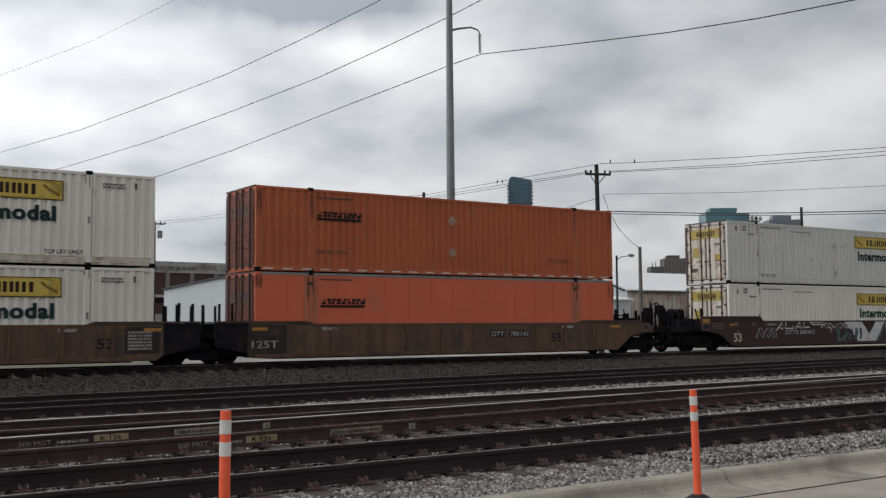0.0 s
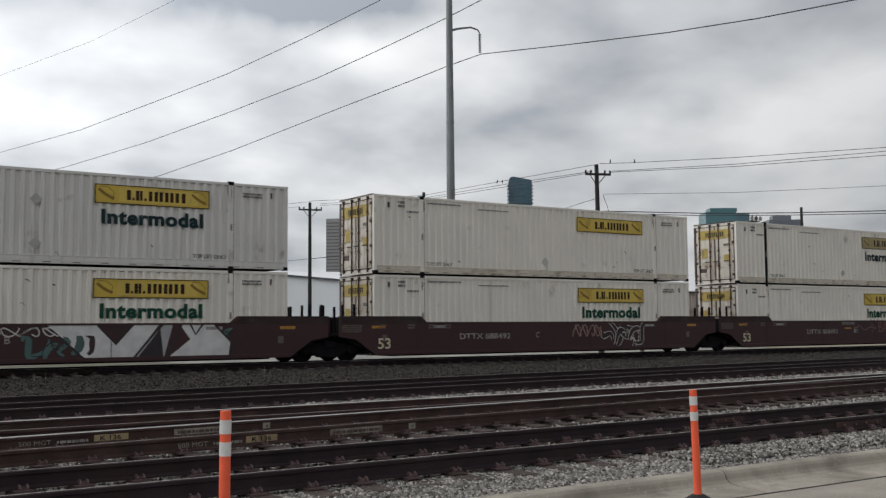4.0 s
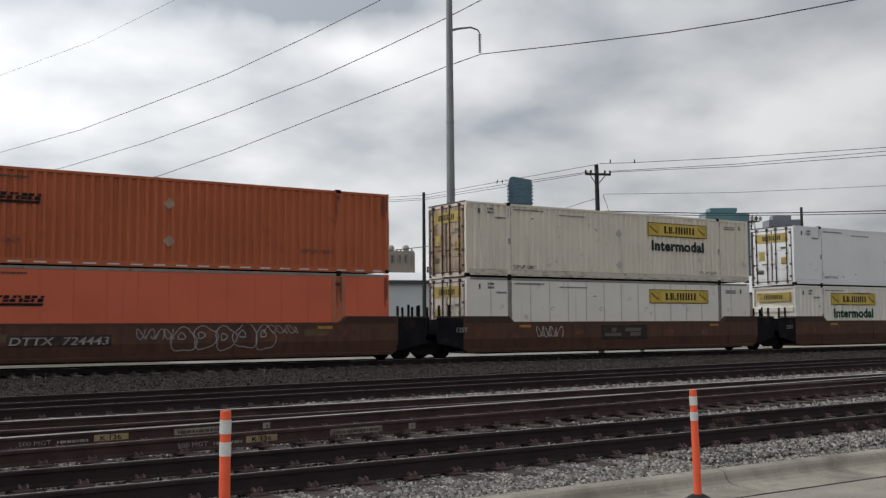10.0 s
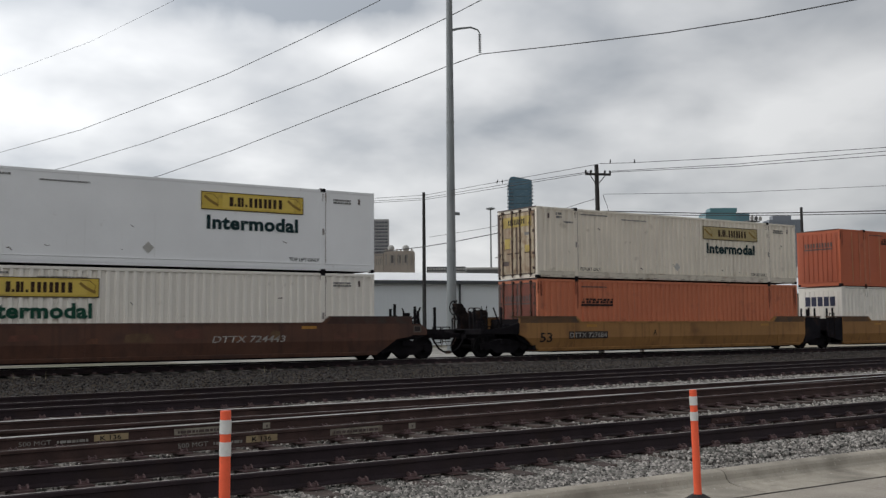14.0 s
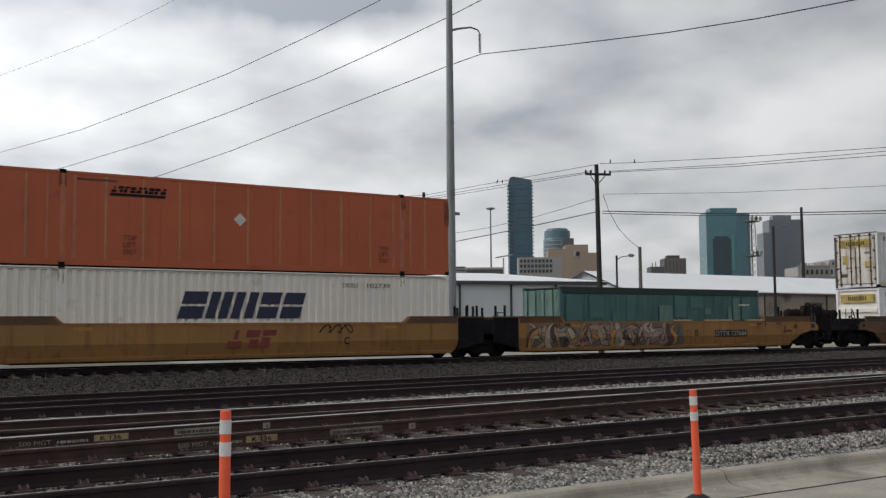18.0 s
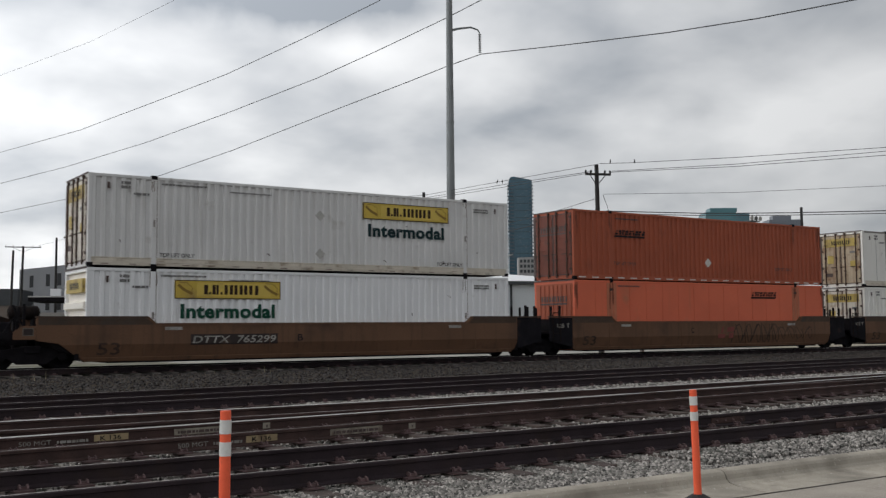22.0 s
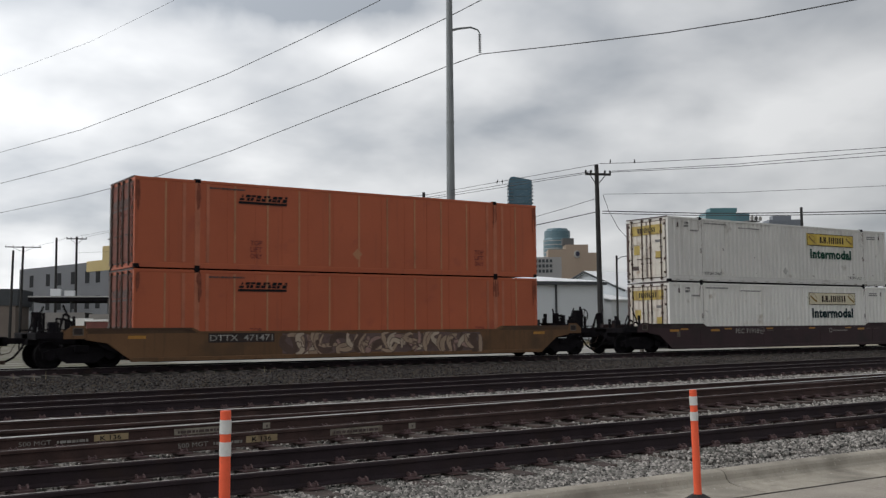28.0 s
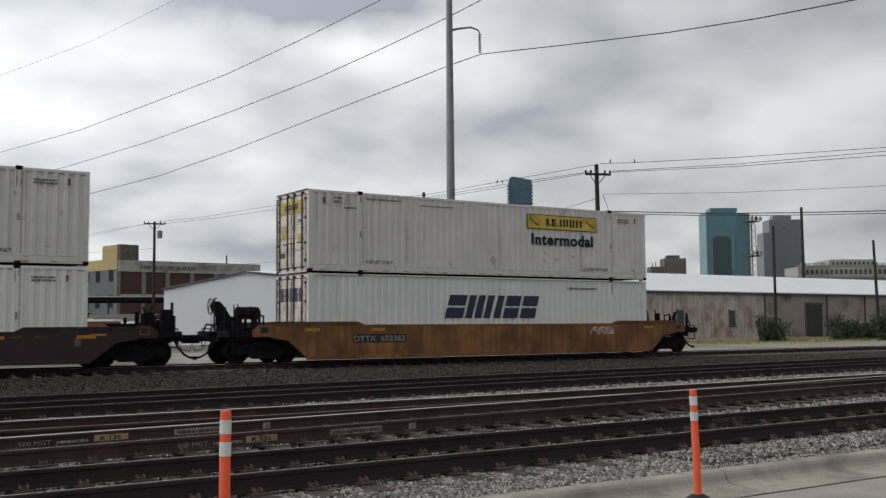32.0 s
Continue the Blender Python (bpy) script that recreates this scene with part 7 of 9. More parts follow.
def kerb_line():
    th = thing("kerb", "pale worn concrete kerb with rounded top and gutter", "kerb", kind="structure")
    joints = [-12, -4.5, 0.6, 8.22, 14.4, 20, 40]
    for a, b in zip(joints, joints[1:]):
        bm = bmesh.new()
        prism(bm, KERB_PROF, a + 0.008, b - 0.008, True)
        part("kerb_stone", bm, CONCRETE, th)
    bm = bmesh.new()
    prism(bm, [(y + (0.006 if z > -0.5 else 0), z - 0.008) for y, z in KERB_PROF], -12, 40, True)
    part("kerb_joint", bm, mat("dark_joint", (0.06, 0.055, 0.05), 0.95), th)
    bm = bmesh.new(); box(bm, -12, 40, 6.652, 6.6645, -0.5, -0.4495)
    part("gutter_seam", bm, mat("tarry_gutter_seam", (0.11, 0.098, 0.085), 0.95, 0, 0.4, 3, 40, 0.2, stain=((0.25, 0.225, 0.19), 0.24, 3)), th)


kerb_line()
strip("road", "grey asphalt road beside the kerb", [-60, -10, -4, 0, 4, 8, 12, 20, 60, 120], [-30, -6, 0, 3, 5, 6.648], lambda x, y: -0.458 - 0.02 * max(0, 6.6 - y) / 6.6, ASPHALT, "road")


def delineator(x, y, lean, top, r, cap, band, gap):
    """A tube post with two white bands: cap, band and gap are the heights of the orange tip, the bands and the orange between."""
    th = thing("delineator_post", "orange plastic road delineator post with two white bands", "road post", "delineator posts along the kerb", m=pose(x, y, -0.40, 0, lean, 0))
    orange = mat("orange_plastic", (0.78, 0.115, 0.05), 0.5, 0, 0.08, 3, 40, 0.03, stain=((0.48, 0.08, 0.045), 0.10, 5), spec=0.3)
    tape = mat("white_reflective_band", (0.58, 0.585, 0.57), 0.4, 0, 0.1, 6, 60, 0.02, stain=((0.36, 0.34, 0.32), 0.16, 9))
    bm = bmesh.new()
    lathe(bm, [(0.03, r * 1.4), (0.06, r * 1.12), (0.12, r * 1.03), (top - 0.005, r * 0.95), (top, r * 0.86)], (0, 0, 0), 20, "z")
    part("tube", bm, orange, th)
    for k in range(2):
        b = top - cap - k * (band + gap)
        a = b - band
        bm = bmesh.new()
        lathe(bm, [(a, r * 1.02), (a + 0.001, r * 1.045), (b - 0.001, r * 1.04), (b, r * 1.02)], (0, 0, 0), 20, "z")
        part("reflective_band", bm, tape, th)
    bm = bmesh.new()
    lathe(bm, [(-0.065, 0.15), (0.02, 0.15), (0.05, 0.10), (0.075, 0.06), (0.08, 0.03)], (0, 0, 0), 8, "z")
    part("base", bm, mat("black_rubber", (0.02, 0.02, 0.02), 0.8), th, "black rubber base")


delineator(7.005, 6.45, -1.9, 0.990, 0.0335, 0.058, 0.078, 0.057)
delineator(2.80, 6.93, 0.4, 0.985, 0.0395, 0.065, 0.096, 0.056)

# ---- poles and lines ----
POLE_WOOD = mat("weathered_pole_wood", (0.028, 0.027, 0.027), 0.9, 0, 0.25, 3, 40, 0.3, streak=((0.03, 0.024, 0.02), 0.2))
POLE_GREY = mat("greyed_pole_wood", (0.14, 0.125, 0.11), 0.9, 0, 0.25, 3, 40, 0.3)
STEEL_POLE = mat("galvanised_pole_steel", (0.20, 0.215, 0.22), 0.55, 0.3, 0.12, 0.6, 30, 0.05, streak=((0.12, 0.125, 0.13), 0.2))
WIRE = mat("dark_wire", (0.035, 0.035, 0.038), 0.6, 0.2)
INSUL = mat("black_insulator", (0.02, 0.02, 0.022), 0.4)
FAR_Z = -0.5


def wire(name, pts, r, label="black overhead wire"):
    """A sagging cable through points, as a bevelled curve turned into a mesh."""
    bm = bmesh.new()
    full = []
    for a, b, sag in zip(pts, pts[1:], [q[3] if len(q) > 3 else 0.0 for q in pts]):
        a, b = Vector(a[:3]), Vector(b[:3])
        for k in range(16):
            f = k / 16
            p = a.lerp(b, f)
            p.z -= sag * 4 * f * (1 - f)
            full.append(p)
    full.append(Vector(pts[-1][:3]))
    pipe(bm, full, r, 5)
    return tagged(part(name, bm, WIRE), label, "overhead wire", "overhead wires")


def utility_pole(x, y, top, r, lean=(0, 0), arm=None, arm_dir=(1, 0), wood=None, label="dark wooden utility pole with a crossarm", extras=()):
    th = thing("utility_pole", label, "utility pole", "wooden utility poles", m=pose(x, y, FAR_Z))
    h = top - FAR_Z
    bm = bmesh.new()
    tube(bm, (-lean[0] * h, -lean[1] * h, 0), (0, 0, h), r * 1.25, r * 0.85, 10)
    part("post", bm, wood or POLE_WOOD, th)
    if arm:
        drop, half = arm
        d = Vector((arm_dir[0], arm_dir[1], 0)).normalized()
        n = Vector((-d.y, d.x, 0))
        bm = bmesh.new()
        c = Vector((0, 0, h - drop)) - n * (r + 0.06)
        v = []
        for s in (-1, 1):
            for q in (-0.055, 0.055):
                for z in (-0.065, 0.065):
                    v.append(bm.verts.new(c + d * (s * half) + n * q + Vector((0, 0, z))))
        for q in ((0, 1, 3, 2), (4, 6, 7, 5), (0, 4, 5, 1), (2, 3, 7, 6), (0, 2, 6, 4), (1, 5, 7, 3)):
            bm.faces.new([v[i] for i in q])
        part("crossarm", bm, wood or POLE_WOOD, th)
        for s in (-1, 1):
            bm = bmesh.new(); tube(bm, c + d * (s * half * 0.6) - Vector((0, 0, 0.05)), Vector((0, 0, h - drop - 0.65)), 0.025, n=5)
            part("arm_brace", bm, BLACK_STEEL, th)
        for f in (-0.95, -0.55, 0.55, 0.95):
            bm = bmesh.new(); q = c + d * (half * f)
            lathe(bm, [(0.06, 0.03), (0.12, 0.06), (0.18, 0.07), (0.24, 0.035)], q, 8, "z")
            part("insulator", bm, INSUL if "paired" not in label else REFLECT_WHITE, th)
    if "transformer" in extras:
        bm = bmesh.new(); lathe(bm, [(0, 0.2), (0.04, 0.26), (0.75, 0.26), (0.8, 0.1)], (0.45, -0.3, h - 1.7), 14, "z")
        part("transformer_can", bm, STEEL_POLE, th)
    if "insul_side" in extras:
        for z in (1.2, 2.6, 3.6):
            bm = bmesh.new(); box(bm, 0.0, 0.35, -0.05, 0.05, h - z, h - z + 0.12); part("bracket", bm, BLACK_STEEL, th)
    return th


def street_light(x, y, top, reach, r, label):
    th = thing("street_lamp", label, "street lamp", "street lamps", m=pose(x, y, FAR_Z))
    h = top - FAR_Z
    bm = bmesh.new(); tube(bm, (0, 0, 0), (0, 0, h), r * 1.2, r, 10); part("post", bm, POLE_WOOD, th)
    bm = bmesh.new(); pipe(bm, [(0, 0, h - 0.35), (reach * 0.35, -reach * 0.2, h - 0.12), (reach, -reach * 0.6, h)], 0.04, 6); part("lamp_arm", bm, STEEL_POLE, th)
    bm = bmesh.new(); lathe(bm, [(-0.35, 0.05), (-0.2, 0.13), (0.15, 0.15), (0.35, 0.06)], (reach, -reach * 0.6, h), 10, "x"); part("lamp_head", bm, STEEL_POLE, th)


def steel_pole():
    th = thing("transmission_pole", "tall grey tapered steel transmission pole with davit arms", "power pole", m=pose(40.75, 59.75, FAR_Z))
    bm = bmesh.new()
    tube(bm, (0, 0, 0), (0, 0, 34), 0.36, 0.17, 16)
    part("shaft", bm, STEEL_POLE, th)
    for k, z in enumerate((15.6 + 0.5, 7.0)):
        bm = bmesh.new()
        lathe(bm, [(-0.06, 0.38 - 0.0055 * z), (0.06, 0.38 - 0.0055 * z)], (0, 0, z - 0.0), 16, "z")
        part("flange", bm, STEEL_POLE, th)
    bm = bmesh.new(); box(bm, 0.2, 0.65, -0.15, 0.0, 9.55, 9.75); part("bracket", bm, STEEL_POLE, th)
    for z, sx in ((22.85, 1), (27.0, 1), (30.5, -1)):
        d = Vector((0.83, -0.56, 0)) * sx
        bm = bmesh.new()
        pts = [Vector((0, 0, z - 0.15)), d * 0.7 + Vector((0, 0, z)), d * 1.5 + Vector((0, 0, z + 0.08)), d * 2.0 + Vector((0, 0, z - 0.1)), d * 2.15 + Vector((0, 0, z - 0.35))]
        for (a, b), rr in zip(zip(pts, pts[1:]), (0.10, 0.08, 0.065, 0.05)):
            tube(bm, a, b, rr, rr * 0.85, 8)
        part("davit_arm", bm, STEEL_POLE, th)
        bm = bmesh.new()
        c = d * 2.15
        prof = []
        for k in range(11):
            s = z - 0.4 - k * 0.13
            prof += [(s, 0.035), (s - 0.03, 0.13), (s - 0.06, 0.035)]
        lathe(bm, prof, (c.x, c.y, 0), 10, "z")
        part("insulator_string", bm, INSUL, th)
    return th


steel_pole()
utility_pole(41.4, 45.4, 10.7, 0.145, (0.016, 0.03), (0.6, 0.8), (0.83, -0.3))
utility_pole(38.1, 76.4, 11.5, 0.14, (0.0, 0.0), (0.62, 0.95), (0.95, -0.3))
utility_pole(33.95, 103.0, 12.1, 0.14, (0, 0), (0.25, 1.05), (0.95, -0.3), extras=("transformer",))
utility_pole(34.0, 133.1, 12.9, 0.15, (0, 0), (0.3, 1.2), (0.95, -0.3))
utility_pole(31.9, 134.5, 12.8, 0.15, wood=POLE_WOOD, label="bare dark wooden pole")
utility_pole(29.5, 147.9, 12.0, 0.17, (0.02, 0), label="wooden pole of a paired dead-end structure")
utility_pole(31.0, 149.0, 12.7, 0.17, (0.02, 0), (0.15, 2.3), (0.95, -0.3), label="paired wooden pole with a long crossarm")
utility_pole(43.1, 66.9, 11.6, 0.13, label="bare dark wooden pole")
utility_pole(44.3, 44.9, 5.9, 0.115, wood=POLE_GREY, label="short greyed wooden pole")
utility_pole(134.6, 101.4, 19.3, 0.24, (0.004, 0.004), label="tall dark pole with side brackets", extras=("insul_side",))
utility_pole(107.9, 71.6, 10.9, 0.16, (-0.045, 0.0), label="leaning bare wooden pole", wood=POLE_WOOD)
street_light(62.5, 66.2, 7.3, 1.1, 0.09, "dark street lamp on a thin post")
street_light(98.3, 78.0, 12.6, 1.2, 0.14, "street lamp on a tall wooden post")
wire("overhead_wire", [(18.07, 185.72, 16.39), (27.89, 148.88, 17.09), (33.01, 128.52, 17.4), (36.51, 109.23, 17.78), (38.73, 94.39, 18.56), (40.64, 76.11, 19.58), (41.12, 66.11, 19.82), (41.65, 61.5, 20.12), (41.68, 57.26, 20.08)], 0.032, "heavy transmission conductor sagging between poles")
wire("overhead_wire", [(41.68, 57.26, 20.08), (42.63, 49.47, 19.04), (43.62, 41.65, 18.08), (43.94, 35.46, 17.38), (43.81, 29.57, 16.77), (42.94, 25.37, 16.24)], 0.032, "heavy transmission conductor sagging between poles")
wire("overhead_wire", [(17.38, 179.82, 19.93), (27.75, 148.62, 21.04), (31.96, 131.28, 21.29), (36.16, 112.71, 21.92), (38.81, 96.39, 22.55), (41.21, 81.42, 23.3), (42.15, 72.29, 23.84), (42.28, 62.53, 24.05), (41.83, 56.8, 23.99), (41.61, 52.11, 24.1)], 0.032, "heavy transmission conductor sagging between poles")
wire("overhead_wire", [(17.24, 179.57, 23.58), (27.6, 148.33, 25.22), (31.68, 123.91, 24.64), (34.93, 107.19, 25.2), (37.54, 93.33, 25.67), (39.38, 79.96, 26.35), (39.54, 67.79, 26.29), (39.25, 60.74, 26.18)], 0.032, "heavy transmission conductor sagging between poles")
wire("overhead_wire", [(20.99, 152.06, 32.88), (23.33, 126.55, 30.65), (27.9, 105.41, 30.31), (29.89, 86.01, 29.71), (29.77, 76.52, 28.75), (35.0, 68.0, 28.4), (38.97, 60.95, 28.2)], 0.013, "thin distribution wire between wooden poles")
wire("overhead_wire", [(38.02, 76.19, 11.6), (39.43, 69.24, 11.13), (40.35, 62.63, 10.72), (41.17, 53.62, 10.78), (41.26, 45.12, 10.68)], 0.016, "thin distribution wire between wooden poles")
wire("overhead_wire", [(38.72, 75.74, 11.38), (39.44, 69.26, 10.93), (40.36, 62.64, 10.52), (41.17, 53.64, 10.54), (40.94, 45.37, 10.25)], 0.016, "thin distribution wire between wooden poles")
wire("overhead_wire", [(38.72, 75.75, 11.23), (39.44, 69.27, 10.8), (40.36, 62.65, 10.39), (41.18, 53.65, 10.37), (40.61, 45.6, 10.12)], 0.016, "thin distribution wire between wooden poles")
wire("overhead_wire", [(41.31, 45.08, 10.71), (42.34, 43.19, 10.6), (46.35, 39.29, 10.69), (51.67, 33.29, 10.86), (54.37, 29.06, 10.93)], 0.016, "thin distribution wire between wooden poles")
wire("overhead_wire", [(41.96, 44.68, 10.27), (46.37, 39.31, 10.31), (51.68, 33.3, 10.65), (54.38, 29.07, 10.81)], 0.016, "thin distribution wire between wooden poles")
wire("overhead_wire", [(42.1, 45.08, 10.22), (41.96, 44.69, 10.21), (46.37, 39.32, 10.18), (51.69, 33.32, 10.43), (54.39, 29.08, 10.57)], 0.016, "thin distribution wire between wooden poles")
wire("overhead_wire", [(41.6, 45.05, 8.92), (47.21, 40.09, 8.83), (52.66, 34.02, 8.89), (54.45, 29.2, 8.78)], 0.012, "thin distribution wire between wooden poles")
wire("overhead_wire", [(41.58, 45.16, 7.93), (45.9, 41.08, 7.64), (49.14, 37.71, 7.53), (52.71, 34.11, 7.5), (54.5, 29.3, 7.34)], 0.028, "thick black service cable between wooden poles")
wire("overhead_wire", [(41.58, 45.17, 7.79), (45.9, 41.09, 7.51), (49.14, 37.72, 7.4), (52.71, 34.12, 7.35), (54.51, 29.31, 7.19)], 0.022, "thick black service cable between wooden poles")
wire("overhead_wire", [(41.47, 45.23, 7.93), (41.8, 49.86, 7.76), (41.89, 54.64, 7.55), (41.05, 60.07, 7.16), (41.03, 63.72, 7.09), (40.08, 70.4, 6.99), (38.26, 76.45, 6.89)], 0.028, "thick black service cable between wooden poles")
wire("overhead_wire", [(41.38, 45.21, 8.72), (43.01, 50.17, 8.68), (44.99, 56.08, 8.72), (47.12, 64.31, 8.8), (48.96, 75.12, 9.01)], 0.016, "thin distribution wire between wooden poles")
wire("overhead_wire", [(38.26, 76.45, 6.89), (38.45, 82.36, 7.01), (38.21, 94.56, 7.32), (34.2, 103.32, 7.0)], 0.016, "thick black service cable between wooden poles")
wire("overhead_wire", [(38.02, 76.19, 11.56), (37.42, 80.2, 11.7), (37.03, 86.48, 11.87), (35.78, 95.77, 11.9), (33.97, 103.0, 12.07)], 0.014, "thin distribution wire between wooden poles")
wire("overhead_wire", [(37.3, 76.71, 11.15), (37.05, 81.68, 11.35), (36.52, 90.48, 11.56), (34.83, 102.44, 11.89)], 0.014, "thin distribution wire between wooden poles")
wire("overhead_wire", [(32.97, 103.27, 11.92), (33.17, 103.56, 11.91), (34.26, 118.47, 12.43), (35.01, 132.43, 12.83), (35.1, 132.72, 12.75)], 0.014, "thin distribution wire between wooden poles")
wire("overhead_wire", [(33.97, 103.01, 11.96), (34.72, 115.74, 12.61), (34.01, 133.09, 12.91)], 0.014, "thin distribution wire between wooden poles")
wire("overhead_wire", [(32.82, 133.26, 12.72), (32.9, 141.0, 12.7), (32.73, 148.24, 12.76)], 0.014, "thin distribution wire between wooden poles")
wire("overhead_wire", [(34.08, 133.23, 10.86), (34.93, 120.64, 10.28), (33.97, 103.25, 9.39)], 0.014, "thin distribution wire between wooden poles")
wire("overhead_wire", [(41.57, 45.07, 8.89), (42.12, 45.16, 7.92), (42.83, 45.13, 6.95), (43.5, 44.98, 6.29), (44.19, 44.81, 5.8)], 0.016, "thin distribution wire between wooden poles")


def bird(x, y, z, turn):
    th = thing("bird", "small black bird perched on a wire", "bird", "birds on the wires", m=pose(x, y, z, 0, 0, turn) @ Matrix.Scale(0.62, 4))
    bm = bmesh.new(); lathe(bm, [(-0.10, 0.02), (-0.05, 0.06), (0.04, 0.075), (0.12, 0.045), (0.15, 0.02)], (0, 0, 0.09), 8, "z"); part("body", bm, INSUL, th)
    bm = bmesh.new(); lathe(bm, [(-0.05, 0.02), (0.0, 0.05), (0.05, 0.02)], (0.03, 0, 0.26), 8, "z"); part("head", bm, INSUL, th)
    bm = bmesh.new(); box(bm, -0.12, -0.05, -0.02, 0.02, -0.12, 0.06); part("tail", bm, INSUL, th)


for bx, by, bz, bt in ((41.62, 44.44, 10.72, 20), (42.34, 43.19, 10.62, 60), (40.85, 54.41, 10.70, 10), (41.1, 54.2, 10.68, 40)):
    bird(bx, by, bz, bt)

# ---- buildings ----
GLASS_TEAL = mat("teal_tower_glass", (0.035, 0.095, 0.135), 0.25, 0.0, 0.12, 0.05, 0.8, 0, spec=0.6)
BALCONY = mat("blue_grey_balcony", (0.055, 0.085, 0.11), 0.5, 0, 0.15, 0.1, 1, 0)
GLASS_DARK = mat("dark_tower_glass", (0.02, 0.045, 0.055), 0.2, 0.0, 0.15, 0.05, 0.8, 0, spec=0.6)
GLASS_BLUE = mat("blue_grey_tower_cladding", (0.17, 0.188, 0.215), 0.4, 0, 0.08, 0.05, 0.8, 0)
PANE_DARK = mat("dusty_dark_pane", (0.02, 0.021, 0.023), 0.8, 0, 0.2, 0.5, 5, 0, spec=0.1)
GLASS_WIN = mat("dark_window_glass", (0.03, 0.035, 0.04), 0.2, 0, 0.2, 0.3, 5, 0, spec=0.5)
HOTEL = mat("grey_hotel_concrete", (0.31, 0.305, 0.30), 0.8, 0, 0.06, 0.03, 1, 0.05)
TANSTONE = mat("tan_stone_cladding", (0.34, 0.265, 0.205), 0.8, 0, 0.06, 0.03, 1, 0.05)
DECO = mat("weathered_grey_brown_masonry", (0.31, 0.265, 0.225), 0.85, 0, 0.12, 0.06, 1, 0.1, streak=((0.15, 0.13, 0.11), 0.2))
PALE_STONE = mat("pale_grey_stone", (0.36, 0.35, 0.33), 0.8, 0, 0.08, 0.05, 1, 0.05)
DARK_BLOCK = mat("dark_grey_masonry", (0.10, 0.10, 0.10), 0.8, 0, 0.1, 0.05, 1, 0.05)
METAL_WALL = mat("pale_blue_grey_sheet_wall", (0.52, 0.55, 0.57), 0.6, 0, 0.05, 0.15, 8, 0.03, stain=((0.44, 0.47, 0.49), 0.12, 0.25), streak=((0.42, 0.44, 0.45), 0.06))
METAL_ROOF = mat("white_sheet_roof", (0.80, 0.81, 0.82), 0.5, 0, 0.04, 0.3, 8, 0.04, stain=((0.6, 0.58, 0.55), 0.06, 0.2))
RUSTY_WALL = mat("rust_stained_grey_sheet_wall", (0.53, 0.49, 0.45), 0.75, 0, 0.14, 0.25, 8, 0.1, stain=((0.25, 0.165, 0.115), 0.24, 0.5), streak=((0.20, 0.13, 0.09), 0.34))
BROWN_WALL = mat("brown_grey_sheet_wall", (0.27, 0.235, 0.20), 0.75, 0, 0.12, 0.25, 8, 0.1, stain=((0.08, 0.06, 0.05), 0.2, 0.4))
BRICK = mat("dark_red_brick", (0.075, 0.04, 0.034), 0.85, 0, 0.15, 0.3, 10, 0.15)
GREY_PAINT_WALL = mat("grey_painted_masonry", (0.13, 0.135, 0.145), 0.8, 0, 0.08, 0.2, 6, 0.08)
YELLOW_WALL = mat("pale_yellow_masonry", (0.42, 0.33, 0.15), 0.8, 0, 0.08, 0.2, 6, 0.08)
BAND_STONE = mat("peeling_white_band", (0.36, 0.35, 0.34), 0.8, 0, 0.12, 0.5, 8, 0.1, stain=((0.15, 0.13, 0.12), 0.2, 0.9))


def slab(bm, p0, p1, back, z0, z1, front=0.0):
    """A block whose front runs from p0 to p1 and which reaches back metres behind it (front: metres proud of the line)."""
    a, b = Vector((*p0, 0)), Vector((*p1, 0))
    d = (b - a).normalized()
    n = Vector((-d.y, d.x, 0))
    base = [a - n * front, b - n * front, b + n * back, a + n * back]
    lo = [bm.verts.new((q.x, q.y, z0)) for q in base]
    hi = [bm.verts.new((q.x, q.y, z1)) for q in base]
    bm.faces.new(lo[::-1]); bm.faces.new(hi)
    for i in range(4):
        j = (i + 1) % 4
        bm.faces.new((lo[i], lo[j], hi[j], hi[i]))


def along(p0, p1, f):
    return (p0[0] + (p1[0] - p0[0]) * f, p0[1] + (p1[1] - p0[1]) * f)


def solid(parent, name, material, p0, p1, back, z0, z1, front=0.0, label=""):
    bm = bmesh.new()
    slab(bm, p0, p1, back, z0, z1, front)
    return part(name, bm, material, parent, label)


def window_rows(parent, p0, p1, z0, z1, rows, cols, fill_w, fill_h, material, proud=0.15, joined=False, name="window_row"):
    """Windows in rows; one part a storey where they are far off, else one part a window."""
    for r in range(rows):
        zb = z0 + (z1 - z0) * (r + 0.5 - fill_h / 2) / rows
        zt = z0 + (z1 - z0) * (r + 0.5 + fill_h / 2) / rows
        bm = bmesh.new() if joined else None
        for c in range(cols):
            b = bm if joined else bmesh.new()
            slab(b, along(p0, p1, (c + 0.5 - fill_w / 2) / cols), along(p0, p1, (c + 0.5 + fill_w / 2) / cols), 0.1, zb, zt, proud)
            if not joined:
                part("window" if name == "window_row" else name, b, material, parent)
        if joined:
            part(name, bm, material, parent)


def building(label):
    return thing("building", label, "building", "downtown skyline")


BASE = -0.5
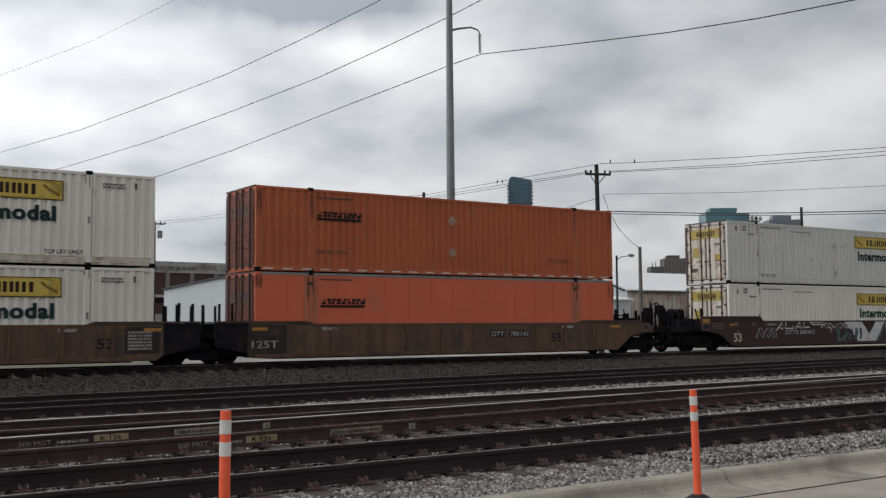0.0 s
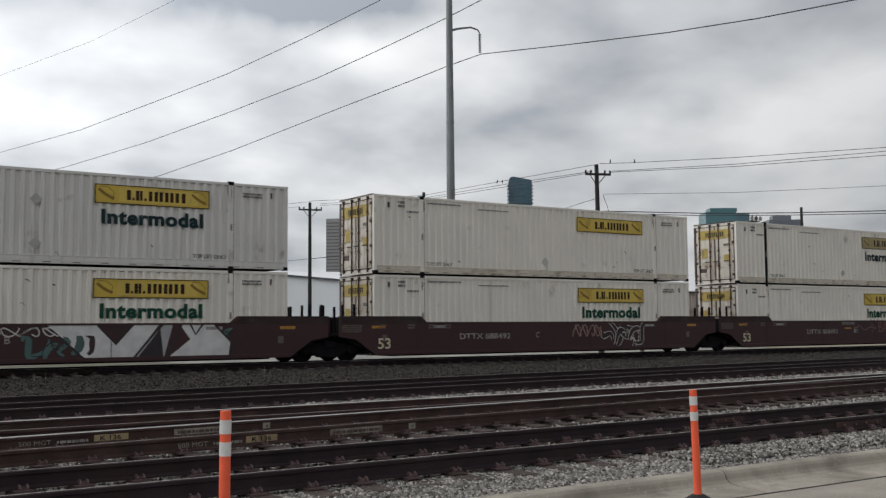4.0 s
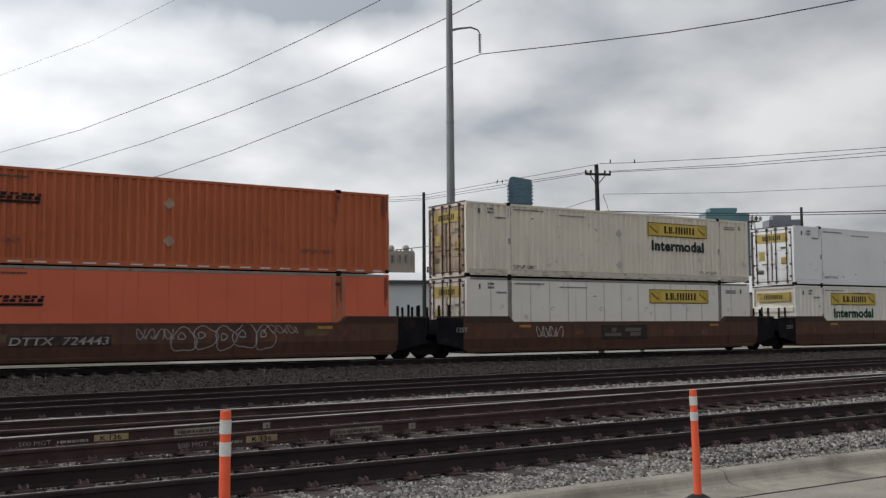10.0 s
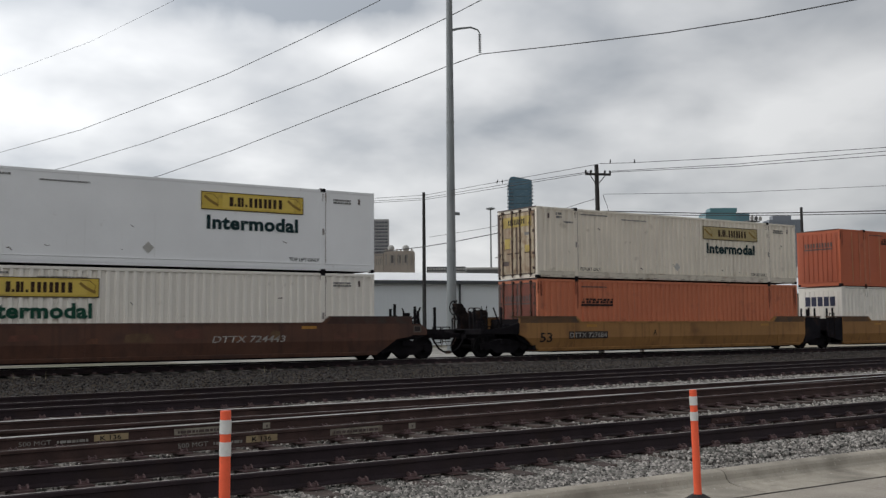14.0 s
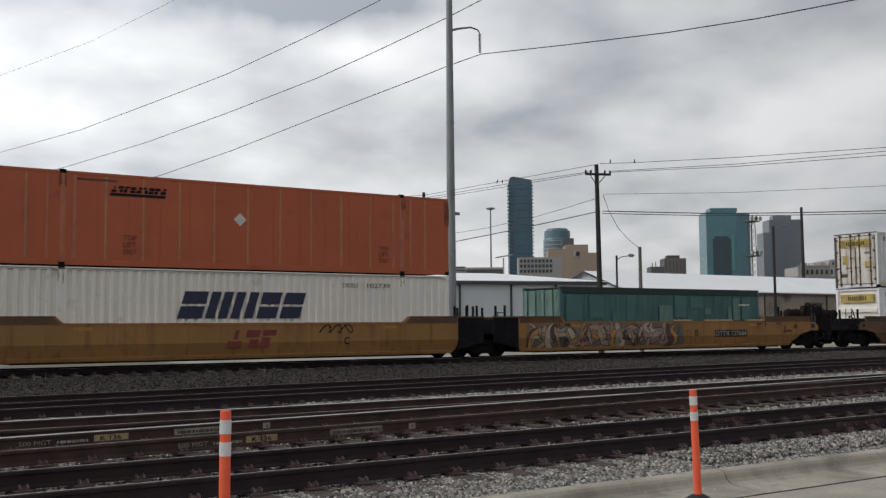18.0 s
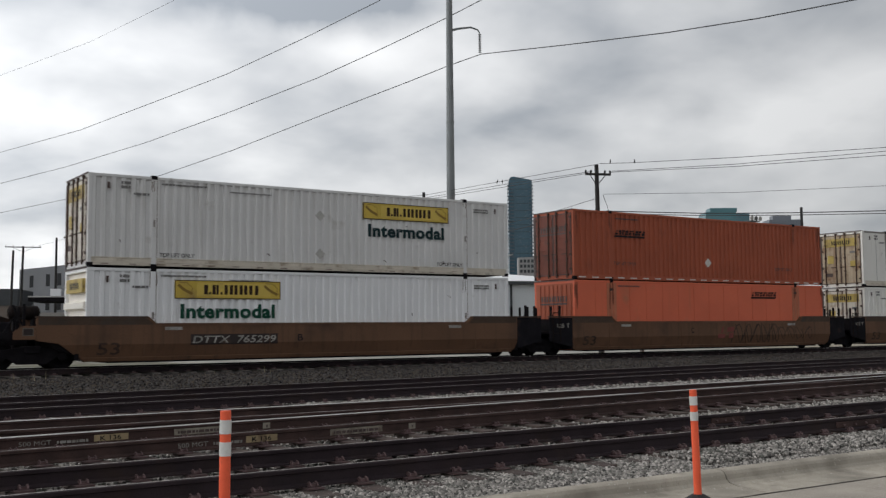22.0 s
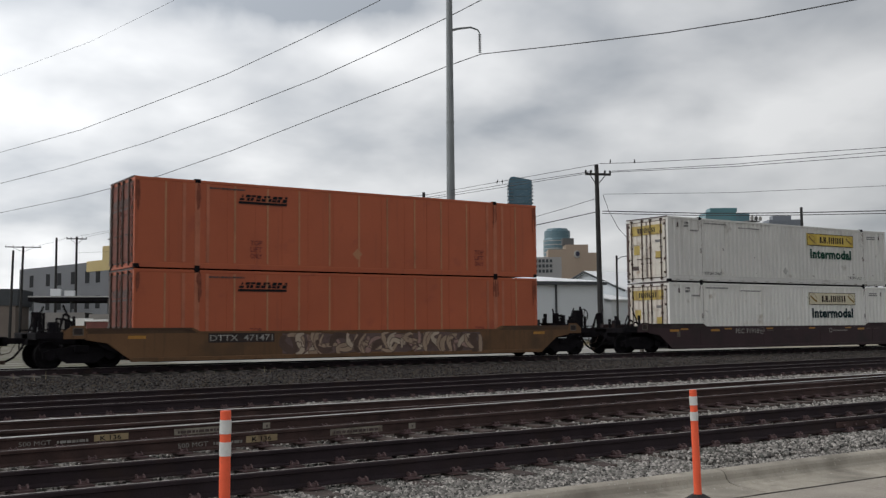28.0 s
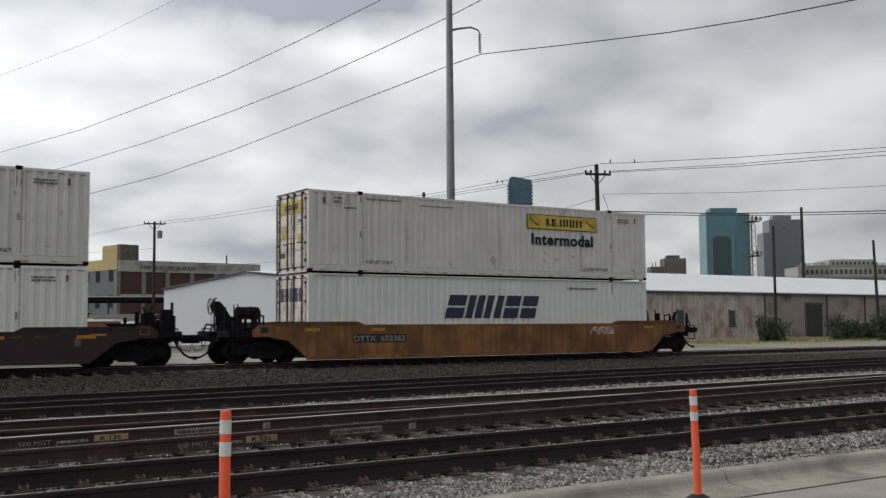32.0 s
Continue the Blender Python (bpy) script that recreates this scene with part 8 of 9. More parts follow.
# grey slab hotel with ranked windows
h = building("grey concrete slab tower with ranks of dark windows")
solid(h, "front_wall", HOTEL, (376, 702), (407, 682), 14, BASE, 84.8)
solid(h, "side_wing", HOTEL, (368.4, 711.1), (376.2, 704), 14, BASE, 85.8)
solid(h, "penthouse", HOTEL, (377, 704), (386.5, 698), 10, 84.8, 93.6)
window_rows(h, (377.4, 701.1), (406.6, 682.3), 40, 83.6, 17, 15, 0.84, 0.60, mat("hotel_glass", (0.035, 0.04, 0.055), 0.5, 0, 0.3, 0.2, 1, 0), 0.3)
window_rows(h, (368.6, 710.9), (376.0, 704.2), 40, 83.6, 17, 1, 0.97, 0.34, mat("hotel_side_band", (0.15, 0.15, 0.16), 0.6, 0, 0.2, 0.2, 1, 0), 0.3)
window_rows(h, (376.4, 701.7), (406.8, 682.2), 40, 83.9, 17, 1, 1.0, 0.16, mat("hotel_spandrel_edge", (0.27, 0.265, 0.27), 0.7, 0, 0.1, 0.2, 1, 0), 0.55, name="floor_edge")
# masonry block with four domes
DECO_TRIM = mat("buff_masonry_trim", (0.235, 0.215, 0.19), 0.8, 0, 0.15, 0.2, 1, 0.05)
ARCH_SHADE = mat("arch_opening_shade", (0.085, 0.08, 0.078), 0.6, 0, 0.2, 0.2, 1, 0)
h = building("weathered grey-brown masonry block with four small rooftop domes")
solid(h, "main_wall", DECO, (283.3, 530.5), (304.6, 516.2), 20, BASE, 44.2)
solid(h, "corner_tower", DECO, (304.8, 516.1), (319.1, 506.4), 20, BASE, 45.8)
window_rows(h, (304.9, 516.0), (319.0, 506.5), 37, 44.4, 1, 7, 0.34, 0.85, DECO_TRIM, 0.3)
# flat dark sheets put the shade inside three arched openings into colour
window_rows(h, (307.0, 514.6), (317.2, 507.7), 38.6, 43.4, 1, 3, 0.42, 0.9, ARCH_SHADE, 0.2, name="arched_window")
window_rows(h, (290, 526), (304.4, 516.4), 37.4, 41.6, 1, 16, 0.5, 0.9, DECO_TRIM, 0.2)
window_rows(h, (284, 530), (304.4, 516.4), 42.6, 44.1, 1, 1, 1.0, 0.5, DECO_TRIM, 0.3, name="cornice")
window_rows(h, (304.9, 516.0), (319.0, 506.5), 45.7, 47.0, 1, 8, 0.5, 0.7, DECO, 0.3, name="parapet_block")
for x, y, z in ((285.6, 530.0, 43.6), (292.2, 525.6, 43.6), (309.0, 515.0, 45.6), (316.0, 510.0, 45.6)):
    bm = bmesh.new(); lathe(bm, [(0, 1.5), (1.0, 1.5), (1.05, 1.9), (2.2, 1.95), (3.0, 1.55), (3.5, 0.8), (3.7, 0.1)], (x, y, z), 14, "z")
    part("dome", bm, PALE_STONE, h, "pale domed tank")
# curved teal tower
h = building("tall teal glass tower with rounded top and balconies")
bm = bmesh.new()
TL = Vector((561.6 - 544.9, 698.6 - 709.8, 0)).normalized()
TN = Vector((-TL.y, TL.x, 0))
crown = [(0.0, 124.0), (0.25, 128.0), (0.9, 130.2), (2.2, 131.4), (4.5, 131.8), (20.1, 128.6)]
rim = [(0.0, BASE)] + crown + [(20.1, BASE)]
va = [bm.verts.new(Vector((544.9, 709.8, z)) + TL * d) for d, z in rim]
vb = [bm.verts.new(Vector((544.9, 709.8, z)) + TL * d + TN * 18) for d, z in rim]
bm.faces.new(va); bm.faces.new(vb[::-1])
for i in range(len(rim)):
    j = (i + 1) % len(rim)
    bm.faces.new((va[i], vb[i], vb[j], va[j]))
part("glass_wall", bm, GLASS_TEAL, h)
for r in range(26):
    z = 46 + r * 3.1
    bm = bmesh.new()
    slab(bm, (544.0, 710.4), (548.4, 707.5), 4, z, z + 0.9, 0.9)
    part("balcony", bm, BALCONY, h)
    bm = bmesh.new()
    slab(bm, (559.8, 699.8), (562.5, 698.0), 4, z, z + 0.9, 0.9)
    part("balcony", bm, BALCONY, h)
    if r % 2 == 0:
        solid(h, "floor_band", GLASS_DARK, (549.5, 706.7), (559, 700.3), 0.2, z, z + 0.5, 0.2)
# low blocks between
h = building("long low dark block with ribbon windows")
solid(h, "main_wall", DARK_BLOCK, (271.4, 419.1), (287, 408.6), 15, BASE, 30.6)
window_rows(h, (271.6, 418.9), (286.8, 408.8), 27, 30.3, 2, 14, 0.7, 0.5, PALE_STONE, 0.2)
h = building("low grey parking block")
solid(h, "main_wall", DARK_BLOCK, (258.5, 367.7), (271.8, 358.8), 15, BASE, 26.3)
solid(h, "parapet", PALE_STONE, (258.5, 367.7), (271.8, 358.8), 1, 26.3, 27.2, 0.3)
h = building("tan stone office block with a round emblem")
solid(h, "main_wall", TANSTONE, (424.7, 495.4), (436.4, 487.6), 16, BASE, 52.6)
solid(h, "side_wall", TANSTONE, (436.4, 487.6), (441.2, 484.4), 16, BASE, 47.5)
bm = bmesh.new(); lathe(bm, [(-0.4, 2.4), (0.4, 2.4)], (430.2, 491.0, 46.5), 18, "y"); part("emblem", bm, PALE_STONE, h, "pale round emblem")
bm = bmesh.new(); lathe(bm, [(-0.5, 1.5), (0.5, 1.5)], (430.2, 490.9, 46.7), 14, "y"); part("emblem_core", bm, NAVY_INK, h)
solid(h, "roof_plant", DARK_BLOCK, (426, 500), (432, 496), 6, 52.6, 57)
h = building("round blue glass tower with flat cap")
bm = bmesh.new(); lathe(bm, [(BASE, 9.4), (60, 9.4), (61, 8.8), (66, 8.8), (66.5, 7.5), (67.6, 7.0)], (455.5, 540, 0), 28, "z"); part("drum", bm, mat("blue_drum_glass", (0.075, 0.145, 0.175), 0.3, 0, 0.12, 0.05, 0.8, 0, spec=0.6), h)
for k in range(9):
    bm = bmesh.new(); lathe(bm, [(38 + k * 2.6, 9.55), (38.5 + k * 2.6, 9.55)], (455.5, 540, 0), 28, "z"); part("floor_band", bm, PALE_STONE, h)
h = building("pale gridded apartment block")
solid(h, "main_wall", HOTEL, (369.7, 472.9), (391.4, 458.3), 14, BASE, 41.5)
solid(h, "upper_wing", TANSTONE, (384, 463.5), (396, 455), 14, BASE, 46.0)
window_rows(h, (370, 472.7), (386, 461.9), 32, 40.8, 3, 9, 0.68, 0.6, GLASS_WIN, 0.25)
h = building("small dark grey office block")
OFFICE = mat("grey_brown_office_wall", (0.155, 0.14, 0.128), 0.8, 0, 0.1, 0.05, 1, 0.05)
solid(h, "main_wall", OFFICE, (366.3, 355.1), (375.1, 349.2), 10, BASE, 33.8)
solid(h, "roof_plant", DARK_BLOCK, (367.6, 354.2), (372.5, 350.9), 5, 33.8, 35.2)
for q in (0.1, 0.35, 0.8):
    trim = along((361, 358.6), (366.5, 355), q)
    bm = bmesh.new(); tube(bm, (*trim, 29.5), (*trim, 31.5 + 2.0 * q), 0.22, n=6); part("vent_stack", bm, DARK_BLOCK, h)
solid(h, "low_wing", DARK_BLOCK, (361, 358.6), (366.5, 355), 10, BASE, 29.8)
window_rows(h, (366.5, 355), (374.9, 349.3), 27, 33.0, 1, 6, 0.4, 0.9, DARK_BLOCK, 0.15)
# green-teal tower and its neighbour
h = building("green glass office tower, dark reflection painted on its lower face")
solid(h, "glass_wall", mat("green_tower_glass", (0.075, 0.19, 0.215), 0.25, 0, 0.1, 0.05, 0.8, 0, spec=0.6), (535.1, 479.4), (552, 468), 20, BASE, 77.8)
solid(h, "side_wall", mat("green_tower_side_glass", (0.065, 0.15, 0.18), 0.3, 0, 0.1, 0.05, 0.8, 0, spec=0.5), (552, 468), (559.5, 463), 20, BASE, 76.5)
solid(h, "roof_crown", mat("green_tower_crown_glass", (0.075, 0.19, 0.215), 0.3, 0, 0.1, 0.05, 0.8, 0), (538, 478), (553, 468), 12, 77.8, 80.5)
# dark stepped sheets: a reflection in the glass, put into the colour
solid(h, "dark_bay", GLASS_DARK, (538.6, 477.0), (548.6, 470.2), 0.5, BASE, 59.5, 0.6)
solid(h, "dark_bay", GLASS_DARK, (539.6, 476.3), (547.4, 471.05), 0.5, 59.5, 61.2, 0.6)
solid(h, "lit_strip", mat("pale_green_tower_strip", (0.10, 0.24, 0.25), 0.3, 0, 0.1, 0.05, 0.8, 0), (548.7, 470.15), (550.3, 469.05), 0.5, 38, 62.5, 0.9)
window_rows(h, (535.3, 479.2), (551.8, 468.2), 36, 77, 14, 1, 1.0, 0.07, mat("green_tower_band", (0.06, 0.155, 0.18), 0.4), 0.1, name="floor_band")
h = building("blue-grey stepped office tower")
solid(h, "main_wall", GLASS_BLUE, (611.5, 488.6), (630.8, 475.5), 16, BASE, 77.4)
solid(h, "left_wing", GLASS_BLUE, (607.8, 491.1), (611.6, 488.5), 16, BASE, 68)
solid(h, "roof_plant", GLASS_BLUE, (615, 488), (626, 480.5), 8, 77.4, 80.4)
window_rows(h, (611.9, 488.2), (630.4, 475.9), 34, 76.5, 1, 11, 0.45, 1.0, mat("shaded_strip", (0.152, 0.17, 0.198), 0.5), 0.2, False)
# long ornate pale block at the right edge of downtown
h = building("long pale ornate block with a stepped cornice")
solid(h, "main_wall", PALE_STONE, (252, 191.7), (292, 164.5), 12, BASE, 18.0)
solid(h, "centre_pavilion", PALE_STONE, (259.5, 186.6), (270.5, 179.2), 13, BASE, 20.0, 0.3)
solid(h, "cornice", HOTEL, (252, 191.7), (292, 164.5), 0.5, 18.0, 18.4, 0.5)
for q in range(9):
    solid(h, "parapet_block", PALE_STONE, along((253, 191), (291, 165), q / 9), along((253, 191), (291, 165), q / 9 + 0.03), 1, 18.4, 19.2, 0.2)
window_rows(h, (252.4, 191.4), (291.6, 164.8), 15.5, 17.4, 1, 34, 0.34, 0.7, GLASS_WIN, 0.6)
window_rows(h, (259.8, 186.4), (270.3, 179.4), 18.3, 19.5, 1, 10, 0.36, 0.65, GLASS_WIN, 0.6)
window_rows(h, (252.4, 191.4), (291.6, 164.8), 18.4, 19.1, 1, 60, 0.45, 0.8, PALE_STONE, 0.3, True, "balustrade")


def lattice_tower():
    th = thing("radio_tower", "steel lattice radio tower with dish platforms", "radio tower", m=pose(240.3, 198.3, BASE))
    bm = bmesh.new()
    H, w0, w1 = 32.0, 1.3, 0.7
    prev = None
    for k in range(17):
        f = k / 16
        w = w0 + (w1 - w0) * f
        ring = [Vector((sx * w, sy * w, H * f)) for sx, sy in ((-1, -1), (1, -1), (1, 1), (-1, 1))]
        if prev:
            for i in range(4):
                tube(bm, prev[i], ring[i], 0.10, n=4)
                tube(bm, prev[i], ring[(i + 1) % 4], 0.06, n=4)
        prev = ring
    part("lattice", bm, DARK_BLOCK, th)
    for z in (31.5, 21.5, 11):
        bm = bmesh.new(); box(bm, -1.9, 1.9, -1.6, 1.6, z, z + 0.3); part("platform", bm, DARK_BLOCK, th)
        for k in range(3):
            bm = bmesh.new(); lathe(bm, [(-0.2, 0.7), (0.2, 0.5)], (-1.8 + 1.8 * k, -1.7, z + 0.9), 12, "y"); part("dish", bm, PALE_STONE if k != 1 else DARK_BLOCK, th)


lattice_tower()
th = thing("light_mast", "tall grey highway light mast with ring of lamps", "light mast", m=pose(295.9, 400, BASE))
bm = bmesh.new(); tube(bm, (0, 0, 0), (0, 0, 58.8), 0.55, 0.32, 10); part("mast", bm, STEEL_POLE, th)
bm = bmesh.new(); lathe(bm, [(58.2, 0.6), (58.5, 2.2), (59.0, 2.2), (59.4, 0.6)], (0, 0, 0), 16, "z"); part("lamp_ring", bm, STEEL_POLE, th)
th = thing("construction_crane", "small pale tower crane", "crane", m=pose(292, 385, BASE))
bm = bmesh.new(); tube(bm, (0, 0, 0), (0, 0, 34), 0.35, n=4); part("mast", bm, PALE_STONE, th)
bm = bmesh.new(); tube(bm, (-3.5, 1.5, 34), (4.0, -2, 35.5), 0.4, n=4); part("jib", bm, PALE_STONE, th)


# ---- warehouses and the yard behind the train ----
def ribbed_wall(parent, name, material, p0, p1, z0, z1, pitch=0.6, top=None, rib=0.012):
    """Sheet-metal cladding with upright ribs; top(f) gives the upper edge along the wall."""
    a, b = Vector((*p0, 0)), Vector((*p1, 0))
    L = (b - a).length
    d = (b - a) / L
    n = Vector((-d.y, d.x, 0))
    cnt = max(2, int(L / pitch))
    lo, hi = [], []
    bm = bmesh.new()
    for i in range(cnt):
        for f, o in ((0.0, 0.0), (0.7, 0.0), (0.8, -rib), (0.9, -rib)):
            s = (i + f) * L / cnt
            q = a + d * s + n * o
            zz = top(s / L) if top else z1
            lo.append(bm.verts.new((q.x, q.y, z0))); hi.append(bm.verts.new((q.x, q.y, zz)))
    for i in range(len(lo) - 1):
        bm.faces.new((lo[i], lo[i + 1], hi[i + 1], hi[i]))
    return part(name, bm, material, parent)


def roof_sheet(parent, corners, material, name="roof"):
    bm = bmesh.new()
    v = [bm.verts.new(c) for c in corners]
    w = [bm.verts.new((c[0], c[1], c[2] + 0.12)) for c in corners]
    bm.faces.new(v[::-1]); bm.faces.new(w)
    for i in range(4):
        j = (i + 1) % 4
        bm.faces.new((v[i], v[j], w[j], w[i]))
    return part(name, bm, material, parent)


def trim_line(parent, a, b, r, material, name="eave_trim"):
    bm = bmesh.new()
    tube(bm, a, b, r, n=4)
    return part(name, bm, material, parent)


DARK_TRIM = mat("dark_eave_trim", (0.045, 0.05, 0.055), 0.6, 0, 0.15, 1, 20, 0.05)


def warehouse_a():
    th = thing("warehouse", "pale grey sheet-metal warehouse with white gable roof", "warehouse")
    F, G = (46.4, 85.6), (38.0, 111.8)        # near and far foot of the gable
    d = Vector((0.960, -0.280))
    L = 26.6
    E = (F[0] + d.x * L, F[1] + d.y * L)
    eave, ridge = 5.62, 6.95
    ribbed_wall(th, "gable_wall", METAL_WALL, G, F, BASE, eave, 0.4, lambda f: eave + (ridge - eave) * (1 - abs(2 * f - 1)), 0.003)
    ribbed_wall(th, "long_wall", METAL_WALL, F, E, BASE, eave, 0.4, None, 0.003)
    R = ((F[0] + G[0]) / 2, (F[1] + G[1]) / 2)
    R2 = (R[0] + d.x * L, R[1] + d.y * L)
    o = 0.12
    roof_sheet(th, [(F[0] - d.x * o + 0.1, F[1] - d.y * o - 0.4, eave - 0.02), (E[0] + 0.1, E[1] - 0.4, eave - 0.02), (R2[0], R2[1], ridge), (R[0] - d.x * o, R[1] - d.y * o, ridge)], METAL_ROOF)
    G2 = (G[0] + d.x * L, G[1] + d.y * L)
    roof_sheet(th, [(R[0] - d.x * o, R[1] - d.y * o, ridge), (R2[0], R2[1], ridge), (G2[0], G2[1], eave), (G[0] - d.x * o, G[1] - d.y * o, eave)], METAL_ROOF)
    trim_line(th, (F[0] - 0.2, F[1] - 0.4, eave - 0.12), (E[0], E[1] - 0.4, eave - 0.12), 0.22, DARK_TRIM)
    trim_line(th, (F[0] - 0.2, F[1] - 0.1, eave + 0.02), (R[0] - 0.2, R[1], ridge + 0.02), 0.13, DARK_TRIM, "verge_trim")
    trim_line(th, (G[0] - 0.2, G[1], eave + 0.02), (R[0] - 0.2, R[1], ridge + 0.02), 0.13, DARK_TRIM, "verge_trim")
    for f in (0.004, 0.03, 0.42, 0.62, 0.80, 0.985):
        q = along(F, E, f)
        trim_line(th, (q[0], q[1] - 0.12, BASE), (q[0], q[1] - 0.12, eave - 0.2), 0.11, DARK_TRIM, "downpipe")
    solid(th, "door_opening", GLASS_WIN, along(F, E, 0.70), along(F, E, 0.735), 0.1, BASE, 1.9, 0.06, "dark doorway")


def warehouse_b():
    th = thing("warehouse", "long rust-stained sheet warehouse with white roof", "warehouse")
    x0, x1, y0, yr, y1 = 77.6, 175.0, 80.6, 87.0, 93.4
    eave, ridge = 4.95, 7.25
    ribbed_wall(th, "gable_wall", METAL_WALL, (x0, y1), (x0, y0), BASE, eave, 0.8, lambda f: eave + (ridge - eave) * (1 - abs(2 * f - 1)), 0.003)
    ribbed_wall(th, "long_wall", RUSTY_WALL, (x0, y0), (99.5, y0), BASE, eave, 0.7, None, 0.005)
    ribbed_wall(th, "long_wall", BROWN_WALL, (99.5, y0), (x1, y0), BASE, eave, 0.7, None, 0.005)
    roof_sheet(th, [(x0 - 0.4, y0 - 0.35, eave), (x1, y0 - 0.35, eave), (x1, yr, ridge), (x0 - 0.4, yr, ridge)], METAL_ROOF)
    roof_sheet(th, [(x0 - 0.4, yr, ridge), (x1, yr, ridge), (x1, y1, eave), (x0 - 0.4, y1, eave)], METAL_ROOF)
    trim_line(th, (x0, y0 - 0.3, eave - 0.08), (x1, y0 - 0.3, eave - 0.08), 0.13, DARK_TRIM)
    trim_line(th, (x0 - 0.45, y0, eave), (x0 - 0.45, yr, ridge), 0.12, DARK_TRIM, "verge_trim")
    trim_line(th, (x0 - 0.45, y1, eave), (x0 - 0.45, yr, ridge), 0.12, DARK_TRIM, "verge_trim")
    frame_mat = mat("rusty_window_frame", (0.12, 0.08, 0.06), 0.8)
    for x in (85.0, 93.4):
        w = solid(th, "window", GLASS_WIN, (x, y0), (x + 1.0, y0), 0.2, 1.2, 2.9, 0.03)
        solid(w, "window_frame", frame_mat, (x - 0.12, y0), (x, y0), 0.2, 1.1, 3.0, 0.08)
        solid(w, "window_sill", frame_mat, (x - 0.15, y0), (x + 1.15, y0), 0.2, 1.05, 1.19, 0.14)
    # plain dark sheet: the shade inside the open loading bay, put into colour
    d = solid(th, "loading_door", mat("loading_opening_shade", (0.035, 0.032, 0.03), 0.7, 0, 0.2, 0.6, 10, 0.1), (107.2, y0), (110.3, y0), 0.2, BASE, 3.7, 0.07)
    solid(d, "door_frame", mat("rusty_window_frame", (0.12, 0.08, 0.06), 0.8), (107.0, y0), (107.19, y0), 0.1, BASE, 3.85, 0.12)
    solid(d, "door_lintel", mat("rusty_window_frame", (0.12, 0.08, 0.06), 0.8), (107.0, y0), (110.5, y0), 0.1, 3.71, 3.9, 0.12)
    for x in (99.5, 111.2, 119, 127):
        trim_line(th, (x, y0 - 0.12, BASE), (x, y0 - 0.12, eave - 0.1), 0.09, DARK_TRIM, "downpipe")
    lean = solid(th, "lean_to", METAL_WALL, (74.6, 79.9), (77.3, 79.9), 6, BASE, 3.9)
    roof_sheet(th, [(74.2, 79.4, 3.9), (77.4, 79.4, 3.9), (77.4, 86, 4.9), (74.2, 86, 4.9)], METAL_ROOF, "lean_to_roof")


def warehouse_c():
    th = thing("warehouse", "flat grey-roofed shed behind the long warehouse", "warehouse")
    solid(th, "main_wall", BAND_STONE, (150, 128), (205, 92), 20, BASE, 9.7)
    solid(th, "roof", mat("grey_felt_roof", (0.22, 0.22, 0.22), 0.85), (149.5, 128), (205.5, 92), 21, 9.7, 10.0, 0.4)


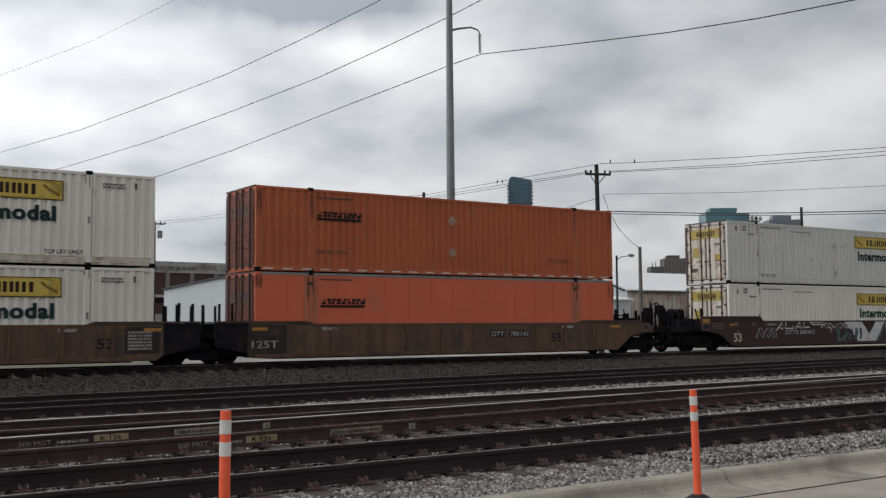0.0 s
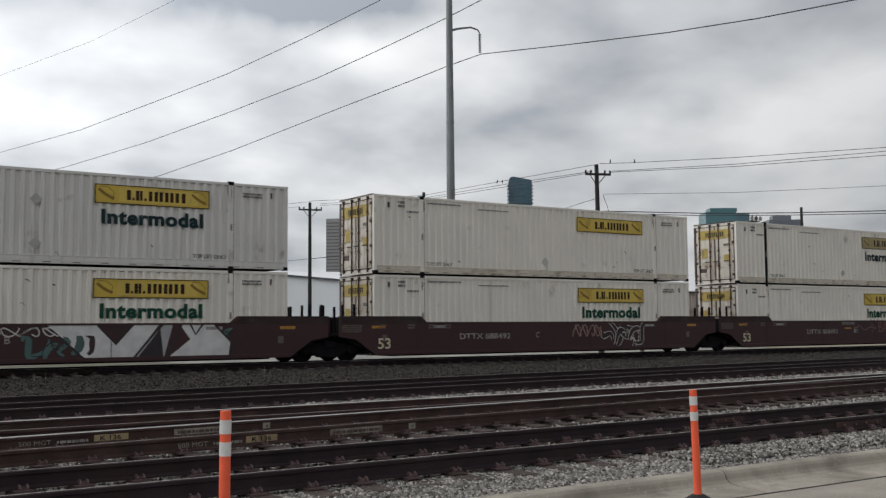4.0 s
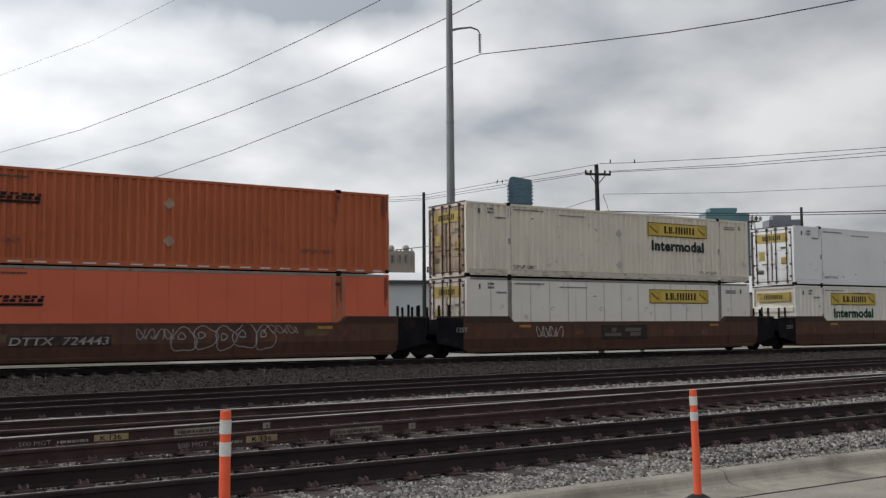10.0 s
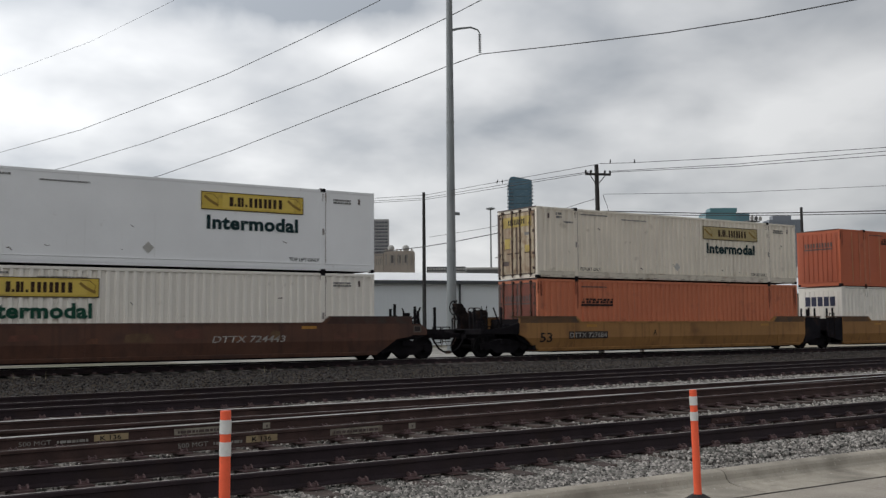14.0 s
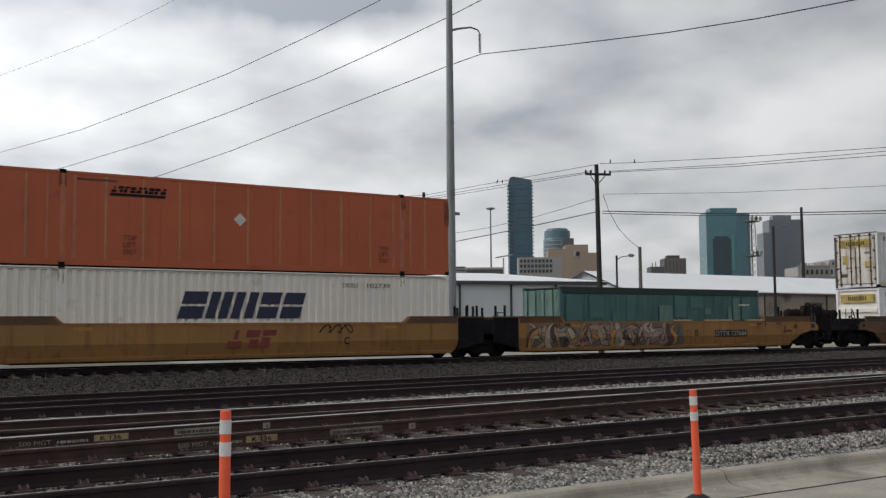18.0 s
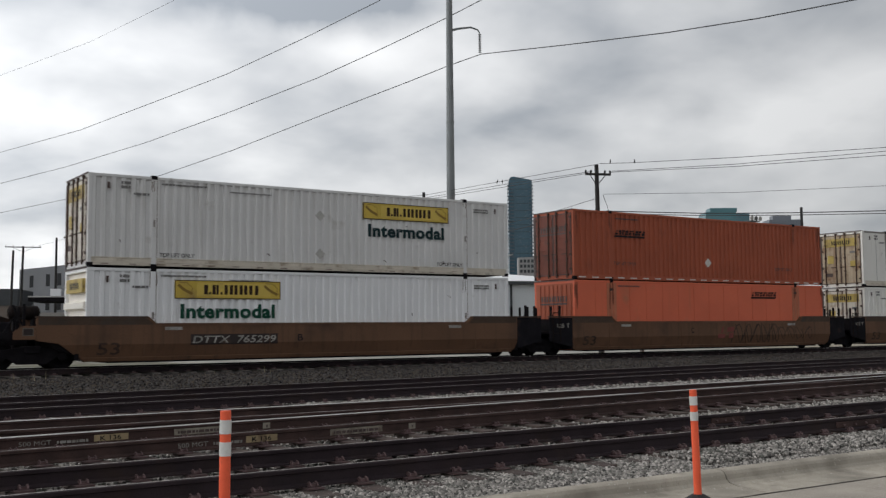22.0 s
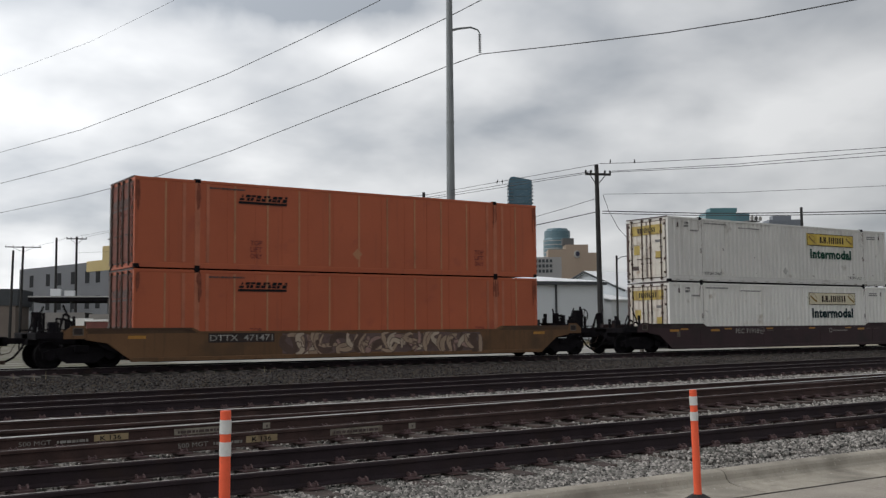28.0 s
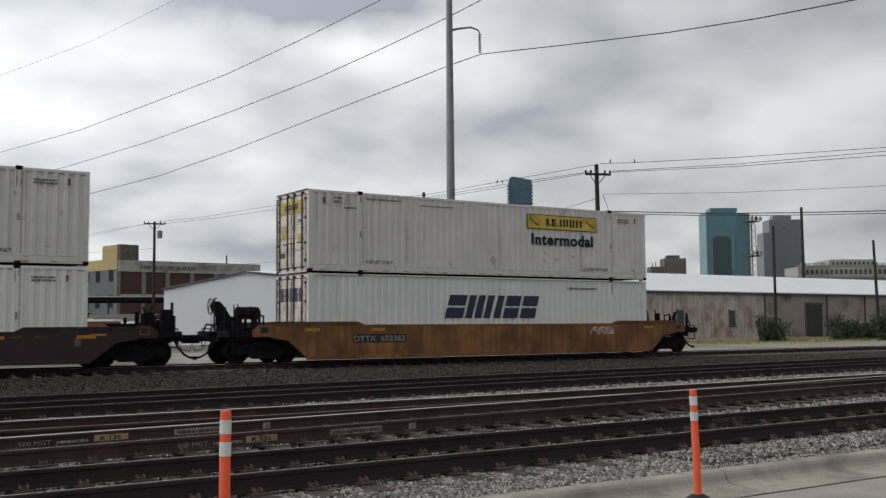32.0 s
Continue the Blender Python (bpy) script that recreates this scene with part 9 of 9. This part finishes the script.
def brick_works():
    th = thing("factory_building", "old brick factory with grey side wall and yellow penthouse", "factory")
    C, R, Lf = (44.0, 149.4), (66.5, 150.8), (37.3, 181.7)
    top = 11.1
    SIGN_WORN = mat("worn_dark_sign_paint", (0.16, 0.15, 0.145), 0.8, 0, 0.3, 1.5, 8, 0.05)
    solid(th, "brick_wall", BRICK, C, R, 1.0, BASE, top)
    solid(th, "side_wall", GREY_PAINT_WALL, Lf, (C[0] - 0.05, C[1] + 0.1), 1.0, BASE, top + 0.2)
    solid(th, "parapet_band", BAND_STONE, C, R, 0.6, top - 1.5, top + 0.15, 0.25, "peeling white parapet band")
    solid(th, "storey_band", PALE_STONE, C, R, 0.4, 6.0, 6.35, 0.2)
    for f in (0.0, 0.168, 0.328, 0.497, 0.672, 0.851, 1.0):
        q = along(C, R, f)
        solid(th, "pilaster", mat("grey_brown_pilaster", (0.20, 0.185, 0.18), 0.8, 0, 0.12, 0.5, 8, 0.1), (q[0] - 0.3, q[1] - 0.02), (q[0] + 0.3, q[1] + 0.02), 0.3, BASE, top - 1.5, 0.3)
    p = solid(th, "penthouse", YELLOW_WALL, (43.1, 153.8), (44.0, 149.5), 3, top - 1.2, 13.45, 0.12, "pale yellow penthouse")
    solid(p, "dark_face", mat("dark_olive_masonry", (0.12, 0.105, 0.08), 0.8), (44.05, 149.45), (46.95, 150.3), 0.4, top + 0.1, 13.5, 0.5)
    solid(th, "yellow_step", YELLOW_WALL, (42.1, 158.5), (43.1, 153.8), 1.2, 9.9, top + 0.35, 0.12)
    # old painted sign along the parapet: the start is worn away, the end can be read
    tilt = math.degrees(math.atan2(R[1] - C[1], R[0] - C[0]))
    bars(th, 0, 0, 8.6, 0.8, 0, SIGN_WORN).matrix_basis = pose(47.2, 149.25, top - 1.1, 0, 0, tilt)
    for word, u, w in (("WAREHOUSE", 0.517, 3.6), ("OUTLET", 0.695, 2.2)):
        q = along(C, R, u)
        t = part("sign_lettering", text_mesh(word, w, 0.8), SIGN_WORN, th)
        t.matrix_basis = pose(q[0], q[1] - 0.27, top - 1.05, 0, 0, tilt)
    for f in (0.12, 0.3, 0.42, 0.56, 0.7, 0.8, 0.92):
        for z in (4.4, 8.2):
            q, q2 = along(Lf, C, f), along(Lf, C, f + 0.042)
            w = solid(th, "window", PANE_DARK, q, q2, 0.2, z, z + 1.9, 0.03)
            solid(w, "window_sill", GREY_PAINT_WALL, q, q2, 0.2, z - 0.15, z, 0.08)
    roof = bmesh.new()
    v = [roof.verts.new(c) for c in ((C[0], C[1], top - 0.2), (R[0], R[1], top - 0.2), (62, 186, top - 0.2), (37.3, 181.7, top - 0.2))]
    roof.faces.new(v)
    part("roof", roof, DARK_BLOCK, th)
    trim_line(th, (61.5, 152, top), (61.5, 152, top + 1.5), 0.12, DARK_TRIM, "vent_pipe")


def loading_canopy():
    th = thing("loading_canopy", "low flat dark loading canopy on thin posts", "canopy")
    a, b = (26.0, 122.0), (46.0, 114.0)
    solid(th, "roof_slab", BLACK_STEEL, a, b, 9, 4.45, 4.9, 0)
    for k, f in enumerate((0.10, 0.17)):
        solid(th, "roof_unit", METAL_ROOF, along(a, b, f), along(a, b, f + 0.05), 1.2, 4.9, 5.9 - 0.2 * (k % 2), -2.0, "white rooftop air unit")
    solid(th, "fascia", mat("pale_grey_fascia", (0.42, 0.41, 0.40), 0.7), a, b, 0.2, 4.9, 5.05, 0.1)
    for f in np.linspace(0.03, 0.97, 6):
        q = along(a, b, f)
        trim_line(th, (q[0], q[1] + 0.6, BASE), (q[0], q[1] + 0.6, 4.55), 0.1, DARK_TRIM, "post")
    solid(th, "back_wall", mat("pale_block_wall", (0.30, 0.28, 0.26), 0.8, 0, 0.12, 0.5, 8, 0.1), along(a, b, 0.3), b, 0.3, BASE, 3.0, -7.5)
    solid(th, "block_bay", mat("grey_block_wall", (0.24, 0.225, 0.215), 0.8, 0, 0.15, 0.5, 8, 0.1), along(a, b, 0.05), along(a, b, 0.28), 0.3, BASE, 3.2, -7.5)


def low_shed():
    th = thing("shed", "low brown shed at the yard's far end", "shed")
    solid(th, "wall", mat("brown_shed_wall", (0.17, 0.14, 0.12), 0.8, 0, 0.1, 0.4, 8, 0.1), (15, 165), (32, 158), 10, BASE, 4.8)
    solid(th, "roof", DARK_TRIM, (14.5, 165.5), (32.3, 158), 11, 4.8, 7.2, 0.3)


def bag_pallet(x, y, turn):
    th = thing("pallet_of_bags", "pallet stacked with white sacks", "pallet", "pallets of white sacks", m=pose(x, y, BASE, 0, 0, turn))
    bm = bmesh.new()
    for k in range(5):
        box(bm, -0.6, 0.6, -0.5 + k * 0.22, -0.38 + k * 0.22, 0.1, 0.13)
    for k in range(3):
        box(bm, -0.6, 0.6, -0.5 + k * 0.45, -0.4 + k * 0.45, 0.0, 0.1)
    part("pallet", bm, TIE_WOOD, th)
    rng = random.Random(int(x * 7))
    for k in range(16):
        bm = bmesh.new()
        cx, cy, cz = -0.3 + 0.6 * (k % 2), -0.25 + 0.5 * ((k // 2) % 2), 0.42 + 0.58 * (k // 4)
        box(bm, cx - 0.29, cx + 0.29, cy - 0.24, cy + 0.24, cz - 0.28, cz + 0.28 + rng.uniform(-0.04, 0.06), 0.09)
        part("sack", bm, mat("white_woven_sack", (0.72, 0.73, 0.74), 0.7, 0, 0.06, 3, 40, 0.2), th)


def parked_truck(x, y, turn):
    th = thing("truck", "parked white-cabbed truck with a rust-red body", "truck", m=pose(x, y, BASE, 0, 0, turn))
    white = mat("off_white_cab_paint", (0.74, 0.73, 0.70), 0.35, 0, 0.05, 1, 20, 0.02)
    bm = bmesh.new(); prism(bm, [(-3.6, 0.5), (-3.6, 1.3), (-3.2, 1.55), (-2.7, 2.6), (-1.5, 2.65), (-1.5, 0.5)], -1.1, 1.1); part("cab", bm, white, th)
    bm = bmesh.new(); prism(bm, [(-3.12, 1.6), (-2.74, 2.45), (-2.2, 2.45), (-2.2, 1.6)], -1.12, 1.12); part("side_window", bm, GLASS_WIN, th)
    bm = bmesh.new(); box(bm, -1.35, 0.75, -1.15, 1.15, 0.85, 2.35, 0.04); part("cargo_body", bm, mat("rust_red_body", (0.14, 0.045, 0.035), 0.6), th)
    bm = bmesh.new(); box(bm, -1.45, 0.85, -1.2, 1.2, 2.352, 2.52, 0.05); part("body_roof", bm, white, th, "white roof of the truck body")
    bm = bmesh.new(); box(bm, -3.5, 0.7, -0.5, 0.5, 0.45, 0.84); part("chassis", bm, BLACK_STEEL, th)
    for wx in (-2.8, -0.2):
        for wy in (-1.0, 1.0):
            bm = bmesh.new(); lathe(bm, [(-0.14, 0.3), (-0.14, 0.46), (0.14, 0.46), (0.14, 0.3)], (wx, wy, 0.46), 18, "y")
            w = part("tyre", bm, mat("tyre_rubber", (0.015, 0.015, 0.015), 0.85), th)
            bm = bmesh.new(); lathe(bm, [(-0.15, 0.24), (0.15, 0.24)], (wx, wy, 0.46), 12, "y"); part("rim", bm, PALE_STONE, w)


warehouse_a()
warehouse_b()
warehouse_c()
brick_works()
loading_canopy()
low_shed()
parked_truck(24.3, 85.2, -33)
for k in range(4):
    bag_pallet(28.3 + 1.16 * k, 95.4 - 0.77 * k, -33 + 3 * (k % 3))

# ---- plants ----
LEAF = mat("bush_leaf", (0.040, 0.058, 0.024), 0.7, 0, 0.2, 2, 20, 0, island=0.5)
DRY = mat("dry_grass_blade", (0.35, 0.30, 0.19), 0.9, 0, 0.2, 2, 20, 0, island=0.4)
GREEN_GRASS = mat("green_weed_blade", (0.09, 0.13, 0.04), 0.85, 0, 0.2, 2, 20, 0, island=0.4)
TWIG = mat("bush_twig", (0.08, 0.06, 0.045), 0.9)


def cards(name, pts, size, material, parent=None, seed=0, upright=False):
    """Many small leaves or blades, each a bent pair of triangles, joined."""
    rng = np.random.default_rng(seed)
    n = len(pts)
    c = np.array(pts)
    if upright:
        u = np.stack([rng.uniform(-0.3, 0.3, n), rng.uniform(-0.3, 0.3, n), np.ones(n)], 1) * (size * rng.uniform(0.5, 1.3, (n, 1)))
        a = rng.uniform(0, math.pi, n)
        w = np.stack([np.cos(a), np.sin(a), 0 * a], 1) * size * 0.07
        v = np.stack([c - w, c + w, c + u], 1).reshape(-1, 3)
        f = [(3 * i, 3 * i + 1, 3 * i + 2) for i in range(n)]
    else:
        u = rng.normal(size=(n, 3)); u /= np.linalg.norm(u, axis=1)[:, None]
        w = np.cross(u, rng.normal(size=(n, 3))); w /= np.linalg.norm(w, axis=1)[:, None]
        s = size * rng.uniform(0.5, 1.3, (n, 1))
        v = np.stack([c - u * s, c + w * s * 0.45, c + u * s, c - w * s * 0.45], 1).reshape(-1, 3)
        f = [(4 * i, 4 * i + 1, 4 * i + 2, 4 * i + 3) for i in range(n)]
    me = bpy.data.meshes.new(name)
    me.from_pydata(v.tolist(), [], f)
    me.materials.append(material)
    ob = new(name, me)
    ob.parent = parent
    return ob


def bush(x, y, w, h, seed):
    th = thing("bush", "dense dark green roadside bush", "bush", "bushes by the warehouse", m=pose(x, y, BASE))
    rng = random.Random(seed)
    bm = bmesh.new()
    pts = []
    for k in range(16):
        a, r = rng.uniform(0, 6.28), rng.uniform(0.15, 0.8)
        tip = (math.cos(a) * w * 0.5 * r, math.sin(a) * w * 0.5 * r, h * rng.uniform(0.45, 0.95) * (1.08 - 0.45 * r))
        tube(bm, (0.15 * math.cos(a), 0.15 * math.sin(a), 0), tip, 0.05, 0.015, 5)
        for q in range(230):
            f = rng.uniform(0.25, 1.05)
            s = 0.30 * w * rng.uniform(0.2, 0.62)
            b, e = rng.uniform(0, 6.28), rng.uniform(-1, 1)
            pts.append((tip[0] * f + s * math.cos(b), tip[1] * f + s * math.sin(b), max(0.05, tip[2] * f + s * e)))
    part("branches", bm, TWIG, th)
    cards("foliage", pts, 0.17, LEAF, th, seed)


bush(86.4, 69.5, 4.6, 2.7, 1)
bush(99.8, 70.5, 4.6, 2.6, 2)
bush(104.5, 70.5, 3.4, 2.0, 3)
bush(97.5, 63.5, 4.2, 3.4, 4)
bush(109.0, 70.0, 5.0, 2.8, 5)


def grass(name, label, count, area, size, material, seed, z=BASE):
    rng = random.Random(seed)
    pts = []
    while len(pts) < count:
        x, y = rng.uniform(area[0], area[1]), rng.uniform(area[2], area[3])
        if noise.noise((x * 0.22, y * 0.22, seed)) + 0.5 * noise.noise((x * 0.9, y * 0.9, seed)) > rng.uniform(-0.35, 0.55):
            pts.append((x, y, z - 0.02))
    tagged(cards(name, pts, size, material, None, seed, True), label, "grass", kind="stuff")


grass("dry_grass", "dry straw-coloured grass along the warehouse", 34000, (66, 150, 70, 80), 0.34, DRY, 1)
grass("dry_grass", "sparse trampled straw on the open ground", 16000, (60, 150, 58, 72), 0.2, DRY, 5)
grass("weeds", "green weed clumps among the straw", 5000, (70, 140, 62, 76), 0.32, GREEN_GRASS, 7)
grass("weeds", "green weeds behind the main line", 5000, (2, 40, 38.5, 42), 0.22, GREEN_GRASS, 2, -0.47)
grass("weeds", "thin weeds on the ballast shoulder", 14, (6, 30, 29.5, 31.4), 0.25, DRY, 3, -0.24)


# ---- motion ----
def run(t):
    """How far the train has rolled at t seconds, towards -x."""
    return -(9.50117 * t + 0.0214832 * t ** 2 - 0.000245375 * t ** 3 + 0.00000144506 * t ** 4)


def motions():
    times = [2.0 * i for i in range(17)]
    for ob in CARS + BOXES:
        x, z = ob["place"]
        del ob["place"]
        walk(ob, [(t, pose(x + run(t), MAIN_Y, z)) for t in times])
    # every wheel turns by the way rolled over its radius
    steps = [i / FPS for i in range(0, 32 * FPS + 1)]
    turns = [(t, math.degrees(run(t) / WHEEL_R)) for t in steps]
    for w, dx in WHEELSETS:
        walk(w, [(t, pose(dx, 0, WHEEL_R, 0, a, 0)) for t, a in turns])


motions()
